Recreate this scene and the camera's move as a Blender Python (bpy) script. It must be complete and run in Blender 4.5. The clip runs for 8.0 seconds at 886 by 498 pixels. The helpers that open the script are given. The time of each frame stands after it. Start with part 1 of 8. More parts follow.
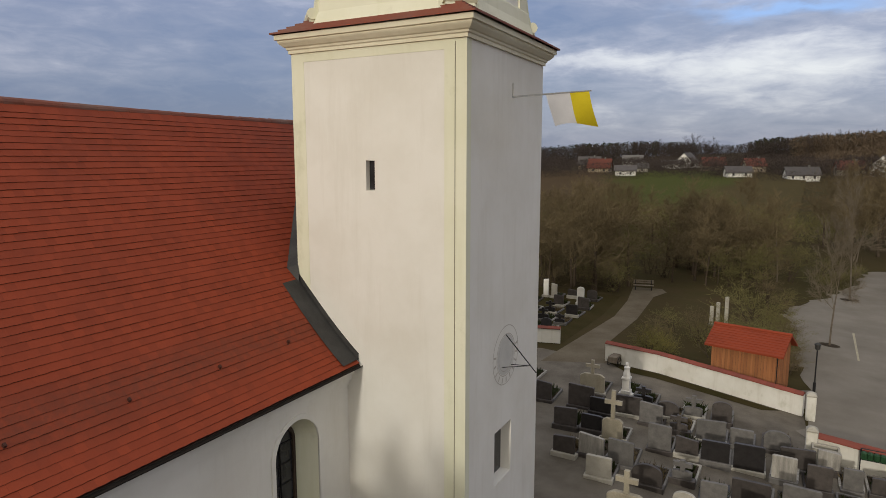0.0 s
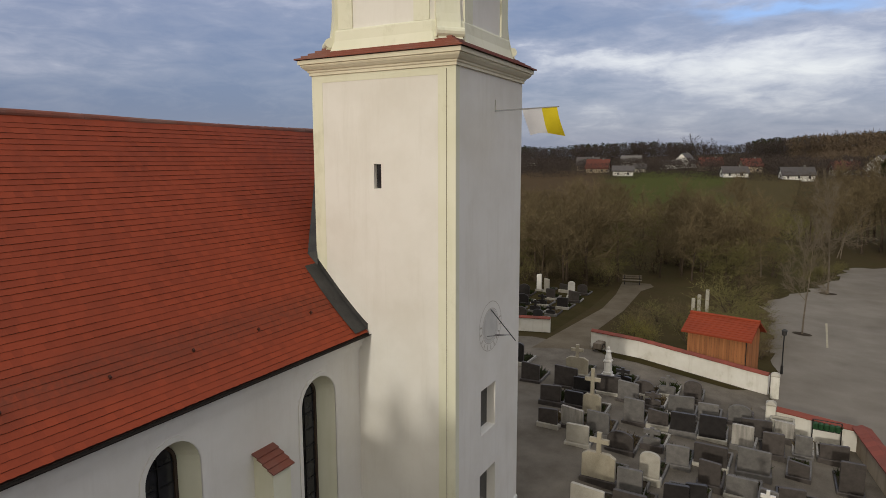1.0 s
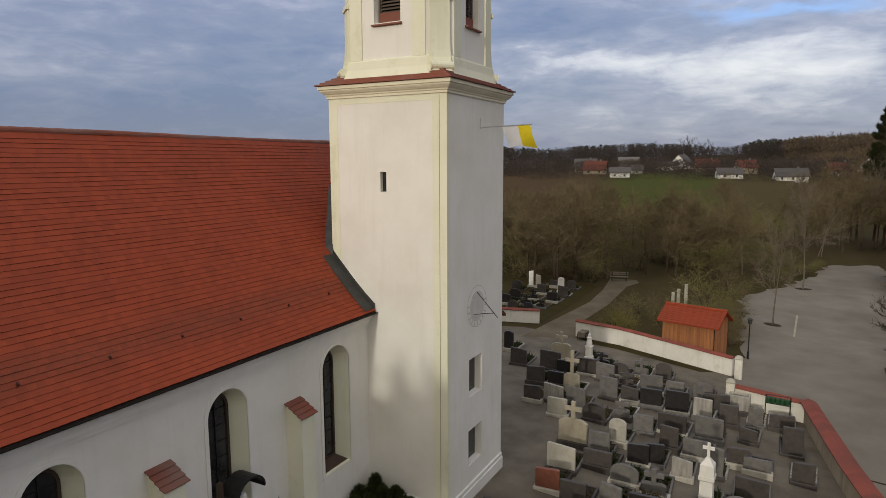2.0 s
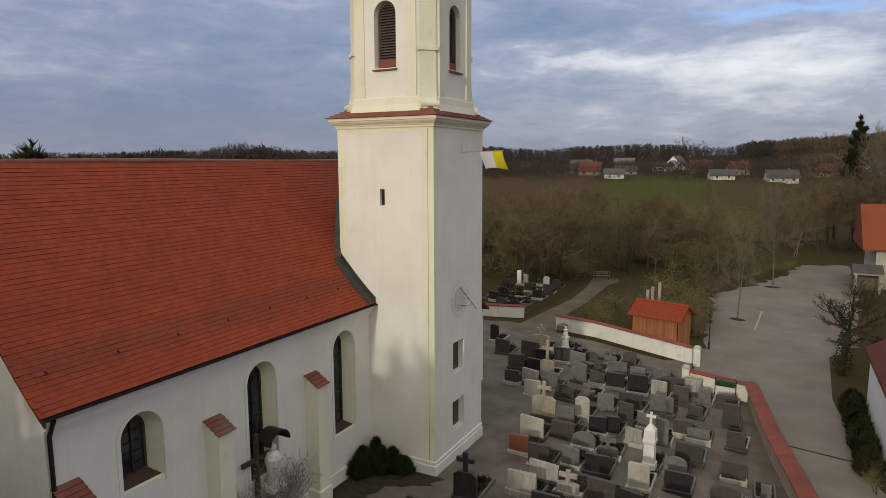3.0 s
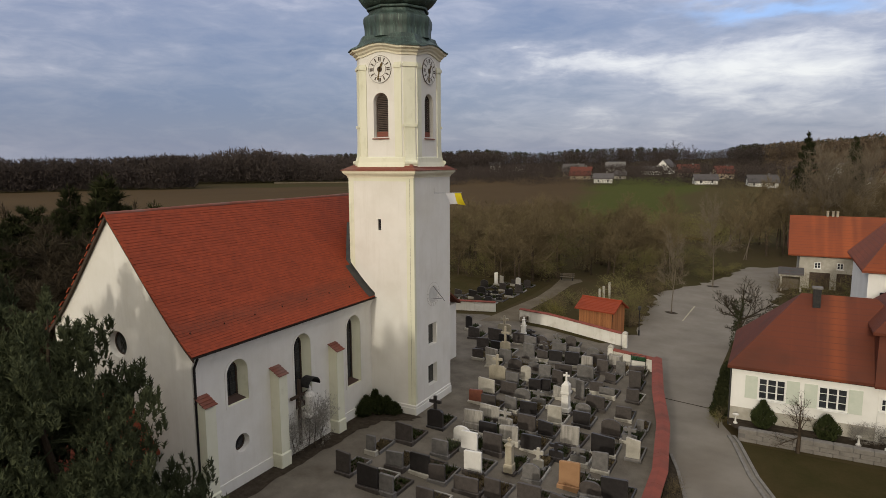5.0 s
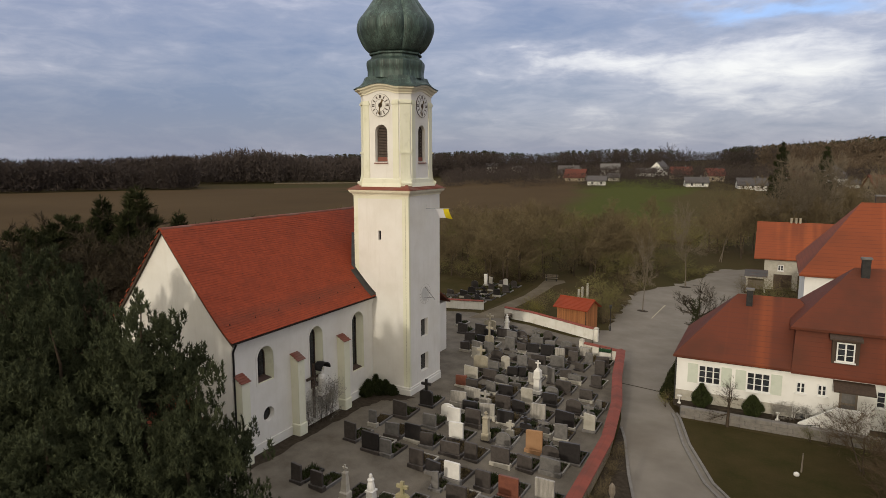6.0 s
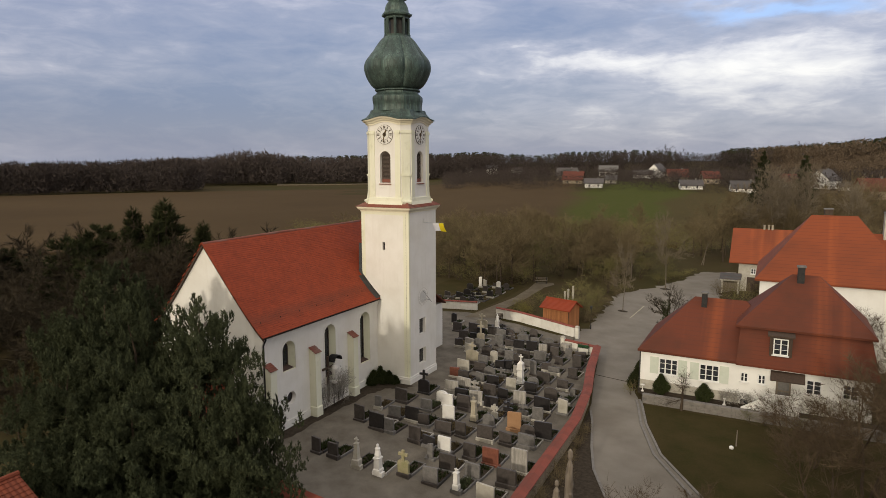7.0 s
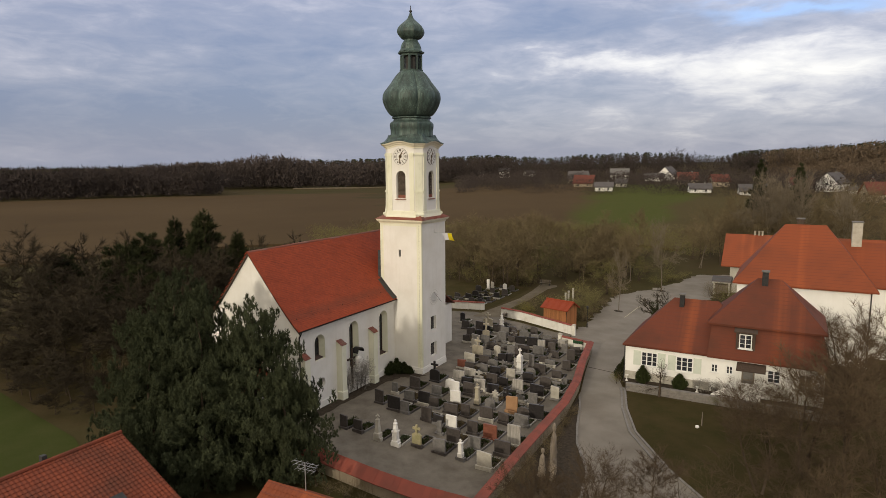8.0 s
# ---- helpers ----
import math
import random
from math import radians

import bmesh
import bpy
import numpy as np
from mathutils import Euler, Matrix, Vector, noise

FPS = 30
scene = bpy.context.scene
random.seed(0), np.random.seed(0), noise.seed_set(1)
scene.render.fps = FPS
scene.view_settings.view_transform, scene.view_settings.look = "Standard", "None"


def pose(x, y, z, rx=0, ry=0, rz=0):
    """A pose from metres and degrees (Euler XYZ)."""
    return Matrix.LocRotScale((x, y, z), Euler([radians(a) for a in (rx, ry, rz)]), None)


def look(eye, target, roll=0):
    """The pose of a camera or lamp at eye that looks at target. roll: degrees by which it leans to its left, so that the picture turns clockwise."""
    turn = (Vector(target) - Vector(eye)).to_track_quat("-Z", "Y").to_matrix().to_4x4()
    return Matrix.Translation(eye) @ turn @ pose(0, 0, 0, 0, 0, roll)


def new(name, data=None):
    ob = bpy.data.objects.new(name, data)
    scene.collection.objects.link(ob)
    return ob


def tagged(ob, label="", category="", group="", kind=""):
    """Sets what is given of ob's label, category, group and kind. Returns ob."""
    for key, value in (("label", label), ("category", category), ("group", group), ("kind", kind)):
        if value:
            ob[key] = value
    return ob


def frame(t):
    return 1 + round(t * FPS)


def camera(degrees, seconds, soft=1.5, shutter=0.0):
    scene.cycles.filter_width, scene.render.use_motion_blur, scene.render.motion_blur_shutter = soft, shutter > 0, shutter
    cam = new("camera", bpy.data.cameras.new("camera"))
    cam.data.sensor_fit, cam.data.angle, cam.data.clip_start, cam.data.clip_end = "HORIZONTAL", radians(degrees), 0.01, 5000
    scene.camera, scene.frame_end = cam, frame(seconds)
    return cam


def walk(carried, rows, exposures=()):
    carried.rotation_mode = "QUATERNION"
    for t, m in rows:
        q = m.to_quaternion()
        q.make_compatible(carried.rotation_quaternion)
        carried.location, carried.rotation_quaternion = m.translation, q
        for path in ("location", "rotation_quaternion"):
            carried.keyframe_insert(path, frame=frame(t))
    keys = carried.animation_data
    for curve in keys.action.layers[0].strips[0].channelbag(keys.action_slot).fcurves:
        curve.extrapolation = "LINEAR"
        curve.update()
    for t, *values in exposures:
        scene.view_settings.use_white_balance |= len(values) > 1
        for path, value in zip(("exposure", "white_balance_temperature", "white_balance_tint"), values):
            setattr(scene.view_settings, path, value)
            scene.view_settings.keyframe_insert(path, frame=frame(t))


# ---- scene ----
cam = camera(69.9, 8.0, 0.7)
PATH = [
    (0, (2.456, -1.824, 11.657), (1.521, -0.078, 11.378), 0.0),
    (0.5, (3.187, -2.981, 11.697), (2.252, -1.235, 11.419), 0.1),
    (1, (4.034, -4.451, 11.737), (3.099, -2.705, 11.46), -0.1),
    (1.5, (4.915, -5.96, 11.767), (3.979, -4.213, 11.494), -0.2),
    (3, (8.495, -11.546, 12.727), (7.566, -9.796, 12.454), -0.2),
    (3.5, (9.993, -13.705, 13.204), (9.067, -11.954, 12.93), -0.2),
    (4, (11.765, -16.272, 13.756), (10.841, -14.519, 13.485), -0.3),
    (4.5, (13.348, -18.692, 14.31), (12.423, -16.939, 14.04), -0.3),
    (6, (18.704, -27.123, 16.403), (17.786, -25.367, 16.13), -0.1),
    (6.5, (20.504, -30.042, 17.24), (19.589, -28.285, 16.968), -0.1),
    (7, (22.302, -32.998, 18.107), (21.381, -31.244, 17.833), -0.1),
    (7.5, (24.248, -36.097, 18.867), (23.309, -34.353, 18.595), -0.2),
    (8, (26.166, -39.292, 19.617), (25.207, -37.558, 19.348), -0.3),
]
walk(cam, [(t, look(eye, target, roll)) for t, eye, target, roll in PATH], [(0, -0.03, 6400, 10), (4.5, 0.05, 6500, 10), (8, 0.26, 6850, 11)])

# ---- light ----
SUN_ELEVATION, SUN_FROM = 15.5, (0.035, -1.0)  # low winter sun behind the camera
sun_azimuth = math.atan2(SUN_FROM[0], SUN_FROM[1])
sun_dir = Vector((math.sin(sun_azimuth) * math.cos(radians(SUN_ELEVATION)), math.cos(sun_azimuth) * math.cos(radians(SUN_ELEVATION)), math.sin(radians(SUN_ELEVATION))))
sun = new("sun", bpy.data.lights.new("sun", "SUN"))
sun.data.energy, sun.data.angle, sun.data.color = 1.25, radians(2.2), (1.0, 0.93, 0.80)
sun.matrix_world = look(sun_dir * 100, (0, 0, 0))

world = bpy.data.worlds.new("overcast_sky")
scene.world = world
world.use_nodes = True
wn, wl = world.node_tree.nodes, world.node_tree.links
wn.clear()




def wmath(op, a, b=None, c=None):
    n = wn.new("ShaderNodeMath")
    n.operation = op
    for i, v in enumerate((a, b, c)):
        if v is None:
            continue
        if isinstance(v, (int, float)):
            n.inputs[i].default_value = v
        else:
            wl.new(v, n.inputs[i])
    return n.outputs[0]


def wramp(fac, stops):
    n = wn.new("ShaderNodeValToRGB")
    els = n.color_ramp.elements
    while len(els) < len(stops):
        els.new(0.5)
    for e, (p, c) in zip(els, stops):
        e.position, e.color = p, (*c, 1)
    wl.new(fac, n.inputs[0])
    return n.outputs[0]


def wmix(fac, a, b, blend="MIX"):
    n = wn.new("ShaderNodeMixRGB")
    n.blend_type = blend
    for i, v in enumerate((fac, a, b)):
        if isinstance(v, (int, float)):
            n.inputs[i].default_value = v
        elif isinstance(v, tuple):
            n.inputs[i].default_value = (*v, 1)
        else:
            wl.new(v, n.inputs[i])
    return n.outputs[0]


coord = wn.new("ShaderNodeTexCoord").outputs["Generated"]
sep = wn.new("ShaderNodeSeparateXYZ")
wl.new(coord, sep.inputs[0])
up = wmath("MAXIMUM", sep.outputs[2], 0.0)
# bearing (right of the church's axis) and height of the sky, in degrees
turn = radians(29)
along = wmath("ADD", wmath("MULTIPLY", sep.outputs[0], math.cos(turn)), wmath("MULTIPLY", sep.outputs[1], math.sin(turn)))
away = wmath("SUBTRACT", wmath("MULTIPLY", sep.outputs[1], math.cos(turn)), wmath("MULTIPLY", sep.outputs[0], math.sin(turn)))
bearing = wmath("MULTIPLY", wmath("ARCTAN2", along, away), 57.3)
height = wmath("MULTIPLY", wmath("ARCSINE", sep.outputs[2]), 57.3)
comb = wn.new("ShaderNodeCombineXYZ")
wl.new(bearing, comb.inputs[0])
wl.new(height, comb.inputs[1])


def wnoise(scale, detail, rough, offset=(0, 0, 0), stretch=(1, 1, 1), distortion=0.0):
    """Noise over bearing and height; the stretch draws cloud out along the horizon."""
    mp = wn.new("ShaderNodeMapping")
    mp.inputs["Location"].default_value = offset
    mp.inputs["Scale"].default_value = stretch
    wl.new(comb.outputs[0], mp.inputs[0])
    n = wn.new("ShaderNodeTexNoise")
    n.inputs["Scale"].default_value, n.inputs["Detail"].default_value, n.inputs["Roughness"].default_value = scale, detail, rough
    n.inputs["Distortion"].default_value = distortion
    wl.new(mp.outputs[0], n.inputs["Vector"])
    return n.outputs["Fac"]


banks = wnoise(0.075, 5, 0.55, (1.9, 0.7, 0.25), (1, 3.0, 1), 0.4)
wisps = wnoise(0.22, 6, 0.60, (0.4, 5.0, 0), (1, 3.6, 1), 0.5)
drift_u = wmath("ADD", bearing, wmath("MULTIPLY", wmath("SUBTRACT", wnoise(0.11, 4, 0.6, (7, 2, 0), (1, 2.6, 1)), 0.5), 22.0))
drift_v = wmath("ADD", height, wmath("MULTIPLY", wmath("SUBTRACT", wnoise(0.14, 5, 0.6, (3, 9, 0), (1, 2.6, 1)), 0.5), 5.0))


def bank(u, v, su, sv):
    """A soft bank of cloud round a bearing and a height."""
    a = wmath("DIVIDE", wmath("SUBTRACT", drift_u, u), su)
    b = wmath("DIVIDE", wmath("SUBTRACT", drift_v, v), sv)
    return wmath("POWER", 0.368, wmath("ADD", wmath("MULTIPLY", a, a), wmath("MULTIPLY", b, b)))


mixed = wmath("ADD", 0.40, wmath("ADD", wmath("MULTIPLY", wmath("SUBTRACT", banks, 0.5), 0.95), wmath("MULTIPLY", wmath("SUBTRACT", wisps, 0.5), 0.75)))
for u, v, su, sv, lighter in ((14, 8.2, 9, 1.3, 0.40), (29, 7.4, 11, 2.0, 0.44), (24, 3.6, 15, 1.9, 0.20), (12, 11.6, 9, 1.7, -0.26), (34, 13.8, 7, 1.1, 0.30), (-34, 13.2, 7, 2.2, 0.26), (-22, 3.2, 17, 2.4, -0.40), (-27, 8.2, 9, 1.4, 0.12), (-8, 12.8, 12, 2.0, 0.05), (-4, 6.0, 7, 1.6, -0.10), (-20, 8.0, 22, 9.0, -0.15), (-13, 10.5, 8, 2.5, -0.16)):
    mixed = wmath("ADD", mixed, wmath("MULTIPLY", bank(u, v, su, sv), lighter))
clouds = wramp(mixed, [(0.0, (0.23, 0.29, 0.475)), (0.30, (0.335, 0.38, 0.545)), (0.52, (0.485, 0.512, 0.66)), (0.74, (0.79, 0.80, 0.89)), (1.0, (1.08, 1.08, 1.10))])
clouds = wmix(wmath("MULTIPLY", bank(29, 11.7, 7, 0.75), 0.9), clouds, (0.42, 0.66, 1.15))
sky = wn.new("ShaderNodeTexSky")
sky.sky_type, sky.sun_disc = "NISHITA", False
sky.sun_elevation, sky.sun_rotation = radians(SUN_ELEVATION), sun_azimuth
sky.air_density, sky.dust_density = 1.0, 2.0
# haze along the horizon, thicker deck but brighter light overhead
hazy = wmix(wramp(up, [(0.0, (0.70, 0.70, 0.70)), (0.03, (0.35, 0.35, 0.35)), (0.08, (0.0, 0.0, 0.0))]), clouds, (0.41, 0.455, 0.59))
hazy = wmix(wramp(up, [(0.25, (0, 0, 0)), (0.60, (0.85, 0.85, 0.85))]), hazy, (0.60, 0.595, 0.60))
lift = wmath("ADD", 1.0, wmath("MULTIPLY", wmath("POWER", up, 1.2), 1.35))
# the deck is thinner, brighter and warmer towards the low sun
toward = wmath("ADD", wmath("MULTIPLY", sep.outputs[0], sun_dir.x), wmath("MULTIPLY", sep.outputs[1], sun_dir.y))
deck = wmix(wramp(toward, [(-0.0, (0, 0, 0)), (0.8, (0.9, 0.9, 0.9))]), hazy, (0.98, 0.88, 0.70))
bg1, bg2, addn, out = wn.new("ShaderNodeBackground"), wn.new("ShaderNodeBackground"), wn.new("ShaderNodeAddShader"), wn.new("ShaderNodeOutputWorld")
wl.new(deck, bg1.inputs[0])
wl.new(wmath("MULTIPLY", lift, 0.62), bg1.inputs[1])
wl.new(sky.outputs[0], bg2.inputs[0])
bg2.inputs[1].default_value = 0.02
wl.new(bg1.outputs[0], addn.inputs[0])
wl.new(bg2.outputs[0], addn.inputs[1])
wl.new(addn.outputs[0], out.inputs[0])

# ---- materials ----
class Shade:
    """A small builder of node materials."""

    def __init__(self, name, rough=0.8, metal=0.0, spec=0.3):
        self.m = bpy.data.materials.new(name)
        self.m.use_nodes = True
        self.n, self.l = self.m.node_tree.nodes, self.m.node_tree.links
        self.b = self.n["Principled BSDF"]
        self.b.inputs["Roughness"].default_value = rough
        self.b.inputs["Metallic"].default_value = metal
        self.b.inputs["Specular IOR Level"].default_value = spec
        self.place = self.n.new("ShaderNodeTexCoord").outputs["Object"]
        g = self.n.new("ShaderNodeNewGeometry")
        self.world, self.island = g.outputs["Position"], g.outputs["Random Per Island"]
        self.who = self.n.new("ShaderNodeObjectInfo").outputs["Random"]

    def _put(self, v, socket):
        if isinstance(v, tuple):
            socket.default_value = (*v, 1) if len(v) == 3 and socket.type == "RGBA" else v
        elif isinstance(v, (int, float)):
            socket.default_value = v
        else:
            self.l.new(v, socket)

    def noise(self, scale, detail=4, rough=0.55, stretch=(1, 1, 1), space=None, distortion=0.0):
        mp = self.n.new("ShaderNodeMapping")
        mp.inputs["Scale"].default_value = stretch
        self.l.new(space or self.world, mp.inputs[0])
        t = self.n.new("ShaderNodeTexNoise")
        t.inputs["Scale"].default_value, t.inputs["Detail"].default_value, t.inputs["Roughness"].default_value = scale, detail, rough
        t.inputs["Distortion"].default_value = distortion
        self.l.new(mp.outputs[0], t.inputs["Vector"])
        return t.outputs["Fac"]

    def voronoi(self, scale, stretch=(1, 1, 1), feature="F1", out="Distance"):
        mp = self.n.new("ShaderNodeMapping")
        mp.inputs["Scale"].default_value = stretch
        self.l.new(self.world, mp.inputs[0])
        t = self.n.new("ShaderNodeTexVoronoi")
        t.feature = feature
        t.inputs["Scale"].default_value = scale
        self.l.new(mp.outputs[0], t.inputs["Vector"])
        return t.outputs[out]

    def ramp(self, fac, stops):
        r = self.n.new("ShaderNodeValToRGB")
        els = r.color_ramp.elements
        while len(els) < len(stops):
            els.new(0.5)
        for e, (p, c) in zip(els, stops):
            e.position, e.color = p, (*c, 1) if isinstance(c, tuple) else (c, c, c, 1)
        self._put(fac, r.inputs[0])
        return r.outputs[0]

    def mix(self, fac, a, b, blend="MIX"):
        x = self.n.new("ShaderNodeMixRGB")
        x.blend_type = blend
        for i, v in enumerate((fac, a, b)):
            self._put(v, x.inputs[i])
        return x.outputs[0]

    def math(self, op, a, b=0.0):
        x = self.n.new("ShaderNodeMath")
        x.operation = op
        self._put(a, x.inputs[0])
        self._put(b, x.inputs[1])
        return x.outputs[0]

    def sepz(self, axis=2, space=None):
        s = self.n.new("ShaderNodeSeparateXYZ")
        self.l.new(space or self.world, s.inputs[0])
        return s.outputs[axis]

    def bump(self, height, strength=0.3, dist=0.02):
        b = self.n.new("ShaderNodeBump")
        b.inputs["Strength"].default_value, b.inputs["Distance"].default_value = strength, dist
        self._put(height, b.inputs["Height"])
        self.l.new(b.outputs[0], self.b.inputs["Normal"])

    def done(self, color, rough=None):
        self._put(color, self.b.inputs["Base Color"])
        if rough is not None:
            self._put(rough, self.b.inputs["Roughness"])
        return self.m


def plain(name, a, b, scale=3.0, rough=0.8, metal=0.0, stretch=(1, 1, 1), bump=0.2, dist=0.01, fine=40.0, spec=0.3, vary=0.0):
    """Two tones mottled at a coarse and a fine scale."""
    s = Shade(name, rough, metal, spec if rough < 0.95 else 0.04)
    n1, n2 = s.noise(scale, 5, 0.6, stretch), s.noise(fine, 3, 0.6, stretch)
    c = s.mix(s.ramp(s.math("ADD", s.math("MULTIPLY", n1, 0.7), s.math("MULTIPLY", n2, 0.3)), [(0.34, 0.0), (0.66, 1.0)]), a, b)
    if vary:
        c = s.mix(vary, c, s.ramp(s.who, [(0.0, 0.25), (1.0, 0.75)]), "OVERLAY")
    s.bump(n2, bump, dist)
    return s.done(c)


def plaster(name, light, dirt, streaks=0.5, moss=0.0):
    """Lime plaster: patchy white, rain streaks, coarse grain."""
    s = Shade(name, 0.88, 0.0, 0.2)
    n1 = s.noise(0.55, 5, 0.6)
    n2 = s.noise(1.7, 5, 0.65, (1.6, 1.6, 0.16))
    n3 = s.noise(60, 2, 0.5)
    c = s.mix(s.ramp(n1, [(0.40, 0.0), (0.72, 0.55)]), light, dirt)
    c = s.mix(s.math("MULTIPLY", s.ramp(n2, [(0.52, 0.0), (0.74, 1.0)]), streaks), c, dirt)
    if moss:
        m = s.noise(1.1, 6, 0.7, (1, 1, 0.7))
        c = s.mix(s.math("MULTIPLY", s.ramp(m, [(0.56, 0.0), (0.72, 1.0)]), moss), c, (0.30, 0.28, 0.16))
    s.bump(s.math("ADD", s.math("MULTIPLY", n3, 0.4), s.noise(9, 3, 0.6)), 0.16, 0.012)
    return s.done(c)


def clay(name, a, b, dark, courses=0.0, grime=None, stain_shade=0.55, broad=0.8, streak=None):
    """Fired clay tiles; with courses, the rows are drawn in relief for roofs far away."""
    s = Shade(name, 0.72, 0.0, 0.25)
    pick = s.math("FRACT", s.math("ADD", s.math("MULTIPLY", s.island, 7.31), s.who))
    n1, n2 = s.noise(broad, 5 if broad > 0.3 else 3, 0.5), s.noise(28, 4, 0.6)
    c = s.mix(pick, a, b)
    # broad dark patches: stains, on house roofs also tree shade put into colour
    c = s.mix(s.math("MULTIPLY", s.ramp(n1, [(0.46, 0.0), (0.72, 1.0)] if stain_shade < 0.9 else [(0.38, 0.0), (0.60, 1.0)]), stain_shade), c, dark)
    c = s.mix(s.math("MULTIPLY", n2, 0.35), c, dark)
    if streak:  # rain runs down the slope and leaves cleaner, brighter stripes
        c = s.mix(s.math("MULTIPLY", s.ramp(s.noise(0.45, 3, 0.5, (1, 0.04, 0.04)), [(0.56, 0.0), (0.68, 0.45)]), 1.0), c, streak)
    if grime:  # lichen caught along the snow stops
        z0, z1 = grime
        zz = s.math("ADD", s.sepz(2), s.math("MULTIPLY", s.noise(1.3, 3, 0.6), 0.30))
        band = s.ramp(s.math("DIVIDE", s.math("SUBTRACT", zz, z0), z1 - z0), [(0.0, 0.0), (0.45, 0.6), (0.55, 0.6), (1.0, 0.0)])
        c = s.mix(s.math("MULTIPLY", band, s.ramp(s.noise(9, 4, 0.7), [(0.35, 0.2), (0.6, 1.0)])), c, (0.115, 0.036, 0.020))
    if courses:
        saw = s.math("FRACT", s.math("MULTIPLY", s.sepz(2), courses))
        c = s.mix(s.ramp(saw, [(0.0, 0.75), (0.14, 0.0)]), c, (0.09, 0.03, 0.02))
        s.bump(s.math("ADD", saw, s.math("MULTIPLY", n2, 0.3)), 0.6, 0.03)
    else:
        s.bump(n2, 0.35, 0.006)
    return s.done(c)


M = {}
M["white"] = plaster("white_lime_plaster", (0.74, 0.72, 0.67), (0.60, 0.57, 0.50), 0.4)
M["cream"] = plaster("pale_yellow_plaster", (0.72, 0.71, 0.57), (0.61, 0.605, 0.43), 0.45, 0.25)
M["cornice"] = plaster("cream_moulding_plaster", (0.74, 0.70, 0.55), (0.58, 0.53, 0.38), 0.4)
M["housewall"] = plaster("bright_white_render", (0.80, 0.79, 0.75), (0.66, 0.65, 0.60), 0.3)
M["yardwall"] = plaster("whitewashed_wall", (0.74, 0.72, 0.66), (0.50, 0.46, 0.38), 0.5, 0.35)
# stains plus the outer face's shade, both put into this render's colour
M["oldwall"] = plaster("stained_shaded_render", (0.34, 0.285, 0.21), (0.15, 0.105, 0.068), 0.8, 0.4)
M["tile"] = clay("church_clay_tile", (0.305, 0.051, 0.0170), (0.245, 0.041, 0.0142), (0.140, 0.027, 0.0115), 0.0, (7.55, 8.55), 0.35)
# house roofs: grime and the trees' shade, both mixed in as dark patches
M["tile_far"] = clay("house_clay_tile", (0.250, 0.058, 0.0185), (0.195, 0.045, 0.0155), (0.090, 0.029, 0.015), 3.4, None, 0.75, 0.13, (0.36, 0.090, 0.025))
M["tile_house"] = clay("brown_red_house_tile", (0.140, 0.034, 0.0155), (0.112, 0.029, 0.0135), (0.062, 0.023, 0.013), 3.4, None, 0.7, 0.4, (0.32, 0.078, 0.023))
M["tile_dim"] = clay("dull_village_tile", (0.130, 0.036, 0.022), (0.105, 0.032, 0.020), (0.055, 0.025, 0.018), 2.0)
M["tile_grey"] = clay("grey_roof_tile", (0.10, 0.092, 0.088), (0.075, 0.07, 0.067), (0.045, 0.043, 0.042), 3.4)
M["coping"] = clay("red_coping_tile", (0.26, 0.062, 0.040), (0.20, 0.050, 0.034), (0.10, 0.042, 0.030))
M["tile_old"] = clay("old_red_tile", (0.20, 0.044, 0.018), (0.16, 0.036, 0.016), (0.080, 0.027, 0.015), 0.0, None, 0.8, 0.4)
# tail faces: dirt plus the gap shade under each course, put into the colour
M["tile_edge"] = clay("dirty_shaded_tile_edge", (0.070, 0.022, 0.014), (0.052, 0.018, 0.012), (0.03, 0.014, 0.010))
M["ridge"] = clay("ridge_clay_tile", (0.22, 0.055, 0.030), (0.17, 0.045, 0.026), (0.20, 0.15, 0.13))


def copper():
    s = Shade("weathered_green_copper", 0.55, 0.25, 0.4)
    n1 = s.noise(1.2, 5, 0.6, (1.6, 1.6, 0.35))
    n2 = s.noise(5.0, 5, 0.7, (2.2, 2.2, 0.18))
    c = s.ramp(n1, [(0.32, (0.034, 0.052, 0.047)), (0.50, (0.058, 0.092, 0.080)), (0.68, (0.105, 0.160, 0.140))])
    c = s.mix(s.ramp(n2, [(0.48, 0.0), (0.62, 0.85)]), c, (0.036, 0.044, 0.041))
    c = s.mix(s.ramp(s.noise(7, 4, 0.6, (2, 2, 0.15)), [(0.60, 0.0), (0.72, 0.5)]), c, (0.27, 0.36, 0.30))
    s.bump(s.noise(30, 3, 0.6), 0.15, 0.01)
    return s.done(c)


M["copper"] = copper()
M["lead"] = plain("dark_sheet_metal", (0.030, 0.029, 0.028), (0.060, 0.058, 0.055), 2.0, 0.6, 0.2, bump=0.1)
M["gutter"] = plain("dark_brown_gutter", (0.020, 0.016, 0.013), (0.034, 0.027, 0.022), 3.0, 0.8, 0.0, bump=0.1, spec=0.15)
M["sill"] = clay("worn_brown_sill_tile", (0.085, 0.050, 0.040), (0.070, 0.042, 0.034), (0.045, 0.034, 0.028))
M["iron"] = plain("black_iron", (0.018, 0.018, 0.020), (0.040, 0.038, 0.036), 6.0, 0.55, 0.5)
M["steel"] = plain("dull_galvanised_steel", (0.40, 0.41, 0.42), (0.55, 0.55, 0.55), 5.0, 0.4, 0.8)
M["wood"] = plain("orange_larch_boards", (0.36, 0.155, 0.060), (0.25, 0.095, 0.038), 1.2, 0.75, stretch=(5, 5, 0.4), vary=0.35)
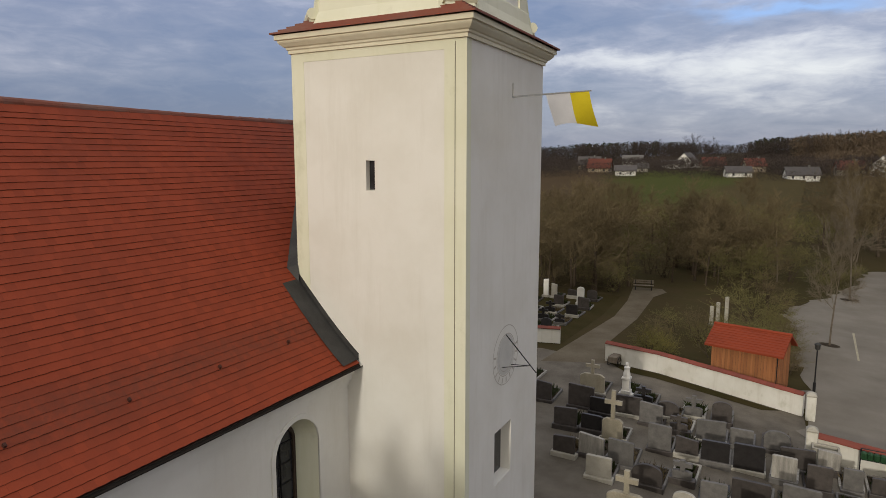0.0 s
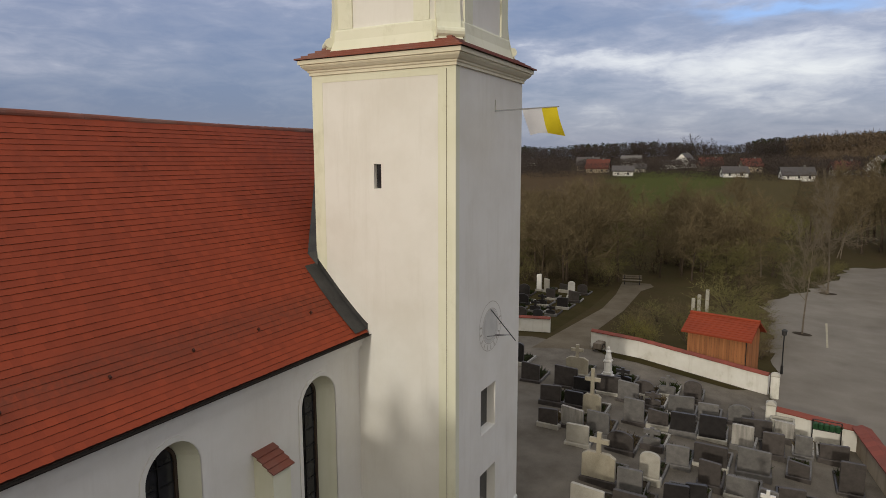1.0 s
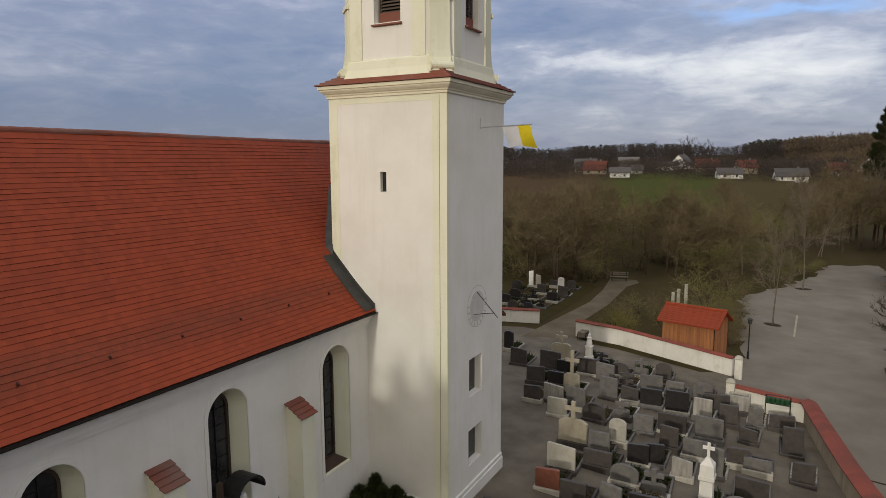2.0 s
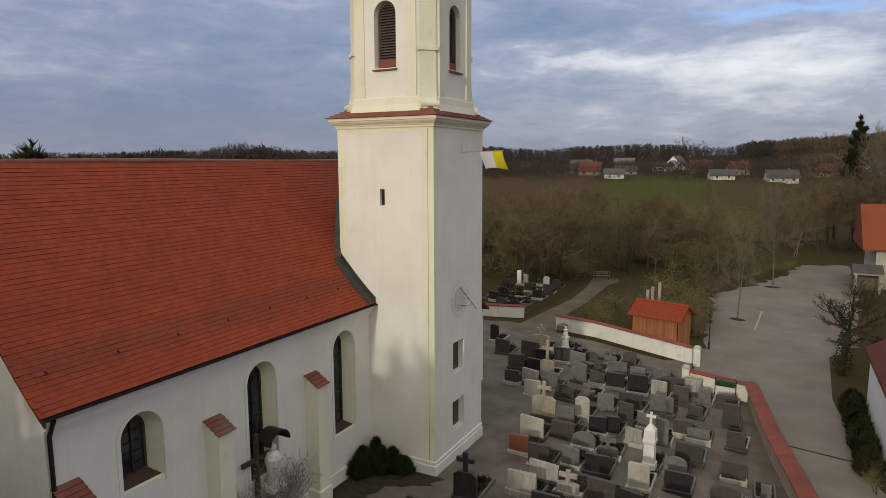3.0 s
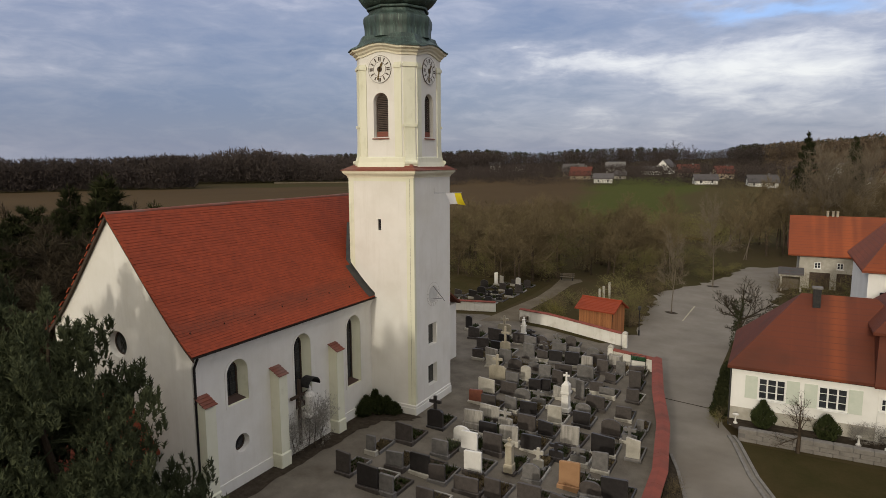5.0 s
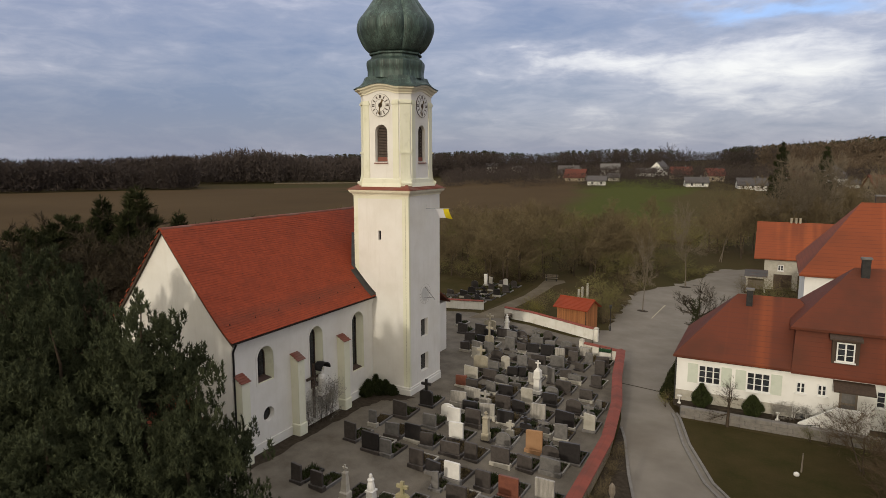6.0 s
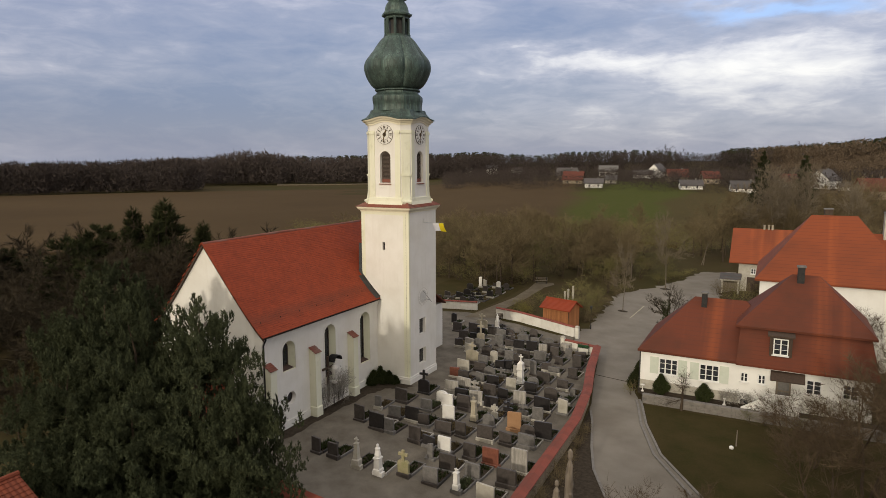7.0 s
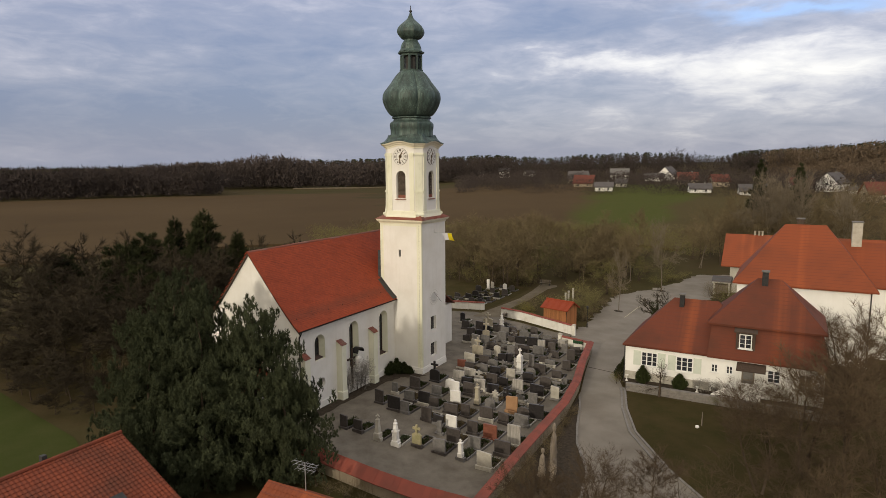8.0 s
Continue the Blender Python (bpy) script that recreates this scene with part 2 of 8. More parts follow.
M["oldwood"] = plain("grey_weathered_wood", (0.13, 0.105, 0.08), (0.22, 0.185, 0.145), 2.0, 0.85, stretch=(4, 4, 0.5))
M["darkwood"] = plain("dark_stained_wood", (0.040, 0.026, 0.018), (0.075, 0.050, 0.034), 2.0, 0.7, stretch=(4, 4, 0.5))
M["bark"] = plain("grey_brown_bark", (0.045, 0.033, 0.023), (0.085, 0.065, 0.047), 5.0, 0.95, stretch=(1, 1, 0.3), bump=0.5, dist=0.02)
M["birch"] = plain("pale_birch_bark", (0.17, 0.14, 0.105), (0.085, 0.066, 0.048), 4.0, 0.9, stretch=(1, 1, 2.0))
M["twig"] = plain("bare_brown_twigs", (0.096, 0.074, 0.041), (0.162, 0.126, 0.072), 1.0, 0.95, bump=0.0, vary=0.4)
M["twig_olive"] = plain("budding_olive_twigs", (0.110, 0.100, 0.040), (0.172, 0.153, 0.063), 0.4, 0.95, bump=0.0, vary=0.4)
M["twig_far"] = plain("grey_brown_far_woods", (0.042, 0.034, 0.030), (0.070, 0.056, 0.050), 0.05, 0.98, bump=0.0, vary=0.3)
M["twig_east"] = plain("warm_brown_bare_woods", (0.078, 0.058, 0.040), (0.130, 0.096, 0.066), 0.08, 0.98, bump=0.0, vary=0.35)
M["twig_pale"] = plain("pale_grey_brown_twigs", (0.125, 0.102, 0.072), (0.180, 0.149, 0.110), 0.8, 0.95, bump=0.0, vary=0.35)
M["twig_dark"] = plain("dark_brown_tangled_twigs", (0.032, 0.026, 0.017), (0.055, 0.044, 0.030), 0.4, 0.98, bump=0.0, vary=0.4)
M["needle"] = plain("dark_pine_needles", (0.040, 0.047, 0.025), (0.070, 0.080, 0.043), 0.9, 0.96, bump=0.0, vary=0.3)
M["needle_dark"] = plain("black_green_spruce_needles", (0.020, 0.024, 0.0105), (0.038, 0.041, 0.0185), 0.6, 0.96, bump=0.0, vary=0.3)
M["shrub"] = plain("dark_evergreen_leaves", (0.024, 0.033, 0.012), (0.050, 0.058, 0.023), 4.0, 0.96, bump=0.0)
M["bloom"] = plain("yellow_green_forsythia", (0.20, 0.17, 0.045), (0.12, 0.11, 0.04), 2.0, 0.85, bump=0.0)
M["soil"] = plain("dark_planted_soil", (0.030, 0.024, 0.018), (0.070, 0.055, 0.040), 4.0, 0.95, bump=0.6, dist=0.03)
M["path"] = plain("trodden_brown_gravel", (0.105, 0.084, 0.056), (0.165, 0.138, 0.100), 0.5, 0.95, bump=0.4, dist=0.015, fine=18.0)
M["vine"] = plain("pale_dry_vines", (0.36, 0.34, 0.30), (0.12, 0.105, 0.085), 2.5, 0.9, bump=0.0, vary=0.3)
M["twig_garden"] = plain("dark_red_brown_twigs", (0.060, 0.042, 0.026), (0.104, 0.075, 0.047), 0.8, 0.95, bump=0.0, vary=0.4)
M["gravel"] = plain("grey_fine_gravel", (0.098, 0.084, 0.066), (0.185, 0.162, 0.132), 0.6, 0.95, bump=0.4, dist=0.015, fine=25.0)


def asphalt():
    """Worn asphalt: grey patches, earthy brown wash and fine grit."""
    s = Shade("worn_grey_asphalt", 0.9, 0.0, 0.15)
    n1, n2, n3 = s.noise(0.35, 5, 0.6), s.noise(0.09, 4, 0.6, (1, 0.7, 1)), s.noise(18, 3, 0.6)
    c = s.mix(s.ramp(n1, [(0.34, 0.0), (0.66, 1.0)]), (0.172, 0.152, 0.124), (0.232, 0.207, 0.172))
    c = s.mix(s.ramp(n2, [(0.48, 0.0), (0.68, 0.5)]), c, (0.120, 0.096, 0.070))
    c = s.mix(s.math("MULTIPLY", n3, 0.3), c, (0.095, 0.080, 0.062))
    s.bump(n3, 0.25, 0.01)
    return s.done(c)


M["asphalt"] = asphalt()
M["cobble"] = plain("granite_kerb", (0.145, 0.132, 0.118), (0.215, 0.198, 0.175), 3.0, 0.9)
M["grass"] = plain("dull_winter_lawn", (0.033, 0.030, 0.010), (0.054, 0.040, 0.017), 0.5, 0.98, bump=0.5, dist=0.05, fine=7.0)
M["lawn"] = plain("green_mown_lawn", (0.036, 0.047, 0.011), (0.050, 0.054, 0.017), 0.4, 0.98, bump=0.4, dist=0.04, fine=6.0)
M["marking"] = plain("worn_white_road_paint", (0.40, 0.36, 0.25), (0.26, 0.23, 0.17), 3.0, 0.85)
M["stone_white"] = plain("white_marble", (0.74, 0.72, 0.68), (0.60, 0.58, 0.53), 1.5, 0.6, vary=0.1)
M["stone_light"] = plain("pale_limestone", (0.46, 0.43, 0.37), (0.31, 0.29, 0.24), 2.0, 0.8, vary=0.15)
M["stone_tan"] = plain("tan_sandstone", (0.40, 0.355, 0.27), (0.27, 0.24, 0.175), 2.5, 0.85, stretch=(1, 1, 0.5), vary=0.15)
M["stone_mossy"] = plain("moss_grown_sandstone", (0.23, 0.22, 0.11), (0.36, 0.31, 0.20), 2.2, 0.95, vary=0.1)
M["stone_grey"] = plain("grey_granite", (0.105, 0.098, 0.093), (0.175, 0.165, 0.153), 4.0, 0.8, fine=90.0, vary=0.2)
M["stone_streak"] = plain("streaked_grey_gneiss", (0.20, 0.185, 0.165), (0.42, 0.395, 0.35), 3.0, 0.7, stretch=(2.5, 2.5, 0.35), vary=0.15)
M["stone_dark"] = plain("dark_polished_granite", (0.042, 0.035, 0.031), (0.078, 0.066, 0.059), 5.0, 0.5, fine=90.0, vary=0.3, spec=0.4)
M["stone_black"] = plain("black_polished_granite", (0.018, 0.016, 0.016), (0.036, 0.032, 0.031), 5.0, 0.28, fine=90.0, spec=0.45, vary=0.2)
M["stone_red"] = plain("red_brown_granite", (0.215, 0.080, 0.050), (0.15, 0.055, 0.038), 5.0, 0.4, fine=90.0)
M["stone_orange"] = plain("orange_sandstone", (0.36, 0.205, 0.105), (0.29, 0.16, 0.080), 2.0, 0.7)
M["gold"] = plain("gilded_metal", (0.70, 0.47, 0.13), (0.55, 0.36, 0.10), 6.0, 0.35, 0.9, bump=0.0)
M["dial"] = plain("off_white_clock_dial", (0.72, 0.70, 0.66), (0.62, 0.60, 0.55), 3.0, 0.6)
M["brass"] = plain("tarnished_gilt", (0.16, 0.105, 0.035), (0.09, 0.06, 0.028), 6.0, 0.5, 0.5, bump=0.0)
M["dialmark"] = plain("dark_brown_clock_marks", (0.050, 0.035, 0.026), (0.085, 0.060, 0.045), 6.0, 0.6, bump=0.0)
M["shutter"] = plain("pale_sage_shutters", (0.50, 0.55, 0.46), (0.58, 0.61, 0.53), 3.0, 0.7)
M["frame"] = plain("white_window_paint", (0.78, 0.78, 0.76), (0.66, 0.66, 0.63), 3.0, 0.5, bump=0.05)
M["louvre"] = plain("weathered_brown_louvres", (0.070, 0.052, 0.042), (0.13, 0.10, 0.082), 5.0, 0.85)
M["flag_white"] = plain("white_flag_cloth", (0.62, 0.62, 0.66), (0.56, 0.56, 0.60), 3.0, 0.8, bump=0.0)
M["flag_yellow"] = plain("yellow_flag_cloth", (0.62, 0.50, 0.015), (0.54, 0.43, 0.012), 3.0, 0.8, bump=0.0)
M["dialfield"] = plain("grey_washed_plaster", (0.50, 0.49, 0.46), (0.60, 0.585, 0.54), 2.0, 0.9)
M["paintline"] = plain("faded_sundial_paint", (0.40, 0.37, 0.32), (0.52, 0.48, 0.41), 6.0, 0.9)
M["green"] = plain("green_painted_cans", (0.014, 0.045, 0.018), (0.022, 0.07, 0.028), 5.0, 0.5)
M["redglass"] = plain("red_grave_lantern", (0.35, 0.020, 0.015), (0.22, 0.015, 0.012), 5.0, 0.3)


def glass(name, tint):
    s = Shade(name, 0.12, 0.0, 0.5)
    s.bump(s.noise(5, 3, 0.5), 0.25, 0.01)
    return s.done(s.mix(s.ramp(s.noise(2.2, 3, 0.6), [(0.4, 0.0), (0.6, 1.0)]), tint, tuple(v * 1.8 for v in tint)))


M["glass"] = glass("dark_leaded_glass", (0.016, 0.016, 0.018))
M["glass_house"] = glass("dark_house_glass", (0.022, 0.024, 0.028))


def land():
    """The open ground: dull winter grass, brown tilled fields and a green meadow, far from the churchyard."""
    s = Shade("open_land", 0.98, 0.0, 0.03)
    n1, n2, n3 = s.noise(0.02, 5, 0.6), s.noise(0.35, 5, 0.65), s.noise(3.0, 4, 0.6)
    c = s.mix(s.ramp(n2, [(0.35, 0.0), (0.65, 1.0)]), (0.070, 0.050, 0.024), (0.058, 0.048, 0.020))
    c = s.mix(s.math("MULTIPLY", n3, 0.5), c, (0.042, 0.033, 0.020))
    c = s.mix(s.ramp(n1, [(0.45, 0.0), (0.65, 0.6)]), c, (0.042, 0.041, 0.013))
    s.bump(n3, 0.5, 0.08)
    return s.done(c)


M["land"] = land()


def field():
    """Bare brown field that turns into green sown meadow towards the village."""
    s = Shade("brown_field_and_meadow", 0.98, 0.0, 0.03)
    n1, n2 = s.noise(0.012, 5, 0.6), s.noise(0.6, 4, 0.65, (1, 0.25, 1))
    soil = s.mix(s.ramp(n1, [(0.35, 0.0), (0.65, 1.0)]), (0.069, 0.046, 0.0235), (0.086, 0.058, 0.030))
    soil = s.mix(s.math("MULTIPLY", n2, 0.35), soil, (0.048, 0.034, 0.018))
    sown = s.mix(s.ramp(n2, [(0.3, 0.0), (0.7, 1.0)]), (0.057, 0.066, 0.015), (0.066, 0.068, 0.019))
    bearing = s.math("ADD", s.math("DIVIDE", s.sepz(0), s.sepz(1)), s.math("MULTIPLY", s.noise(0.03, 3, 0.5), 0.10))
    near = s.math("ADD", s.sepz(1), s.math("MULTIPLY", s.noise(0.025, 3, 0.5), 60.0))
    where = s.math("MULTIPLY", s.ramp(s.math("ADD", bearing, 0.5), [(0.295, 0.0), (0.345, 1.0), (0.47, 1.0), (0.50, 0.3)]), s.ramp(s.math("DIVIDE", near, 400.0), [(0.36, 0.10), (0.50, 1.0)]))
    s.bump(n2, 0.3, 0.1)
    return s.done(s.mix(where, soil, sown))


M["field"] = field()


# ---- mesh tools ----
class Geo:
    """Vertices and faces of one mesh."""

    def __init__(self):
        self.v, self.f = [], []

    def face(self, *pts):
        i = len(self.v)
        self.v += [tuple(p) for p in pts]
        self.f.append(tuple(range(i, i + len(pts))))

    def add(self, pts, faces):
        i = len(self.v)
        self.v += [tuple(p) for p in pts]
        self.f += [tuple(i + k for k in f) for f in faces]

    def box(self, x0, y0, z0, x1, y1, z1):
        p = [(x, y, z) for z in (z0, z1) for x, y in ((x0, y0), (x1, y0), (x1, y1), (x0, y1))]
        self.add(p, [(3, 2, 1, 0), (4, 5, 6, 7), (0, 1, 5, 4), (1, 2, 6, 5), (2, 3, 7, 6), (3, 0, 4, 7)])

    def soft_box(self, x0, y0, z0, x1, y1, z1, r=0.02):
        """A box with its upright and top edges chamfered."""
        r = min(r, (x1 - x0) / 3, (y1 - y0) / 3, (z1 - z0) / 3)
        rings = []
        for z, k in ((z0, 0), (z1 - r, 0), (z1, r)):
            a, b, c, d = x0 + k, y0 + k, x1 - k, y1 - k
            rings.append([(a + r, b, z), (c - r, b, z), (c, b + r, z), (c, d - r, z), (c - r, d, z), (a + r, d, z), (a, d - r, z), (a, b + r, z)])
        self.rings(rings, True, True)

    def rings(self, rings, cap0=False, cap1=False, closed=True):
        n, i = len(rings[0]), len(self.v)
        for r in rings:
            self.v += [tuple(p) for p in r]
        for k in range(len(rings) - 1):
            for j in range(n if closed else n - 1):
                a, b = i + k * n + j, i + k * n + (j + 1) % n
                self.f.append((a, b, b + n, a + n))
        if cap0:
            self.f.append(tuple(i + j for j in reversed(range(n))))
        if cap1:
            self.f.append(tuple(i + (len(rings) - 1) * n + j for j in range(n)))

    def tube(self, p0, p1, r0, r1=None, n=6, cap=True):
        p0, p1 = Vector(p0), Vector(p1)
        d = (p1 - p0).normalized()
        a = d.orthogonal().normalized()
        b = d.cross(a)
        r1 = r0 if r1 is None else r1
        ring = lambda p, r: [p + (a * math.cos(k * math.tau / n) + b * math.sin(k * math.tau / n)) * r for k in range(n)]
        self.rings([ring(p0, r0), ring(p1, r1)], cap, cap)

    def lathe(self, profile, cx=0.0, cy=0.0, n=16, phase=0.0, flat=None):
        """profile: (radius, z) from the bottom up. flat: a power that rounds an n-gon outline."""
        rings = []
        for r, z in profile:
            rings.append([(cx + r * math.cos(phase + k * math.tau / n), cy + r * math.sin(phase + k * math.tau / n), z) for k in range(n)])
        self.rings(rings, True, True)

    def prism(self, poly, axis, a, b):
        """poly: points (u, w) wound anticlockwise; extruded along axis x, y or z from a to b."""
        put = {"x": lambda u, w, t: (t, u, w), "y": lambda u, w, t: (u, t, w), "z": lambda u, w, t: (u, w, t)}[axis]
        self.rings([[put(u, w, a) for u, w in poly], [put(u, w, b) for u, w in poly]], True, True)

    def quad_strip(self, left, right):
        i, n = len(self.v), len(left)
        self.v += [tuple(p) for p in left] + [tuple(p) for p in right]
        self.f += [(i + k, i + n + k, i + n + k + 1, i + k + 1) for k in range(n - 1)]

    def mesh(self, name, fix=True, smooth=False):
        me = bpy.data.meshes.new(name)
        me.from_pydata(self.v, [], self.f)
        if fix:
            bm = bmesh.new()
            bm.from_mesh(me)
            bmesh.ops.remove_doubles(bm, verts=bm.verts, dist=0.0005)
            bmesh.ops.recalc_face_normals(bm, faces=bm.faces)
            bm.to_mesh(me)
            bm.free()
        if smooth:
            for p in me.polygons:
                p.use_smooth = True
        me.update()
        return me


def part(name, geo, material, parent=None, label="", fix=True, smooth=False, at=None):
    """Links one mesh under a thing or a part."""
    me = geo if isinstance(geo, bpy.types.Mesh) else geo.mesh(name, fix, smooth)
    if not me.materials:
        me.materials.append(M[material])
    ob = new(name, me)
    if at is not None:
        ob.matrix_basis = at
    if parent is not None:
        ob.parent = parent
    return tagged(ob, label)


def thing(name, label, category, at=(0, 0, 0), turn_z=0.0, group="", kind=""):
    """An Empty at a thing's base, for its parts."""
    ob = new(name)
    ob.empty_display_size = 0.2
    ob.matrix_basis = pose(at[0], at[1], at[2], 0, 0, turn_z)
    return tagged(ob, label, category, group, kind)


def smooth01(a, b, x):
    t = min(max((x - a) / (b - a), 0.0), 1.0)
    return t * t * (3 - 2 * t)


def lie(x, y):
    """Height of the ground: the churchyard falls a little to the road, far land rises to a wooded ridge."""
    z = -0.075 * min(max(x + 3, 0), 11) - 0.01 * min(max(y - 10, 0), 20)
    r = math.hypot(x, y)
    if r > 140:
        az = math.degrees(math.atan2(x, y))
        side = smooth01(-36, -20, az) * (1 - smooth01(60, 90, az))
        z += 5.5 * smooth01(150, 380, r) * side + 14 * smooth01(395, 640, r) * smooth01(-34, 4, az) * (1 - smooth01(60, 90, az))
    return z


def drape(geo_name, poly, material, parent, lift, cuts_x=(), cuts_y=(), label="", kind="structure", category=""):
    """A ground sheet over a polygon of (x, y), following the lie of the land."""
    bm = bmesh.new()
    f = bm.faces.new([bm.verts.new((x, y, 0)) for x, y in poly])
    for n, cuts in (((1, 0, 0), (-3, 8, *cuts_x)), ((0, 1, 0), (10, 30, *cuts_y))):
        for c in cuts:
            bmesh.ops.bisect_plane(bm, geom=bm.verts[:] + bm.edges[:] + bm.faces[:], plane_co=(c * n[0], c * n[1], 0), plane_no=n)
    bmesh.ops.triangulate(bm, faces=[q for q in bm.faces if len(q.verts) > 4])
    for v in bm.verts:
        v.co.z = lie(v.co.x, v.co.y) + lift
    bmesh.ops.recalc_face_normals(bm, faces=bm.faces)
    if sum(q.normal.z for q in bm.faces) < 0:
        bmesh.ops.reverse_faces(bm, faces=bm.faces)
    me = bpy.data.meshes.new(geo_name)
    bm.to_mesh(me)
    bm.free()
    me.materials.append(M[material])
    ob = new(geo_name, me)
    ob.parent = parent
    return tagged(ob, label, category, "", kind)


def skin(g, put, u0, u1, zlo, zhi, holes, depth, inner=1.0, thick=0.7, steps=14, extra=(), reveal=None):
    """A wall seen from outside, with openings that go through it. put(u, z, d): the place at depth d behind the face.
    holes: (u centre, half width, bottom, spring, kind) with kind 'arch', 'flat' or 'round'; zhi may be a function of u."""
    top = zhi if callable(zhi) else (lambda u: zhi)

    def span(h, k, s):
        uc, hw, zb, zs, kind = h
        t = -1 + 2 * k / steps
        if kind == "round":
            t = -math.cos(math.pi * k / steps)
            r = math.sqrt(max(0, 1 - t * t)) * hw * s
            return uc + t * hw * s, zb - r, zb + r
        if kind == "arch":
            t = -math.cos(math.pi * k / steps)
            mid = zs
            return uc + t * hw * s, zb + (1 - s) * 0.6, mid + math.sqrt(max(0, 1 - t * t)) * hw * s
        return uc + t * hw * s, zb + (1 - s) * 0.3, zs - (1 - s) * 0.1

    for d, s in ((0.0, 1.0), (thick, inner)):
        edges = sorted({u0, u1, *extra})
        cols = []
        for h in sorted(holes):
            a, b = span(h, 0, s)[0], span(h, steps, s)[0]
            cols.append((a, b, h))
        cuts, last = [], u0
        for a, b, h in cols:
            cuts.append((last, a, None))
            cuts.append((a, b, h))
            last = b
        cuts.append((last, u1, None))
        for a, b, h in cuts:
            if h is None:
                us = [a, *[e for e in edges if a < e < b], b]
                for p, q in zip(us, us[1:]):
                    g.face(put(p, zlo, d), put(q, zlo, d), put(q, top(q), d), put(p, top(p), d))
            else:
                for k in range(steps):
                    p, lo0, hi0 = span(h, k, s)
                    q, lo1, hi1 = span(h, k + 1, s)
                    g.face(put(p, zlo, d), put(q, zlo, d), put(q, lo1, d), put(p, lo0, d))
                    g.face(put(p, hi0, d), put(q, hi1, d), put(q, top(q), d), put(p, top(p), d))
    for h in holes:  # reveals
        loop0 = [span(h, k, 1.0) for k in range(steps + 1)]
        loop1 = [span(h, k, inner) for k in range(steps + 1)]
        around = lambda lp: [(u, lo) for u, lo, hi in lp] + [(u, hi) for u, lo, hi in reversed(lp)]
        a, b = around(loop0), around(loop1)
        for k in range(len(a)):
            j = (k + 1) % len(a)
            if math.dist(a[k], a[j]) + math.dist(b[k], b[j]) > 1e-4:
                (reveal or g).face(put(*a[k], 0), put(*a[j], 0), put(*b[j], thick), put(*b[k], thick))


def arch_outline(hw, zb, zs, n=14):
    return [(-hw, zb), (hw, zb)] + [(hw * math.cos(a), zs + hw * math.sin(a)) for a in [math.pi * k / n for k in range(n + 1)]]


# ---- ground ----
ground_geo = Geo()
gx = [-3000, -1800, -1100, -800, -650, -520, -430, -350, -280, -220, -160, -110, -70, -40, -20, -3, 8, 20, 40, 70, 110, 160, 220, 300, 400, 520, 700, 1000, 1800, 3000]
gy = [-1500, -700, -300, -150, -80, -40, -15, 10, 30, 50, 80, 115, 150, 190, 230, 270, 310, 350, 390, 430, 470, 520, 580, 650, 730, 850, 1000, 1400, 2200, 3200]
for a, b in zip(gx, gx[1:]):
    for c, d in zip(gy, gy[1:]):
        ground_geo.face(*[(x, y, lie(x, y)) for x, y in ((a, c), (b, c), (b, d), (a, d))])
ground = tagged(part("ground", ground_geo, "land"), "rough winter grass and bare earth round the village", "ground", "", "structure")

# ---- church ----
TX, TY, TH = -5.5, 12.08, 2.25  # tower axis and half width
NX0, NX1, NY0, NY1 = -15.75, -6.35, -3.5, 19.0  # nave walls
RX, RZ, EZ = -11.05, 12.75, 6.92  # ridge and eaves
church = thing("church", "white village church with red tiled roof and onion-domed tower", "church", (0, 0, 0))


def roof_line(x):
    """Height of the roof over x: steep above, sprocketed out at the eaves."""
    t = abs(x - RX) / 5.05
    return RZ - (RZ - EZ) * (1.075 * t - 0.075 * t ** 5)


# nave walls; the first bay has a round window below its arched one, so it is built in two heights
WIN_INNER, WIN_DEPTH = 0.70, 0.55
east = lambda u, z, d: (NX1 - d, u, z)
NAVE_WINDOWS = [(-0.98, 0.64, 4.02, 5.44, "arch"), (3.52, 0.66, 2.2, 5.52, "arch"), (8.02, 0.68, 2.02, 5.48, "arch")]
ROUND_WINDOW = (-0.86, 0.44, 2.03, 0, "round")
g = Geo()
JAMBS = [Geo(), Geo(), Geo()]
skin(g, east, NY0, 1.2, -0.4, 3.2, [ROUND_WINDOW], 0.5, 0.8, WIN_DEPTH)
skin(g, east, NY0, 1.2, 3.2, 6.72, NAVE_WINDOWS[:1], 0.5, WIN_INNER, WIN_DEPTH, reveal=JAMBS[0])
skin(g, east, 1.2, 5.8, -0.4, 6.72, NAVE_WINDOWS[1:2], 0.5, WIN_INNER, WIN_DEPTH, reveal=JAMBS[1])
skin(g, east, 5.8, TY - TH, -0.4, 6.72, NAVE_WINDOWS[2:], 0.5, WIN_INNER, WIN_DEPTH, reveal=JAMBS[2])
for jambs in JAMBS:
    part("window_reveal", jambs, "cream", church, "pale yellow splayed window reveal")
part("nave_wall", g, "white", church, "rough white plaster wall with deep window openings")
g = Geo()
OCULUS = (RX, 0.62, 6.83, 0, "round")
gable_top = lambda u: min(roof_line(u) - 0.12, 99)
skin(g, lambda u, z, d: (u, NY0 + d, z), NX0, NX1, -0.4, gable_top, [OCULUS], 0.5, 0.8, 0.5, 16,
     [NX0 + k * (NX1 - NX0) / 16 for k in range(17)] + [RX])
part("gable_wall", g, "white", church, "tall white gable wall with a round window")
g = Geo()
g.box(NX0, NY0 + 0.5, -0.4, NX0 + 0.6, NY1, 6.72)
part("nave_wall", g, "white", church)
g = Geo()
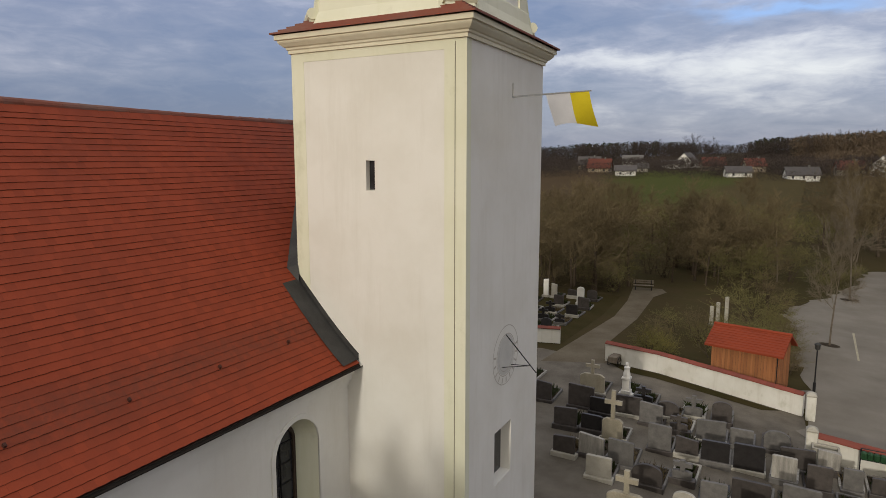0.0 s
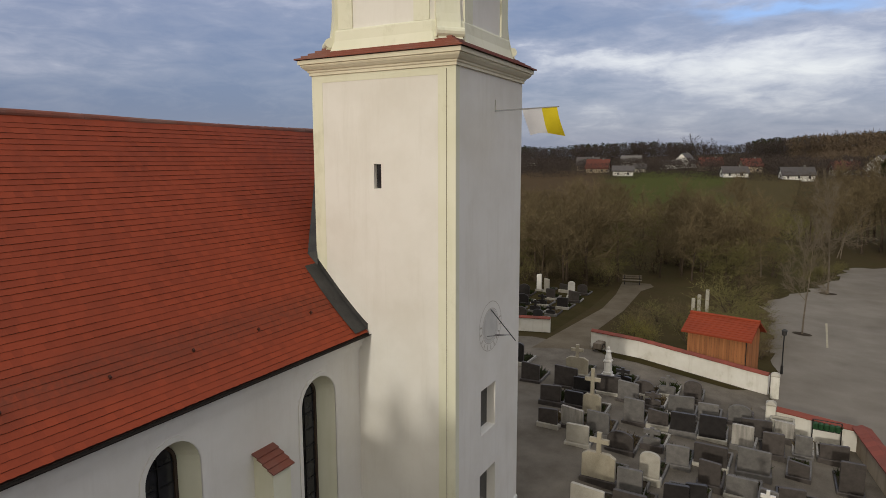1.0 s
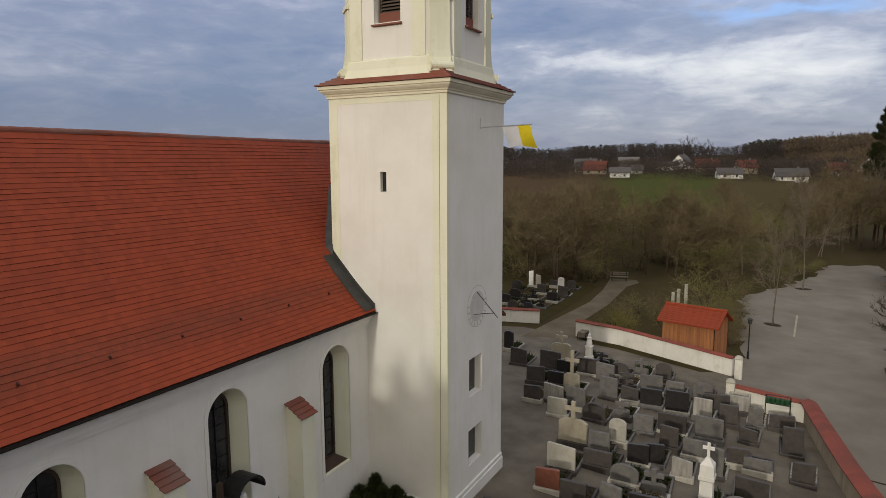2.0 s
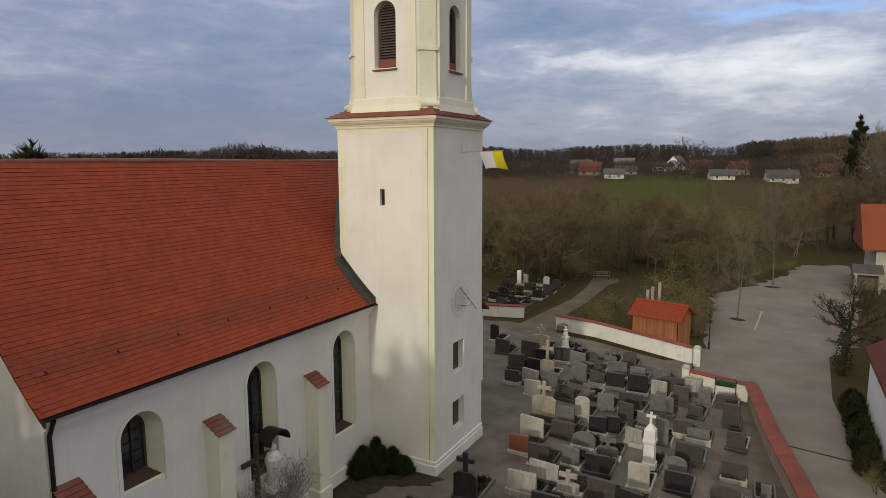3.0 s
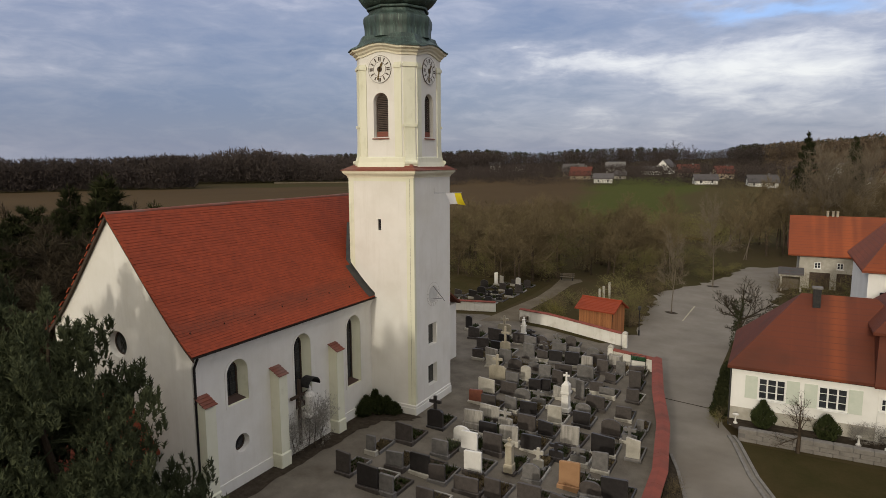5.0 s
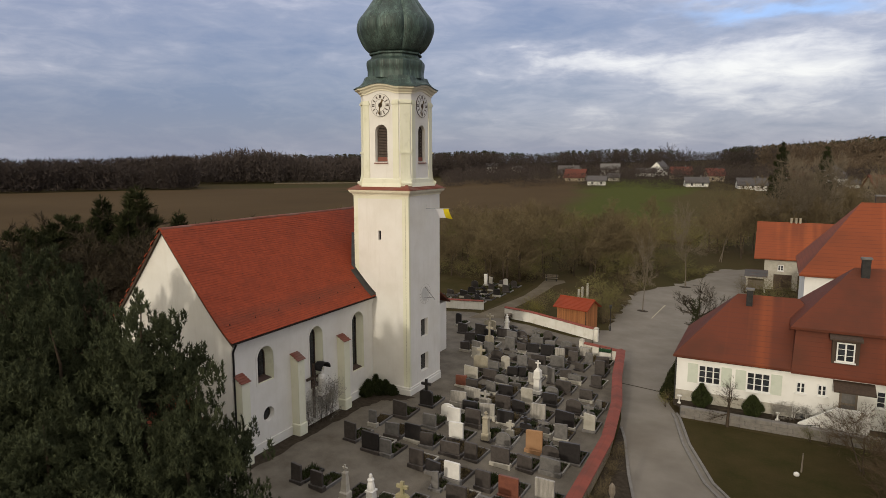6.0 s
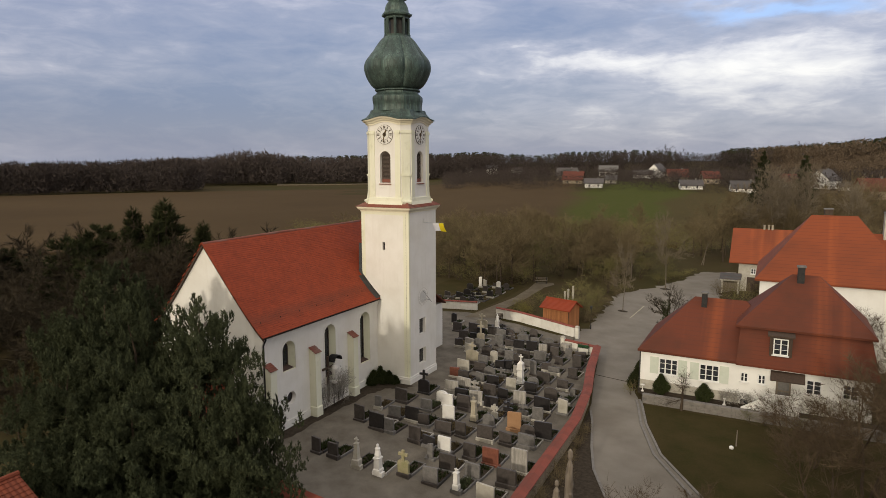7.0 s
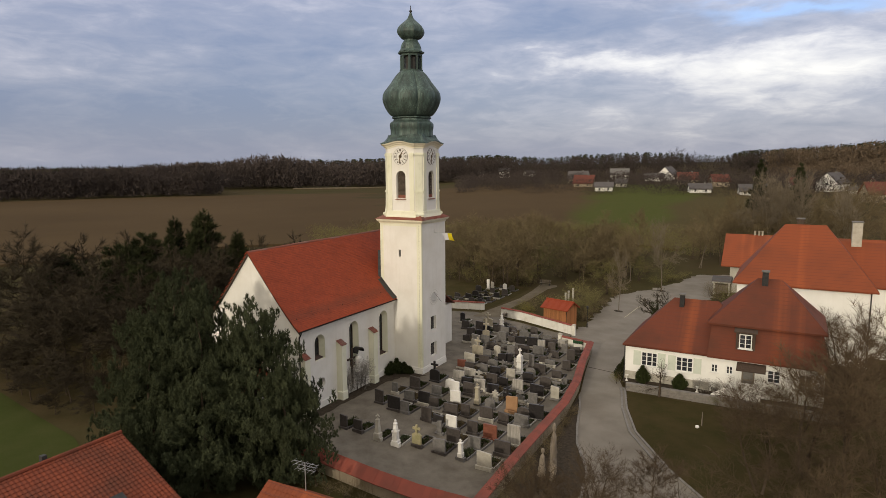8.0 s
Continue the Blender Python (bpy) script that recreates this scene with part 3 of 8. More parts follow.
g.prism([(NX0, -0.4), (NX1, -0.4), (NX1, 6.72), (RX, RZ - 0.15), (NX0, 6.72)], "y", NY1 - 0.6, NY1)
part("gable_wall", g, "white", church)
g = Geo()
g.box(NX1 - 0.5, TY + TH, -0.4, NX1, NY1 - 0.6, 6.72)
part("nave_wall", g, "white", church)
# grey moulding under the eaves
g = Geo()
for k, (o, z0, z1) in enumerate(((0.06, 6.40, 6.54), (0.14, 6.54, 6.70), (0.23, 6.70, 6.84))):
    g.box(NX1, NY0 - 0.02, z0, NX1 + o, TY - TH, z1)
part("eaves_moulding", g, "white", church)


def church_window(u, hw, zb, zs, put, parent, bars=5):
    """Leaded window set deep in its opening."""
    s = WIN_INNER
    hw, zb = hw * s, zb + (1 - s) * 0.6
    w = part("window_frame", frame_ring(hw, zb, zs, 0.07, 0.08, u, put), "darkwood", parent)
    g = Geo()
    g.face(*[put(u + a, b, 0.05) for a, b in arch_outline(hw - 0.03, zb + 0.03, zs)])
    part("pane", g, "glass", w, "dark leaded glass")
    g = Geo()
    for k in range(1, 2):
        x = u - hw + 2 * hw * k / 2
        g.add([put(x + a, z, d) for a in (-0.012, 0.012) for z in (zb, zs + hw * 0.9) for d in (0.0, 0.035)], BOXF)
    for k in range(1, bars + 1):
        z = zb + (zs - zb) * k / bars
        g.add([put(u + a, z + c, d) for a in (-hw, hw) for c in (-0.008, 0.008) for d in (0.02, 0.035)], BOXF)
    part("glazing_bar", g, "iron", w)
    # sloping sill
    g = Geo()
    full = hw / s
    g.add([put(u - full, zb - 0.18, -0.46), put(u + full, zb - 0.18, -0.46), put(u + hw, zb + 0.02, 0.02), put(u - hw, zb + 0.02, 0.02),
           put(u - full, zb - 0.26, -0.46), put(u + full, zb - 0.26, -0.46), put(u + hw, zb - 0.1, 0.02), put(u - hw, zb - 0.1, 0.02)],
          [(0, 1, 2, 3), (7, 6, 5, 4), (0, 4, 5, 1), (1, 5, 6, 2), (2, 6, 7, 3), (3, 7, 4, 0)])
    part("window_sill", g, "sill", w, "worn brown tiled sill")
    return w


BOXF = [(0, 1, 3, 2), (4, 6, 7, 5), (0, 4, 5, 1), (2, 3, 7, 6), (0, 2, 6, 4), (1, 5, 7, 3)]


def frame_ring(hw, zb, zs, width, depth, u, put):
    g = Geo()
    a, b = arch_outline(hw, zb, zs), arch_outline(hw - width, zb + width, zs)
    for k in range(len(a)):
        j = (k + 1) % len(a)
        for d in (0.0, depth):
            g.face(put(u + a[k][0], a[k][1], d), put(u + a[j][0], a[j][1], d), put(u + b[j][0], b[j][1], d), put(u + b[k][0], b[k][1], d))
        g.face(put(u + b[k][0], b[k][1], 0), put(u + b[j][0], b[j][1], 0), put(u + b[j][0], b[j][1], depth), put(u + b[k][0], b[k][1], depth))
    return g


window_place = lambda u, z, d: (NX1 - 0.48 - d, u, z)
for u, hw, zb, zs, kind in NAVE_WINDOWS:
    church_window(u, hw, zb, zs, window_place, church, 4 if zb > 3 else 7)


def round_window(put, r, parent):
    g = Geo()
    ring = lambda q, d: [put(q * math.cos(k * math.tau / 24), q * math.sin(k * math.tau / 24), d) for k in range(24)]
    g.rings([ring(r, 0.02), ring(r, -0.03), ring(r - 0.07, -0.03), ring(r - 0.07, 0.02)])
    w = part("round_window", g, "darkwood", parent)
    g = Geo()
    g.face(*ring(r - 0.03, 0.0))
    part("pane", g, "glass", w, "dark leaded glass")
    g = Geo()
    for a in (0.5, 2.1, 4.3):
        c, s = math.cos(a), math.sin(a)
        n = (-s * 0.015, c * 0.015)
        g.add([put(q * c + e * n[0], q * s + e * n[1], d) for q in (0, r - 0.05) for e in (-1, 1) for d in (-0.02, 0.01)], BOXF)
    part("glazing_bar", g, "iron", w)


round_window(lambda a, b, d: (NX1 - 0.30 + d * -1, ROUND_WINDOW[0] + a, ROUND_WINDOW[2] + b), 0.40, church)
round_window(lambda a, b, d: (OCULUS[0] + a, NY0 + 0.28 + d, OCULUS[2] + b), 0.57, church)

# low raised rings round the openings
for u, hw, zb, zs, kind in NAVE_WINDOWS:
    g = Geo()
    out, inn = arch_outline(hw + 0.12, zb - 0.1, zs, 16)[1:], arch_outline(hw + 0.005, zb - 0.1, zs, 16)[1:]
    left = [(NX1 + 0.025, u + a, b) for a, b in out] + [(NX1 + 0.025, u - hw - 0.12, zb - 0.1)]
    right = [(NX1 + 0.025, u + a, b) for a, b in inn] + [(NX1 + 0.025, u - hw - 0.005, zb - 0.1)]
    g.quad_strip(left, right)
    g.quad_strip([(NX1 - 0.01, p[1], p[2]) for p in left], left)
    part("window_surround", g, "white", church)

# buttresses with tiled caps
def buttress(yc, w=0.58, out=0.58, top=4.60):
    b = part("buttress", stepped_block(yc, w, out, top), "cream", church, "cream plastered buttress")
    g = Geo()
    y0, y1 = yc - w / 2 - 0.06, yc + w / 2 + 0.06
    x0, x1, z0, z1 = NX1, NX1 + out + 0.05, top + 0.42, top + 0.04
    n = 4
    for k in range(n):  # courses of flat tiles
        a, c = k / n, (k + 1) / n
        xa, xc = x0 + (x1 - x0) * a, x0 + (x1 - x0) * c
        za, zc = z0 + (z1 - z0) * a + 0.02, z0 + (z1 - z0) * c + 0.05
        g.prism([(xa, za), (xc + 0.03, zc), (xc + 0.03, zc + 0.03), (xa, za + 0.03)], "y", y0, y1)
    part("cap", g, "ridge", b, "small sloping cap of worn red tiles")


def stepped_block(yc, w, out, top):
    g = Geo()
    g.prism([(NX1, -0.4), (NX1 + out, -0.4), (NX1 + out, top + 0.02), (NX1, top + 0.42)], "y", yc - w / 2, yc + w / 2)
    g.soft_box(NX1, yc - w / 2 - 0.07, -0.4, NX1 + out + 0.08, yc + w / 2 + 0.07, 0.75, 0.05)
    return g


for yc in (-3.12, 1.38, 5.95):
    buttress(yc)

# plinth
g = Geo()
g.box(NX1, NY0, -0.4, NX1 + 0.07, TY - TH, 0.55)
part("plinth", g, "white", church)
g = Geo()
g.box(NX1 + 0.0, NY0 - 0.07, -0.4, NX0, NY0 - 0.0, 0.55)
part("plinth", g, "white", church)

# roof body, two slopes, carried by the walls
half = 5.05
g = Geo()
prof = [(RX + half * t, roof_line(RX + half * t)) for t in [k / 10 for k in range(-10, 11)]]
under = [(x, z - 0.16 + 0.10 * max(0.0, abs(x - RX) / half - 0.8) / 0.2) for x, z in reversed(prof)]
g.prism(prof + under, "y", NY0 - 0.12, NY1 + 0.1)
roof = part("roof", g, "darkwood", church, "steep saddle roof of red flat tiles, sprocketed at the eaves")
# dark verge board on the gable
g = Geo()
up_edge = [(x, z - 0.02) for x, z in prof]
g.prism(up_edge + [(x, z - 0.2) for x, z in reversed(prof)], "y", NY0 - 0.17, NY0 - 0.12)
part("verge_board", g, "darkwood", roof)
# gutter and downpipe
g = Geo()
gut = [(RX + half + 0.06 + 0.050 * math.cos(a), EZ + 0.005 + 0.050 * math.sin(a)) for a in [math.pi + k * math.pi / 6 for k in range(7)]]
gut_in = [(RX + half + 0.06 + 0.040 * math.cos(a), EZ + 0.005 + 0.040 * math.sin(a)) for a in [math.tau - k * math.pi / 6 for k in range(7)]]
g.prism(gut + gut_in, "y", NY0 - 0.15, TY - TH)
part("gutter", g, "gutter", roof, "dark half-round gutter")
g = Geo()
g.tube((NX1 + 0.32, NY0 + 0.08, EZ - 0.1), (NX1 + 0.08, NY0 + 0.08, EZ - 0.55), 0.055, n=8)
g.tube((NX1 + 0.08, NY0 + 0.08, EZ - 0.55), (NX1 + 0.08, NY0 + 0.08, 0.1), 0.055, n=8)
for z in (1.2, 3.0, 4.8):
    g.tube((NX1 + 0.08, NY0 + 0.08, z), (NX1 + 0.08, NY0 + 0.08, z + 0.06), 0.07, n=8)
part("downpipe", g, "iron", church, "black downpipe")
# metal flashing where the roof meets the tower
g = Geo()
fx = [RX + half * t for t in [0.66 + 0.34 * k / 14 for k in range(15)]]
yf = TY - TH
g.quad_strip([(x, yf - 0.60, roof_line(x) + 0.135) for x in fx], [(x, yf - 0.01, roof_line(x) + 0.15) for x in fx])
g.quad_strip([(x, yf - 0.03, roof_line(x) + 0.10) for x in fx], [(x, yf - 0.03, roof_line(x) + 0.27) for x in fx])
g.quad_strip([(x, yf - 0.03, roof_line(x) + 0.27) for x in fx], [(x, yf + 0.01, roof_line(x) + 0.27) for x in fx])
part("flashing", g, "lead", roof, "dark grey sheet metal flashing")
g = Geo()  # metal saddle that sheds water round the tower
xs, xa = TX - TH, -9.62
za = roof_line(xa) + 0.14
for sy in (-1, 1):
    cy = TY + sy * (TH + 0.10)
    g.add([(xs + 0.1, cy, roof_line(xs + 0.1) + 0.14), (xs - 0.22, cy + sy * 0.06, roof_line(xs - 0.22) + 0.12), (xa, TY, za), (xs + 0.01, TY, za), (xs + 0.01, TY + sy * TH, roof_line(xs) + 0.45)],
          [(0, 1, 2, 3, 4)])
part("flashing", g, "lead", roof)

# porch on the gable side, with its own small saddle roof
g = Geo()
PX, PZ = -11.05, 4.85
g.box(PX - 2.0, -7.6, -0.4, PX + 2.0, NY0, 2.4)
g.prism([(PX - 2.0, 2.4), (PX + 2.0, 2.4), (PX, 4.65)], "y", -7.6, NY0)
part("porch_wall", g, "white", church)
g = Geo()
for sgn in (-1, 1):
    prof_s = []
    for k in range(10):
        xa_, za_ = PX + sgn * 2.4 * (1 - k / 10), 2.2 + (PZ - 2.2) * k / 10
        prof_s += [(xa_, za_), (xa_, za_ + 0.035)]
    prof_s += [(PX, PZ), (PX, PZ - 0.12), (PX + sgn * 2.4, 2.08)]
    g.prism(prof_s, "y", -7.9, NY0 - 0.005)
part("porch_roof", g, "tile_old", church, "small dark red tiled porch roof")

# ---- tower ----
tower = thing("church_tower", "slender white bell tower with clock faces and green copper onion dome", "church tower", (0, 0, 0))
g = Geo()
X0, X1, Y0, Y1 = TX - TH, TX + TH, TY - TH, TY + TH
TWIN = [(11.96, 0.52, 3.80, 5.16, "flat"), (11.96, 0.56, 1.28, 2.58, "flat")]
SLIT = (-5.60, 0.115, 10.98, 11.64, "flat")
FLAG_SLIT = (12.28, 0.035, 13.08, 13.42, "flat")
skin(g, lambda u, z, d: (u, Y0 + d, z), X0, X1, -0.4, 14.12, [SLIT], 0.4, 0.8, 0.6, 2)
east_t = lambda u, z, d: (X1 - d, u, z)
skin(g, east_t, Y0, Y1, -0.4, 3.2, TWIN[1:], 0.4, 0.92, 0.27, 2)
skin(g, east_t, Y0, Y1, 3.2, 9.0, TWIN[:1], 0.4, 0.92, 0.27, 2)
skin(g, east_t, Y0, Y1, 9.0, 14.12, [FLAG_SLIT], 0.4, 1.0, 0.5, 2)
g.face((X0, Y0, -0.4), (X0, Y1, -0.4), (X0, Y1, 14.12), (X0, Y0, 14.12))
g.face((X0, Y1, -0.4), (X1, Y1, -0.4), (X1, Y1, 14.12), (X0, Y1, 14.12))
shaft = part("shaft", g, "white", tower, "tall smooth white plaster shaft, stained near the foot")
for u, hw, zb, zs, k in TWIN:
    g = Geo()
    g.box(X1 - 0.30, u - hw, zb, X1 - 0.26, u + hw, zs)
    part("pane", g, "glass", shaft)
g = Geo()
g.box(-5.74, Y0 + 0.13, 10.9, -5.46, Y0 + 0.16, 11.7)
part("pane", g, "glass", shaft)
g = Geo()
g.box(X1 - 0.5, 12.2, 13.1, X1 - 0.44, 12.4, 13.5)
part("pane", g, "glass", shaft)
# pale yellow bands on the corners and the frieze below the cornice
for a, b in ((X0, X0 + 0.36), (X1 - 0.50, X1)):
    g = Geo()
    g.box(a, Y0 - 0.008, 0.62, b + (0.008 if b == X1 else 0), Y0, 14.08)
    part("corner_band", g, "cream", tower)
g = Geo()
g.box(X1, Y0 + 0.0005, 0.62, X1 + 0.008, Y0 + 0.20, 14.08)
part("corner_band", g, "cream", tower)
g = Geo()
g.box(X0 + 0.36, Y0 - 0.008, 13.86, X1 - 0.50, Y0, 14.08)
part("frieze", g, "cream", tower)
g = Geo()  # lightning wire down the corner
g.tube((X1 - 0.25, Y0 - 0.016, 0.2), (X1 - 0.25, Y0 - 0.016, 14.0), 0.007, n=5)
part("lightning_wire", g, "oldwood", tower)
g = Geo()
for k, (o, z0, z1) in enumerate(((0.07, -0.4, 0.45), (0.045, 0.45, 0.62))):
    g.soft_box(X0 - o, Y0 - o, z0, X1 + o, Y1 + o, z1, 0.04)
part("plinth", g, "white", tower)


def square_ring(h, z):
    return [(TX - h, TY - h, z), (TX + h, TY - h, z), (TX + h, TY + h, z), (TX - h, TY + h, z)]


g = Geo()
levels = [(0.0, 14.06), (0.05, 14.06), (0.05, 14.13), (0.08, 14.15), (0.09, 14.19), (0.13, 14.21), (0.20, 14.28), (0.22, 14.31), (0.22, 14.34), (0.27, 14.35), (0.27, 14.46), (0.0, 14.48)]
g.rings([square_ring(TH + o, z) for o, z in levels], True, True)
part("cornice", g, "cornice", tower, "cream moulded cornice")
# tiled skirt over the cornice, in courses
g = Geo()
n, steps = 6, []
for k in range(n):
    o0, o1 = 0.34 - 0.82 * k / n, 0.34 - 0.82 * (k + 1) / n
    z0, z1 = 14.47 + 0.46 * k / n, 14.47 + 0.46 * (k + 1) / n
    steps += [square_ring(TH + o0, z0), square_ring(TH + o0, z0 + 0.04), square_ring(TH + o1, z1 - 0.005)]
g.rings(steps)
part("skirt_roof", g, "ridge", tower, "red tiled skirt roof above the cornice")

# upper stage: chamfered square with pilasters
UH, UC = 2.04, 0.62


def oct_ring(h, z, c=UC):
    return [(TX + a, TY + b, z) for a, b in ((-h + c, -h), (h - c, -h), (h, -h + c), (h, h - c), (h - c, h), (-h + c, h), (-h, h - c), (-h, -h + c))]


BELL = (0.0, 0.50, 16.38, 18.42, "arch")
g = Geo()
for k in range(4):
    c, s = ((1, 0), (0, 1), (-1, 0), (0, -1))[k]
    # face k looks along -y turned by k quarters
    put = lambda u, z, d, c=c, s=s: (TX + c * u + s * (UH - d), TY + s * u - c * (UH - d), z)
    skin(g, put, -UH + UC, UH - UC, 14.5, 21.2, [BELL], 0.4, 0.86, 0.55, 12)
    a, b = put(UH - UC, 14.5, 0), put(UH - UC, 21.2, 0)
    c2, s2 = ((1, 0), (0, 1), (-1, 0), (0, -1))[(k + 1) % 4]
    nxt = lambda u, z, d, c=c2, s=s2: (TX + c * u + s * (UH - d), TY + s * u - c * (UH - d), z)
    e, f_ = nxt(-UH + UC, 14.5, 0), nxt(-UH + UC, 21.2, 0)
    g.face(a, e, f_, b)
part("belfry", g, "white", tower, "white chamfered belfry stage with arched louvred openings")
for k in range(4):
    c, s = ((1, 0), (0, 1), (-1, 0), (0, -1))[k]
    put = lambda u, z, d, c=c, s=s: (TX + c * u + s * (UH - d), TY + s * u - c * (UH - d), z)

    def slab(gg, u0, u1, z0, z1, d0, d1):
        gg.add([put(u, z, d) for u in (u0, u1) for z in (z0, z1) for d in (d0, d1)], BOXF)

    for sg in (-1, 1):  # pilasters beside the chamfers
        g = Geo()
        u1 = sg * (UH - UC)
        slab(g, min(u1, u1 - sg * 0.46), max(u1, u1 - sg * 0.46), 15.25, 20.55, -0.05, 0.0)
        slab(g, min(u1, u1 - sg * 0.52), max(u1, u1 - sg * 0.52), 20.25, 20.42, -0.09, 0.0)
        part("pilaster", g, "cream", tower)
    g = Geo()
    p0 = Vector(put(UH - UC, 0, 0))
    k2 = (k + 1) % 4
    cc, ss = ((1, 0), (0, 1), (-1, 0), (0, -1))[k2]
    p1 = Vector((TX + cc * (-UH + UC) + ss * UH, TY + ss * (-UH + UC) - cc * UH, 0))
    out_n = Vector(((c * 1 + s * 1), (s * 1 - c * 1), 0)).normalized()
    along = (p1 - p0).normalized()
    L = (p1 - p0).length
    for a0, a1, z0, z1, o in ((0.10, L - 0.10, 17.1, 20.55, 0.06), (0.04, L - 0.04, 16.95, 17.1, 0.14), (0.02, L - 0.02, 20.3, 20.45, 0.12)):
        q = [p0 + along * t + out_n * d + Vector((0, 0, z)) for t in (a0, a1) for z in (z0, z1) for d in (-0.01, o)]
        g.add(q, BOXF)
    # console under the pilaster, swinging out to a scroll at the foot
    steps = 10
    prof_c = []
    for j in range(steps + 1):
        t = j / steps
        prof_c.append((0.09 + 0.26 * (1 - t) ** 5, 14.75 + t * 2.2))
    left = [p0 + along * 0.12 + out_n * o + Vector((0, 0, z)) for o, z in prof_c]
    right = [p0 + along * (L - 0.12) + out_n * o + Vector((0, 0, z)) for o, z in prof_c]
    backl = [p0 + along * 0.12 + Vector((0, 0, z)) for o, z in prof_c]
    backr = [p0 + along * (L - 0.12) + Vector((0, 0, z)) for o, z in prof_c]
    g.quad_strip(left, right)
    g.quad_strip(backl, left)
    g.quad_strip(right, backr)
    ctr = p0 + along * (L / 2) + out_n * 0.26
    g.tube(ctr - along * (L / 2 - 0.08) + Vector((0, 0, 14.92)), ctr + along * (L / 2 - 0.08) + Vector((0, 0, 14.92)), 0.13, n=12)
    part("console", g, "cream", tower, "cream corner console with a scroll foot")
    # louvres, sill and frame
    w = part("belfry_window", frame_ring(0.43, 16.44, 18.42, 0.05, 0.06, 0.0, lambda u, z, d: put(u, z, 0.20 + d)), "louvre", tower)
    g = Geo()
    z = 16.5
    while z < 18.86:
        hw = 0.42 if z < 18.42 else math.sqrt(max(0.0, 0.42 ** 2 - (z - 18.42) ** 2))
        if hw > 0.08:
            g.add([put(u, z + dz + dd, d) for u in (-hw, hw) for dz in (0.0, 0.02) for d, dd in ((0.22, 0.0), (0.32, 0.07))], BOXF)
        z += 0.105
    part("louvre_slats", g, "louvre", w, "weathered brown wooden louvres")
    g = Geo()
    g.add([put(u, z, d) for u in (-0.42, 0.42) for z in (16.45, 18.8) for d in (0.36, 0.38)], BOXF)
    part("backing", g, "iron", w)
    g = Geo()
    g.add([put(u, z, d) for u in (-0.56, 0.56) for z, d in ((16.28, -0.1), (16.33, -0.1), (16.34, 0.4), (16.42, 0.4))], BOXF)
    part("window_sill", g, "ridge", w, "red tiled sill")
    g = Geo()
    g.add([put(u, z, d) for u in (-0.40, 0.40) for z in (16.43, 16.72) for d in (0.17, 0.21)], BOXF)
    part("sill_board", g, "ridge", w, "red-brown board at the foot of the louvres")
    # clock
    CZ, CR = 20.22, 0.76
    clock = thing("tower_clock", "round off-white clock dial with dark marks", "", (0, 0, 0))
    clock.parent = tower
    disc = lambda r, d, n=40: [put(r * math.cos(q * math.tau / n), CZ + r * math.sin(q * math.tau / n), d) for q in range(n)]
    g = Geo()
    g.rings([disc(CR, 0.0), disc(CR, -0.05), disc(0.001, -0.05)])
    part("dial", g, "dial", clock)
    g = Geo()
    g.rings([disc(CR + 0.008, 0.0), disc(CR + 0.008, -0.058), disc(CR - 0.006, -0.058), disc(CR - 0.006, -0.05)])
    g.rings([disc(CR * 0.56, -0.051), disc(CR * 0.56, -0.058), disc(CR * 0.53, -0.058), disc(CR * 0.53, -0.051)])
    g.rings([disc(0.16, -0.05), disc(0.16, -0.07), disc(0.001, -0.07)])
    part("dial_ring", g, "dialmark", clock)
    for h in range(12):
        g = Geo()
        a = h * math.tau / 12
        bars = (0,) if h % 3 else (-0.05, 0.05)
        for off in bars:
            ca, sa = math.cos(a), math.sin(a)
            g.add([put(q * ca - e * sa, CZ + q * sa + e * ca, d) for q in (CR * 0.62, CR * 0.90) for e in (off - 0.036, off + 0.036) for d in (-0.052, -0.06)], BOXF)
        part("hour_mark", g, "dialmark", clock)
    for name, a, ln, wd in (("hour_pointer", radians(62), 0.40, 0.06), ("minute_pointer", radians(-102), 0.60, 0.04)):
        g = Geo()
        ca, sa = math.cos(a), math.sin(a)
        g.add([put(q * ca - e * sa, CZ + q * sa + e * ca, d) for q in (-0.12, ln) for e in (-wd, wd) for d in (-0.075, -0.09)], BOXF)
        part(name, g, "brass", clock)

# foot band of the belfry
g = Geo()
g.rings([oct_ring(UH + o, z, UC) for o, z in ((0.24, 14.55), (0.17, 14.72), (0.10, 14.95), (0.075, 15.2), (0.06, 15.24), (0.0, 15.26))])
part("foot_band", g, "cream", tower)


# upper cornice, arched over each clock
def wavy_ring(o, z, rise=0.25, per=14):
    pts = []
    for k in range(4):
        c, s = ((1, 0), (0, 1), (-1, 0), (0, -1))[k]
        hw = UH - UC
        for j in range(per + 1):
            u = -hw + 2 * hw * j / per
            e = u / hw
            lift_z = rise * max(0.0, math.cos(min(1.0, abs(e) * 1.15) * math.pi / 2)) ** 1.3
            scale = (UH + o) / UH
            pts.append((TX + c * u * scale + s * (UH + o), TY + s * u * scale - c * (UH + o), z + lift_z))
    return pts


g = Geo()
g.rings([wavy_ring(o, z) for o, z in ((0.0, 20.95), (0.06, 20.95), (0.07, 21.05), (0.16, 21.12), (0.20, 21.2), (0.34, 21.28), (0.36, 21.40), (0.05, 21.44))])
part("upper_cornice", g, "cornice", tower, "cream cornice swinging up over the clocks")
g = Geo()
g.rings([wavy_ring(o, z, r) for o, z, r in ((0.42, 21.38, 0.25), (0.42, 21.44, 0.25), (0.10, 21.62, 0.18), (-0.12, 21.92, 0.08), (-0.22, 22.2, 0.03))])
dome = part("dome_skirt", g, "copper", tower, "grey-green copper skirt")


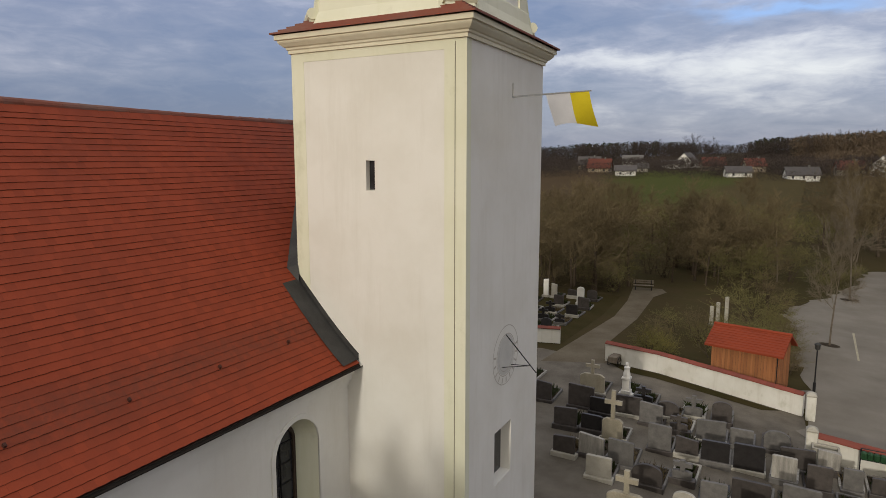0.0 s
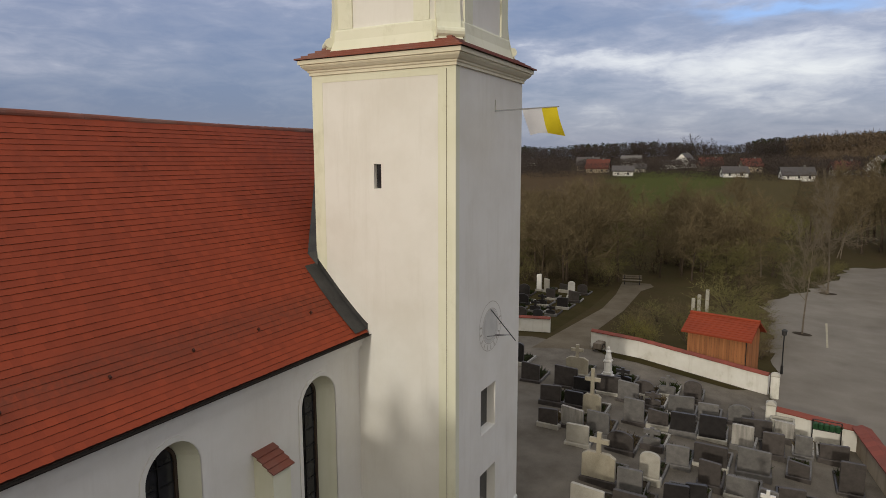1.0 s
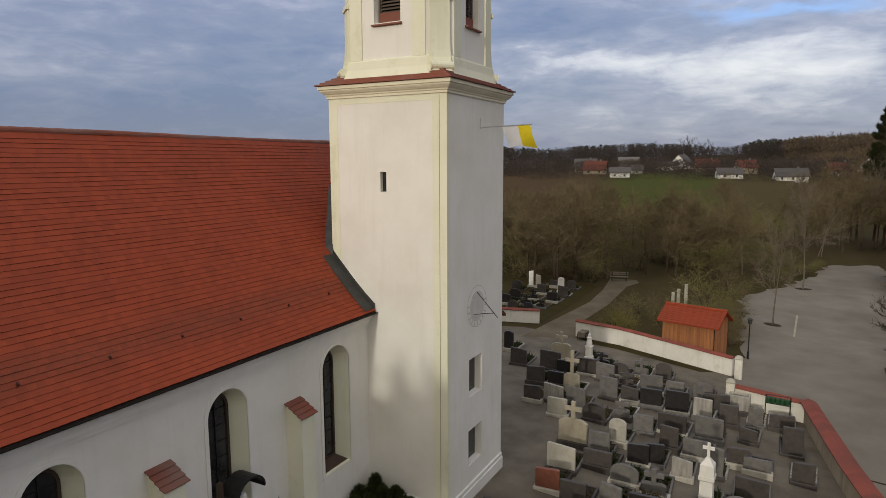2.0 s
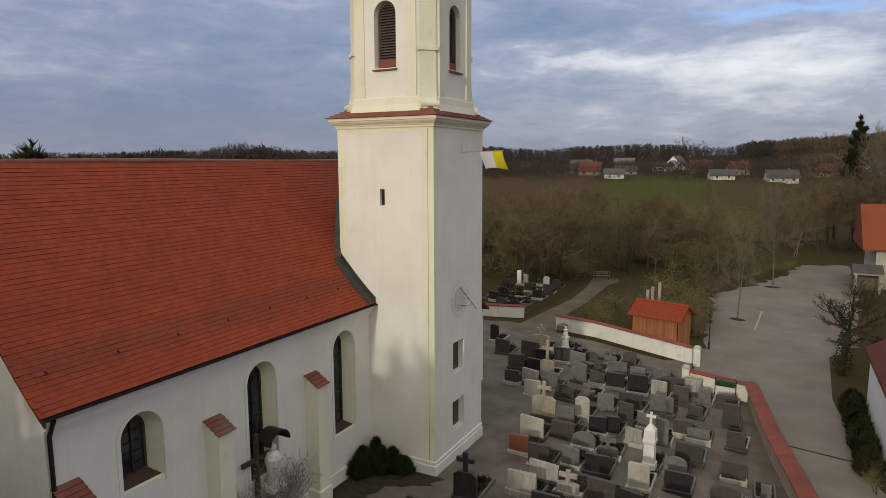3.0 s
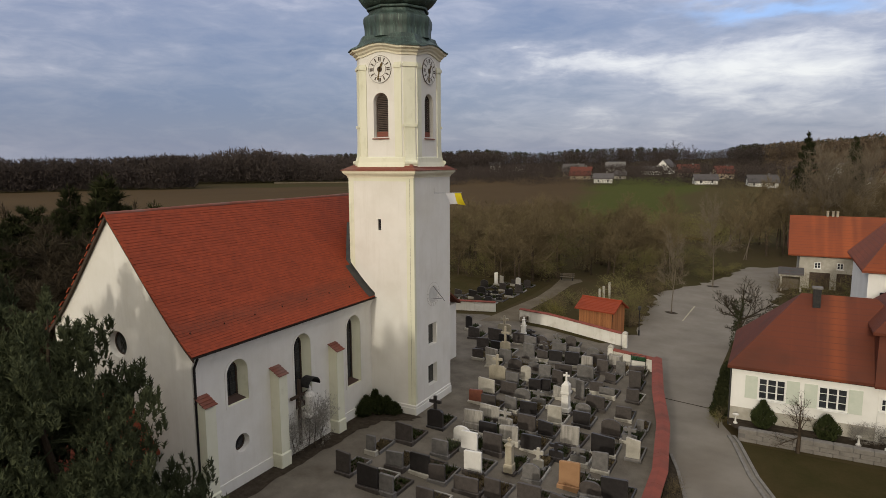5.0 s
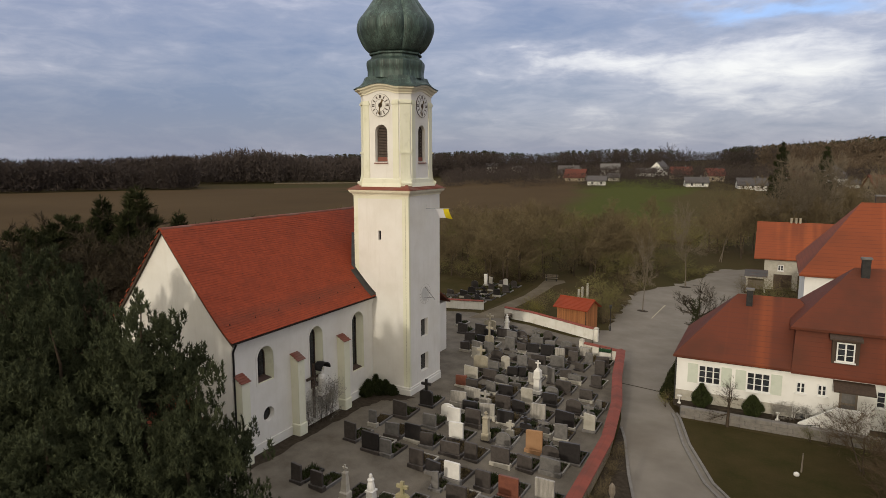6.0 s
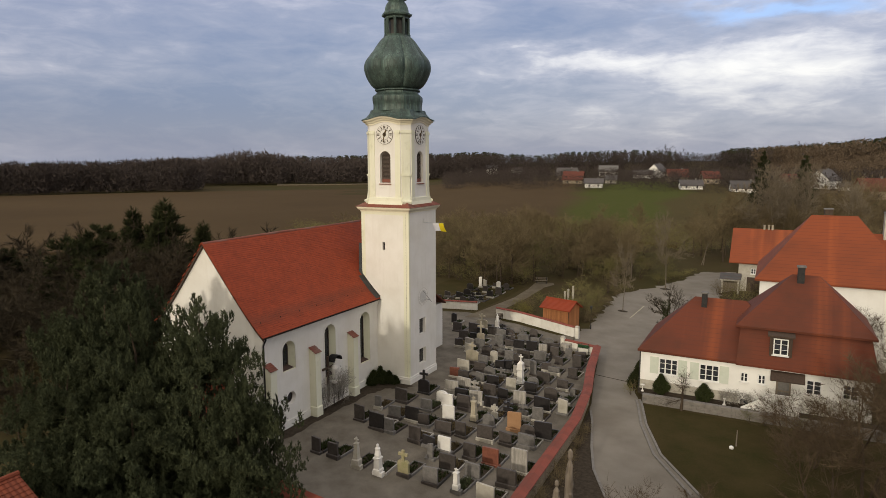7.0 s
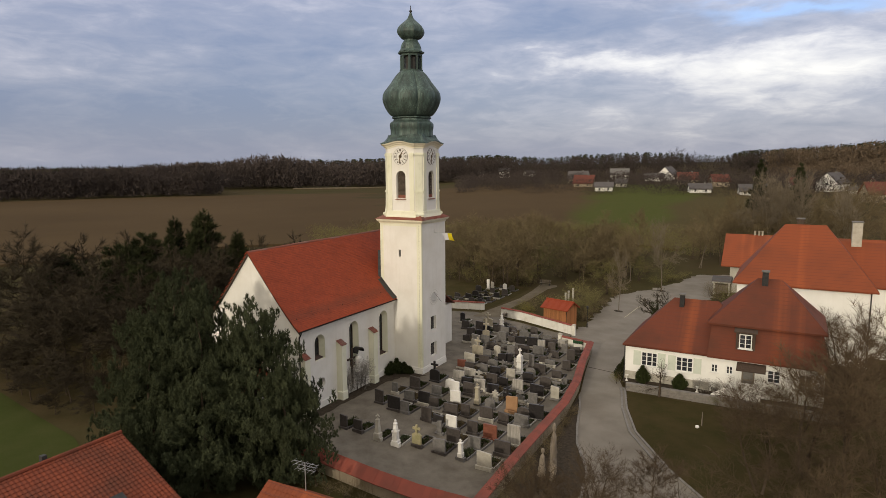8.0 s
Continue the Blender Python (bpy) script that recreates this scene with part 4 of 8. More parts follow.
def onion(name, profile, ribs, n=48, label="", lobes=0.0):
    g = Geo()
    fine = []
    for (r0, z0), (r1, z1), (r2, z2), (r3, z3) in zip([profile[0]] + profile[:-1], profile, profile[1:], profile[2:] + [profile[-1]]):
        for j in range(4):
            t = j / 4
            q = lambda a, b, c, d: 0.5 * (2 * b + (c - a) * t + (2 * a - 5 * b + 4 * c - d) * t * t + (3 * b - a - 3 * c + d) * t ** 3)
            fine.append((max(0.01, q(r0, r1, r2, r3)), q(z0, z1, z2, z3)))
    fine.append(profile[-1])
    rings = []
    for r, z in fine:
        row = []
        for k in range(n):
            a = k * math.tau / n
            w = abs(((a + math.pi / 8) % (math.pi / 4)) - math.pi / 8)  # eight flat sides
            rr = r * (0.965 / max(0.93, math.cos(w))) * (1.012 if k % (n // ribs) == 0 else 1.0)
            if lobes:  # swelling gores with creases between them
                rr = r * (1.0 - lobes + lobes * math.sqrt(max(0.0, math.cos(4 * w))))
            row.append((TX + rr * math.cos(a + math.pi / 8), TY + rr * math.sin(a + math.pi / 8), z))
        rings.append(row)
    g.rings(rings, True, True)
    return part(name, g, "copper", tower, label)


onion("dome_neck", [(1.98, 22.1), (1.95, 22.55), (2.02, 23.0), (1.98, 23.3), (1.72, 23.5), (1.66, 23.7)], 24, label="bulged copper neck")
onion("dome_ring", [(1.66, 23.7), (1.80, 23.72), (1.80, 23.84), (1.62, 23.88)], 24)
onion("onion_dome", [(1.62, 23.86), (1.95, 24.0), (2.30, 24.4), (2.58, 24.95), (2.72, 25.5), (2.62, 26.05), (2.26, 26.55), (1.94, 26.95), (1.70, 27.3), (1.36, 27.75), (1.0, 28.05)], 24, 96, "large green copper onion dome of eight swelling gores", 0.085)
g = Geo()
g.lathe([(1.08, 27.98), (1.10, 28.12), (0.98, 28.14)], TX, TY, 8, math.pi / 8)
lantern = part("lantern", g, "copper", tower, "open eight-sided copper lantern")
g = Geo()
g.lathe([(1.0, 29.36), (1.02, 29.5), (1.22, 29.6), (1.24, 29.72), (1.0, 29.78)], TX, TY, 8, math.pi / 8)
part("lantern_cornice", g, "copper", lantern)
for k in range(8):
    a = math.pi / 8 + k * math.pi / 4
    g = Geo()
    c, s = math.cos(a), math.sin(a)
    g.tube((TX + 0.92 * c, TY + 0.92 * s, 28.1), (TX + 0.92 * c, TY + 0.92 * s, 29.4), 0.12, n=6)
    part("lantern_post", g, "copper", lantern)
g = Geo()
g.lathe([(0.62, 28.1), (0.62, 29.4)], TX, TY, 8, math.pi / 8)
part("lantern_core", g, "lead", lantern)
onion("lantern_roof", [(1.12, 29.74), (0.96, 29.95), (0.92, 30.2), (0.80, 30.5), (0.64, 30.72), (0.62, 30.85)], 8)
onion("small_onion", [(0.60, 30.82), (0.95, 31.0), (1.20, 31.35), (1.22, 31.65), (1.04, 32.0), (0.66, 32.35), (0.34, 32.65), (0.18, 32.95), (0.10, 33.2)], 16, label="small copper onion at the top")
g = Geo()
g.tube((TX, TY, 33.1), (TX, TY, 33.85), 0.05, 0.03, 6)
g.lathe([(0.02, 33.2), (0.11, 33.28), (0.14, 33.36), (0.11, 33.44), (0.02, 33.52)], TX, TY, 10)
part("finial", g, "lead", tower)

# sundial painted on the shaft: faint ring, hours and an iron gnomon
sundial = thing("sundial", "faded painted sundial with iron pointer on white plaster", "sundial", (X1, 12.08, 6.9))
g = Geo()
ring_at = lambda k, r: (0.004, 0.80 * r * math.cos(k * math.tau / 36), 0.05 + 0.74 * r * math.sin(k * math.tau / 36))
for r0, r1, k0, k1 in ((1.0, 0.97, 0, 36), (0.72, 0.69, 0, 36), (0.56, 0.54, 14, 40)):
    g.quad_strip([ring_at(k, r0) for k in range(k0, k1 + 1)], [ring_at(k, r1) for k in range(k0, k1 + 1)])
for k in range(17, 38, 2):  # hour strokes round the lower half
    g.face(ring_at(k, 0.94), ring_at(k + 0.45, 0.94), ring_at(k + 0.45, 0.76), ring_at(k, 0.76))
part("dial_painting", g, "paintline", sundial)
g = Geo()
g.face(*[(0.002, 0.53 * math.cos(k * math.tau / 24), 0.05 + 0.50 * math.sin(k * math.tau / 24)) for k in range(24)])
part("dial_field", g, "dialfield", sundial, "faint grey field inside the ring")
g = Geo()
g.tube((0.0, 0.0, 0.55), (0.75, 0.10, -0.32), 0.014, n=5)
g.tube((0.0, -0.25, -0.2), (0.62, 0.06, -0.15), 0.010, n=5)
g.tube((0.0, 0.35, -0.3), (0.62, 0.08, -0.16), 0.010, n=5)
part("gnomon", g, "iron", sundial, "thin iron pointer")

# flag on a short pole from the slit
flag = thing("church_flag", "white and yellow flag hanging from a thin pole on the tower", "flag", (X1, 12.28, 13.10))
g = Geo()
g.tube((-0.3, 0, 0.0), (1.85, 0.0, 0.06), 0.022, 0.016, 6)
part("flag_pole", g, "steel", flag)


def cloth(u0, u1, name, mat):
    g = Geo()
    nu, nz = 8, 12
    rows = []
    for j in range(nz + 1):
        t = j / nz
        row = []
        for i in range(nu + 1):
            u = u0 + (u1 - u0) * i / nu
            sway = 0.10 * math.sin(u * 5.0 + t * 2.5) * t + 0.18 * t * t
            row.append((0.80 + u + 0.13 * t, sway + 0.10 * t, 0.05 - t * 0.72 + 0.05 * math.sin(u * 4) * t))
        rows.append(row)
    g.rings(rows, closed=False)
    part(name, g, mat, flag, smooth=True, fix=False)


cloth(0.0, 0.56, "white_cloth", "flag_white")
cloth(0.56, 1.0, "yellow_cloth", "flag_yellow")

# low annex beyond the tower
annex = thing("sacristy", "low white annex behind the tower", "annex", (0, 0, 0))
g = Geo()
g.box(-14.5, 19.0, -0.4, -6.45, 21.6, 4.2)
part("wall", g, "white", annex)
g = Geo()
g.prism([(19.0, 6.0), (19.0, 5.85), (21.9, 4.1), (21.9, 4.25)], "x", -14.8, -6.2)
part("roof", g, "tile_far", annex)

# crucifix on the side wall under a small curved canopy
crucifix = thing("wall_crucifix", "dark wooden crucifix under a curved metal canopy on the wall", "crucifix", (NX1 + 0.03, 3.0, 0.4))
g = Geo()
g.box(0.05, -0.07, 0.0, 0.17, 0.07, 3.5)
g.box(0.05, -0.62, 2.55, 0.15, 0.75, 2.70)
part("cross", g, "darkwood", crucifix)
g = Geo()
can = [(0.62 + 0.48 * math.cos(a), 3.10 + 0.40 * math.sin(a)) for a in [k * math.pi / 10 for k in range(11)]]
g.prism(can + [(u * 0.93 + 0.04, w - 0.05) for u, w in reversed(can)], "x", 0.0, 0.62)
part("canopy", g, "iron", crucifix, "dark curved sheet metal canopy")
g = Geo()
g.lathe([(0.20, 1.60), (0.24, 1.68), (0.22, 1.95), (0.25, 2.25), (0.29, 2.50), (0.22, 2.68), (0.10, 2.76), (0.12, 2.88), (0.10, 2.98), (0.02, 3.04)], 0.32, 0.55, 14)
g.soft_box(0.0, 0.20, 1.42, 0.58, 0.90, 1.60, 0.03)
part("carved_figure", g, "stone_white", crucifix)

# ---- churchyard ----
def run(points, step=1.2):
    """Points along a polyline at about even steps."""
    out_pts = []
    for (x0, y0), (x1, y1) in zip(points, points[1:]):
        n = max(1, round(math.hypot(x1 - x0, y1 - y0) / step))
        out_pts += [(x0 + (x1 - x0) * k / n, y0 + (y1 - y0) * k / n) for k in range(n)]
    return out_pts + [points[-1]]


def offset(points, d):
    """The polyline moved sideways, d to its left."""
    res = []
    for i, (x, y) in enumerate(points):
        a, b = points[max(0, i - 1)], points[min(len(points) - 1, i + 1)]
        t = Vector((b[0] - a[0], b[1] - a[1])).normalized()
        res.append((x - t.y * d, y + t.x * d))
    return res


def yard_wall(name, line, height, label, coping_w=0.36, slope=0.16, thick=0.30, wall_mat="yardwall"):
    """Whitewashed wall with a sloped coping of red tiles along it."""
    pts = run(line, 1.0)
    body = thing(name, label, "wall", (0, 0, 0), kind="structure")
    g = Geo()
    l, r = offset(pts, thick / 2), offset(pts, -thick / 2)
    top = lambda p: lie(*p) + height
    rings = [[(*a, lie(*c) - 0.4), (*b, lie(*c) - 0.4), (*b, top(c)), (*a, top(c))] for a, b, c in zip(l, r, pts)]
    g.rings(rings, True, True)
    part("wall", g, wall_mat, body)
    # coping tiles, each a shallow saddle
    fine = run(line, 0.42)
    L, R = offset(fine, coping_w / 2 + 0.06), offset(fine, -coping_w / 2 - 0.06)
    rnd = random.Random(5)
    for k in range(len(fine) - 1):
        g = Geo()
        a0, a1, b0, b1, c0, c1 = L[k], L[k + 1], R[k], R[k + 1], fine[k], fine[k + 1]
        h0, h1 = top(c0) + rnd.uniform(-0.008, 0.008), top(c1) + rnd.uniform(-0.008, 0.008)
        g.rings([[(*a0, h0), (*b0, h0), (*b0, h0 + 0.05), (*c0, h0 + slope), (*a0, h0 + 0.05)],
                 [(*a1, h1), (*b1, h1), (*b1, h1 + 0.045), (*c1, h1 + slope - 0.01), (*a1, h1 + 0.045)]], True, True)
        part("coping_tile", g, "coping", body)
    return body


YARD = [(-18, 33.0), (-10.4, 35.5), (-6.3, 34.75), (4.0, 33.2), (4.3, 27.5), (7.6, 27.3), (8.9, 20.2), (10.1, 14.6), (10.85, 8.8), (10.85, 3.5), (11.0, -2.5), (11.4, -9.0), (0.5, -9.0), (-5, -9.0), (-18, -9.0)]
churchyard = drape("churchyard_gravel", YARD, "gravel", None, 0.015, (-12, -6, 0, 4), (0, 20), "compacted grey gravel of the churchyard paths", category="gravel")
yard_wall("wall_north", [(-6.2, 34.95), (4.0, 32.45)], 1.08, "low whitewashed wall with red tiled coping")
yard_wall("wall_east_gate", [(4.42, 27.6), (7.60, 27.33)], 1.0, "short whitewashed wall by the gate with red tiled coping", 0.5, 0.16)
yard_wall("wall_east", [(7.70, 27.25), (8.9, 20.2), (10.1, 14.6), (10.85, 8.8), (10.95, 3.5), (11.05, -2.5), (11.3, -8.4)], 1.1, "long curved wall of stained, shade-darkened plaster with broad red tiled coping", 0.62, 0.2, wall_mat="oldwall")
yard_wall("wall_south", [(11.2, -9.15), (5.0, -9.25), (-1.2, -9.0), (-6.0, -9.0)], 1.05, "low plastered wall with broad orange-red tiled coping", 1.25, 0.62, wall_mat="oldwall")
yard_wall("wall_stub", [(-14.2, 36.1), (-9.75, 37.2)], 0.95, "short whitewashed wall end with red coping")


def gate_pier(x, y):
    p = thing("gate_pier", "short white plastered gate pier with stone cap", "pier", (x, y, lie(x, y)), group="gate piers")
    g = Geo()
    g.soft_box(-0.21, -0.21, -0.2, 0.21, 0.21, 1.20, 0.03)
    part("shaft", g, "yardwall", p)
    g = Geo()
    g.lathe([(0.31, 1.20), (0.32, 1.25), (0.24, 1.33), (0.10, 1.40), (0.02, 1.41)], 0, 0, 4, math.pi / 4)
    part("cap", g, "stone_light", p)


gate_pier(4.3, 32.15)
gate_pier(4.17, 27.52)

# water trough by the gate and can rack on the wall
trough = thing("water_trough", "pale stone water trough beside the gate", "trough", (4.66, 26.98, lie(4.66, 26.98)), -2)
for x0, y0, x1, y1 in ((-0.50, -0.28, 0.50, -0.20), (-0.50, 0.20, 0.50, 0.28), (-0.50, -0.20, -0.42, 0.20), (0.42, -0.20, 0.50, 0.20)):
    g = Geo()
    g.soft_box(x0, y0, 0, x1, y1, 0.84, 0.015)
    part("side", g, "stone_light", trough)
g = Geo()
g.box(-0.42, -0.2, 0.0, 0.42, 0.2, 0.62)
part("water", g, "glass_house", trough, "dark standing water")
rack = thing("can_rack", "iron rack with green watering cans by the wall", "rack", (6.4, 26.95, lie(6.4, 26.95)), -3)
g = Geo()
for x in (-0.55, 0.55):
    g.tube((x, 0, 0), (x, 0, 1.2), 0.025, n=5)
for z in (0.75, 1.2):
    g.tube((-0.55, 0, z), (0.55, 0, z), 0.02, n=5)
part("rack_frame", g, "iron", rack)
for k in range(5):
    g = Geo()
    x = -0.44 + 0.21 * k
    g.lathe([(0.10, 0.80), (0.12, 0.83), (0.12, 1.05), (0.07, 1.10)], x, -0.05, 8)
    g.tube((x + 0.1, -0.05, 0.85), (x + 0.2, -0.12, 1.10), 0.02, n=5)
    part("watering_can", g, "green", rack)

# bench plates, second burial ground and path beyond the wall
path = drape("gravel_path", [(-9.6, 33), (-5.8, 34.5), (-7.0, 38.5), (-6.6, 46), (-6.9, 54.5), (-6.2, 57.0), (-6.8, 58.4), (-9.4, 58.2), (-8.6, 52), (-8.3, 46), (-8.9, 40)], "path", None, 0.02, (-6,), (40, 50), "pale gravel path leading out of the churchyard", category="path")
drape("grass_strip", [(-5.9, 34.6), (3.0, 32.4), (2.2, 31.9), (-4.8, 33.4)], "grass", None, 0.03, (), (), "thin mossy grass strip along the wall", category="grass")
drape("burial_plot", [(-22, 37.5), (-9.6, 37.3), (-9.2, 46), (-9.5, 53.5), (-22, 54)], "grass", None, 0.02, (-16,), (45,), "dull grass between the older graves", category="grass")
bed_rng = random.Random(3)
bed_edge = []
bed_line = [(-5.35, -3.4), (-5.2, -1), (-5.25, 1.5), (-5.1, 4), (-5.0, 6.5), (-4.6, 8.2), (-3.6, 8.7), (-2.75, 9.25)]
for (xa, ya), (xb, yb) in zip(bed_line, bed_line[1:]):
    for k in range(6):
        bed_edge.append((xa + (xb - xa) * k / 6 + bed_rng.gauss(0, 0.07), ya + (yb - ya) * k / 6 + bed_rng.gauss(0, 0.03)))
drape("wall_bed", [(NX1 + 0.05, -3.4), *bed_edge, (-2.75, 9.75), (-6.3, 9.75)], "soil", None, 0.03, (), (0, 5), "narrow mossy planting bed along the church wall", category="flower bed")

# ---- road, yard and lawn ----
ROAD = [(11.4, -9), (11.3, -2), (11.2, 4), (11.2, 8.8), (10.4, 14.8), (9.2, 20.3), (7.8, 27.5), (4.4, 27.7), (4.3, 32.9), (4.0, 39), (3.6, 46), (3.2, 57), (7.0, 66), (12, 84), (17, 86), (17.5, 76), (15.5, 60), (14.5, 46), (12.2, 38), (11.9, 30), (12.9, 19.0), (13.9, 16.6), (14.9, 12.6), (16.6, 8.0), (20.0, 2.8), (25, -3), (28, -9), (34, -22), (40, -45), (24, -45), (17, -25), (12.5, -14)]
rr_ = random.Random(8)
edge = []
for (xa, ya), (xb, yb) in zip(ROAD, ROAD[1:] + ROAD[:1]):
    n = max(1, int(math.hypot(xb - xa, yb - ya) / 0.9)) if max(ya, yb) > 31 and (min(xa, xb) < 8 or ya > 40) else 1
    for k in range(n):  # crumbled edge towards the thicket
        j = 0.0 if n == 1 or k == 0 else 1.0
        edge.append((xa + (xb - xa) * k / n + j * rr_.gauss(0, 0.38), ya + (yb - ya) * k / n + j * rr_.gauss(0, 0.38)))
drape("road", edge, "asphalt", None, 0.03, (4, 12, 16), (0, 20, 40, 60), "worn pale grey asphalt lane and open yard", category="road")
drape("planting_strip", [(11.25, -9), (11.2, 3.5), (11.05, 8.8), (10.6, 13.5), (11.3, 11.5), (12.4, 7), (13.3, 4), (15.2, 0), (16.5, -9)], "soil", None, 0.06, (), (0, 5), "brown planting strip under shrubs along the wall", category="flower bed")
drape("lawn", [(13.95, 16.5), (15.0, 12.5), (16.7, 8.0), (20.1, 2.8), (25, -3), (28.2, -9), (34.2, -22), (40.2, -45), (75, -45), (75, 19), (31, 19), (30.0, 16.4), (20, 16.3)], "grass", None, 0.07, (20, 40), (0,), "patchy brown-green winter lawn", category="lawn")
drape("meadow_lawn", [(-75, -45), (-12, -45), (-13, -16), (-18.5, -14), (-25, -13), (-33, -11.6), (-75, -10.6)], "lawn", None, 0.03, (-40,), (-20,), "mown green lawn behind the trees", category="lawn")


def kerb(points, label, w=0.16, h=0.11):
    """A row of granite kerb stones, end to end."""
    body = thing("kerb", label, "kerb", (0, 0, 0), kind="structure")
    fine = run(points, 0.9)
    l, r = offset(fine, w / 2), offset(fine, -w / 2)
    for k in range(len(fine) - 1):
        g = Geo()
        a = lambda p, q, z: (p[0] + (q[0] - p[0]) * 0.012, p[1] + (q[1] - p[1]) * 0.012, lie(*p) + z)
        g.rings([[a(l[k], l[k + 1], -0.1), a(r[k], r[k + 1], -0.1), a(r[k], r[k + 1], h), a(l[k], l[k + 1], h)],
                 [a(l[k + 1], l[k], -0.1), a(r[k + 1], r[k], -0.1), a(r[k + 1], r[k], h), a(l[k + 1], l[k], h)]], True, True)
        part("kerb_stone", g, "cobble", body)


kerb([(13.6, 17.4), (13.95, 16.5), (15.0, 12.5), (16.7, 8.0), (20.1, 2.8), (25, -3)], "pale granite kerb beside the lawn")
kerb([(13.35, 17.3), (13.65, 16.4), (14.65, 12.4), (16.3, 7.8), (19.7, 2.5)], "second row of granite kerb stones")
kerb([(10.75, 13.2), (11.35, 11.4), (12.45, 7), (13.35, 4), (15.2, 0.2), (16.2, -5)], "granite kerb beside the planting strip")
marking = drape("road_marking", [(7.3, 44.7), (7.42, 44.7), (7.75, 52.4), (7.6, 52.4)], "marking", None, 0.036, (), (), "worn white line on the asphalt", category="road marking")
drape("road_joint", [(8.9, 21.9), (12.4, 21.2), (12.4, 21.35), (8.9, 22.05)], "soil", None, 0.036, (), (), "dark drain joint across the lane", category="drain")
for x, y, r in ((5.9, 47.4, 0.5), (8.4, 65.4, 0.6)):
    drape("tree_pit", [(x + r * 1.3 * math.cos(a), y + r * math.sin(a)) for a in [k * math.tau / 14 for k in range(14)]], "soil", None, 0.05, (), (), "dark earth round a tree in the yard", category="tree pit")

# low retaining wall before the house
g = Geo()
rnd = random.Random(3)
retain = thing("retaining_wall", "low grey rubble wall before the white house", "wall", (0, 0, 0), kind="structure")
for k in range(18):
    for row in range(3):
        g = Geo()
        x0 = 13.9 + k * 0.92 + (0.3 if row % 2 else 0)
        z0 = -0.95 + row * 0.26
        o = rnd.uniform(-0.02, 0.03)
        g.soft_box(x0 + 0.012, 16.95 - o, z0 + 0.008, x0 + 0.905, 17.4, z0 + 0.25, 0.02)
        part("stone", g, "cobble", retain)
g = Geo()
g.box(13.85, 17.02, -1.2, 30.8, 17.38, -0.2)
part("core", g, "stone_grey", retain)
drape("house_bed", [(13.9, 17.38), (30.8, 17.38), (30.8, 19.2), (13.1, 19.2), (13.3, 18.2)], "soil", None, 0.45, (), (), "planted bed along the house wall", category="flower bed")

# wooden hut
hut = thing("garden_hut", "small larch-boarded hut with red tiled roof", "hut", (1.45, 35.55, lie(1.45, 35.55)), -13)
HW, HD, HH = 1.68, 1.12, 2.45
g = Geo()
g.box(-HW, -HD, -0.2, HW, HD, HH)
g.prism([(-HD, HH), (HD, HH), (0, HH + 0.62)], "x", -HW, HW)
part("body", g, "darkwood", hut)
for side in (-1, 1):
    n = 24
    for k in range(n):
        g = Geo()
        x0 = -HW + 2 * HW * k / n
        g.box(x0 + 0.004, side * HD - 0.012, 0.0, x0 + 2 * HW / n - 0.006, side * HD + 0.012 + 0.008 * (k % 2), HH)
        part("board", g, "wood", hut)
for side in (-1, 1):
    n = 14
    for k in range(n):
        g = Geo()
        y0, y1 = -HD + 2 * HD * k / n + 0.004, -HD + 2 * HD * (k + 1) / n - 0.006
        zt = lambda y: HH + 0.62 * (1 - abs(y) / HD) - 0.02
        g.prism([(y0, 0), (y1, 0), (y1, zt(y1)), (y0, zt(y0))], "x", side * HW - 0.012, side * HW + 0.014 + 0.008 * (k % 2))
        part("board", g, "wood", hut)
for side in (-1, 1):
    g = Geo()
    prof_s = []
    for k in range(9):
        ya, za = side * (HD + 0.38) * (1 - k / 9), HH - 0.20 + 0.86 * k / 9
        prof_s += [(ya, za), (ya, za + 0.035)]
    prof_s += [(0, HH + 0.66), (0, HH + 0.58), (side * (HD + 0.38), HH - 0.28)]
    g.prism(prof_s, "x", -HW - 0.28, HW + 0.28)
    part("roof", g, "tile", hut, "bright red tiled saddle roof")
g = Geo()
g.tube((-HW - 0.29, 0, HH + 0.66), (HW + 0.29, 0, HH + 0.66), 0.09, n=8)
part("ridge", g, "tile", hut)
for x in (-0.9, 0.25, 0.36, 1.25):
    g = Geo()
    g.box(x, -HD - 0.05, 0.05, x + 0.07, -HD - 0.021, HH - 0.2)
    part("door_batten", g, "wood", hut)
g = Geo()
g.tube((HW + 0.0, -HD - 0.36, HH - 0.2), (HW - 0.05, -HD - 0.1, HH - 0.45), 0.03, n=6)
g.tube((HW - 0.05, -HD - 0.1, HH - 0.45), (HW - 0.05, -HD - 0.1, 0), 0.03, n=6)
part("downpipe", g, "iron", hut)

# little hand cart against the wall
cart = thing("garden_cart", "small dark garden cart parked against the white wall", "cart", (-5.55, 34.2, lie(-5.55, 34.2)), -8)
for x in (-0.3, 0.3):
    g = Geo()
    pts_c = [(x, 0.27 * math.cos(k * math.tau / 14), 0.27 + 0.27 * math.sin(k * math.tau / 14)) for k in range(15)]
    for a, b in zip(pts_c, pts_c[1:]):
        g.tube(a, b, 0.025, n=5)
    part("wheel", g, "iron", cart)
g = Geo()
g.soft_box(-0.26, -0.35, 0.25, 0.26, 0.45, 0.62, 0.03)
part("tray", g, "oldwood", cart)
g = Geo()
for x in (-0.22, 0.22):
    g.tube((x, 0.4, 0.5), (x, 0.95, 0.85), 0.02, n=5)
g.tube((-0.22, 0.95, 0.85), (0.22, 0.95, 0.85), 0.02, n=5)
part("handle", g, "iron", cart)

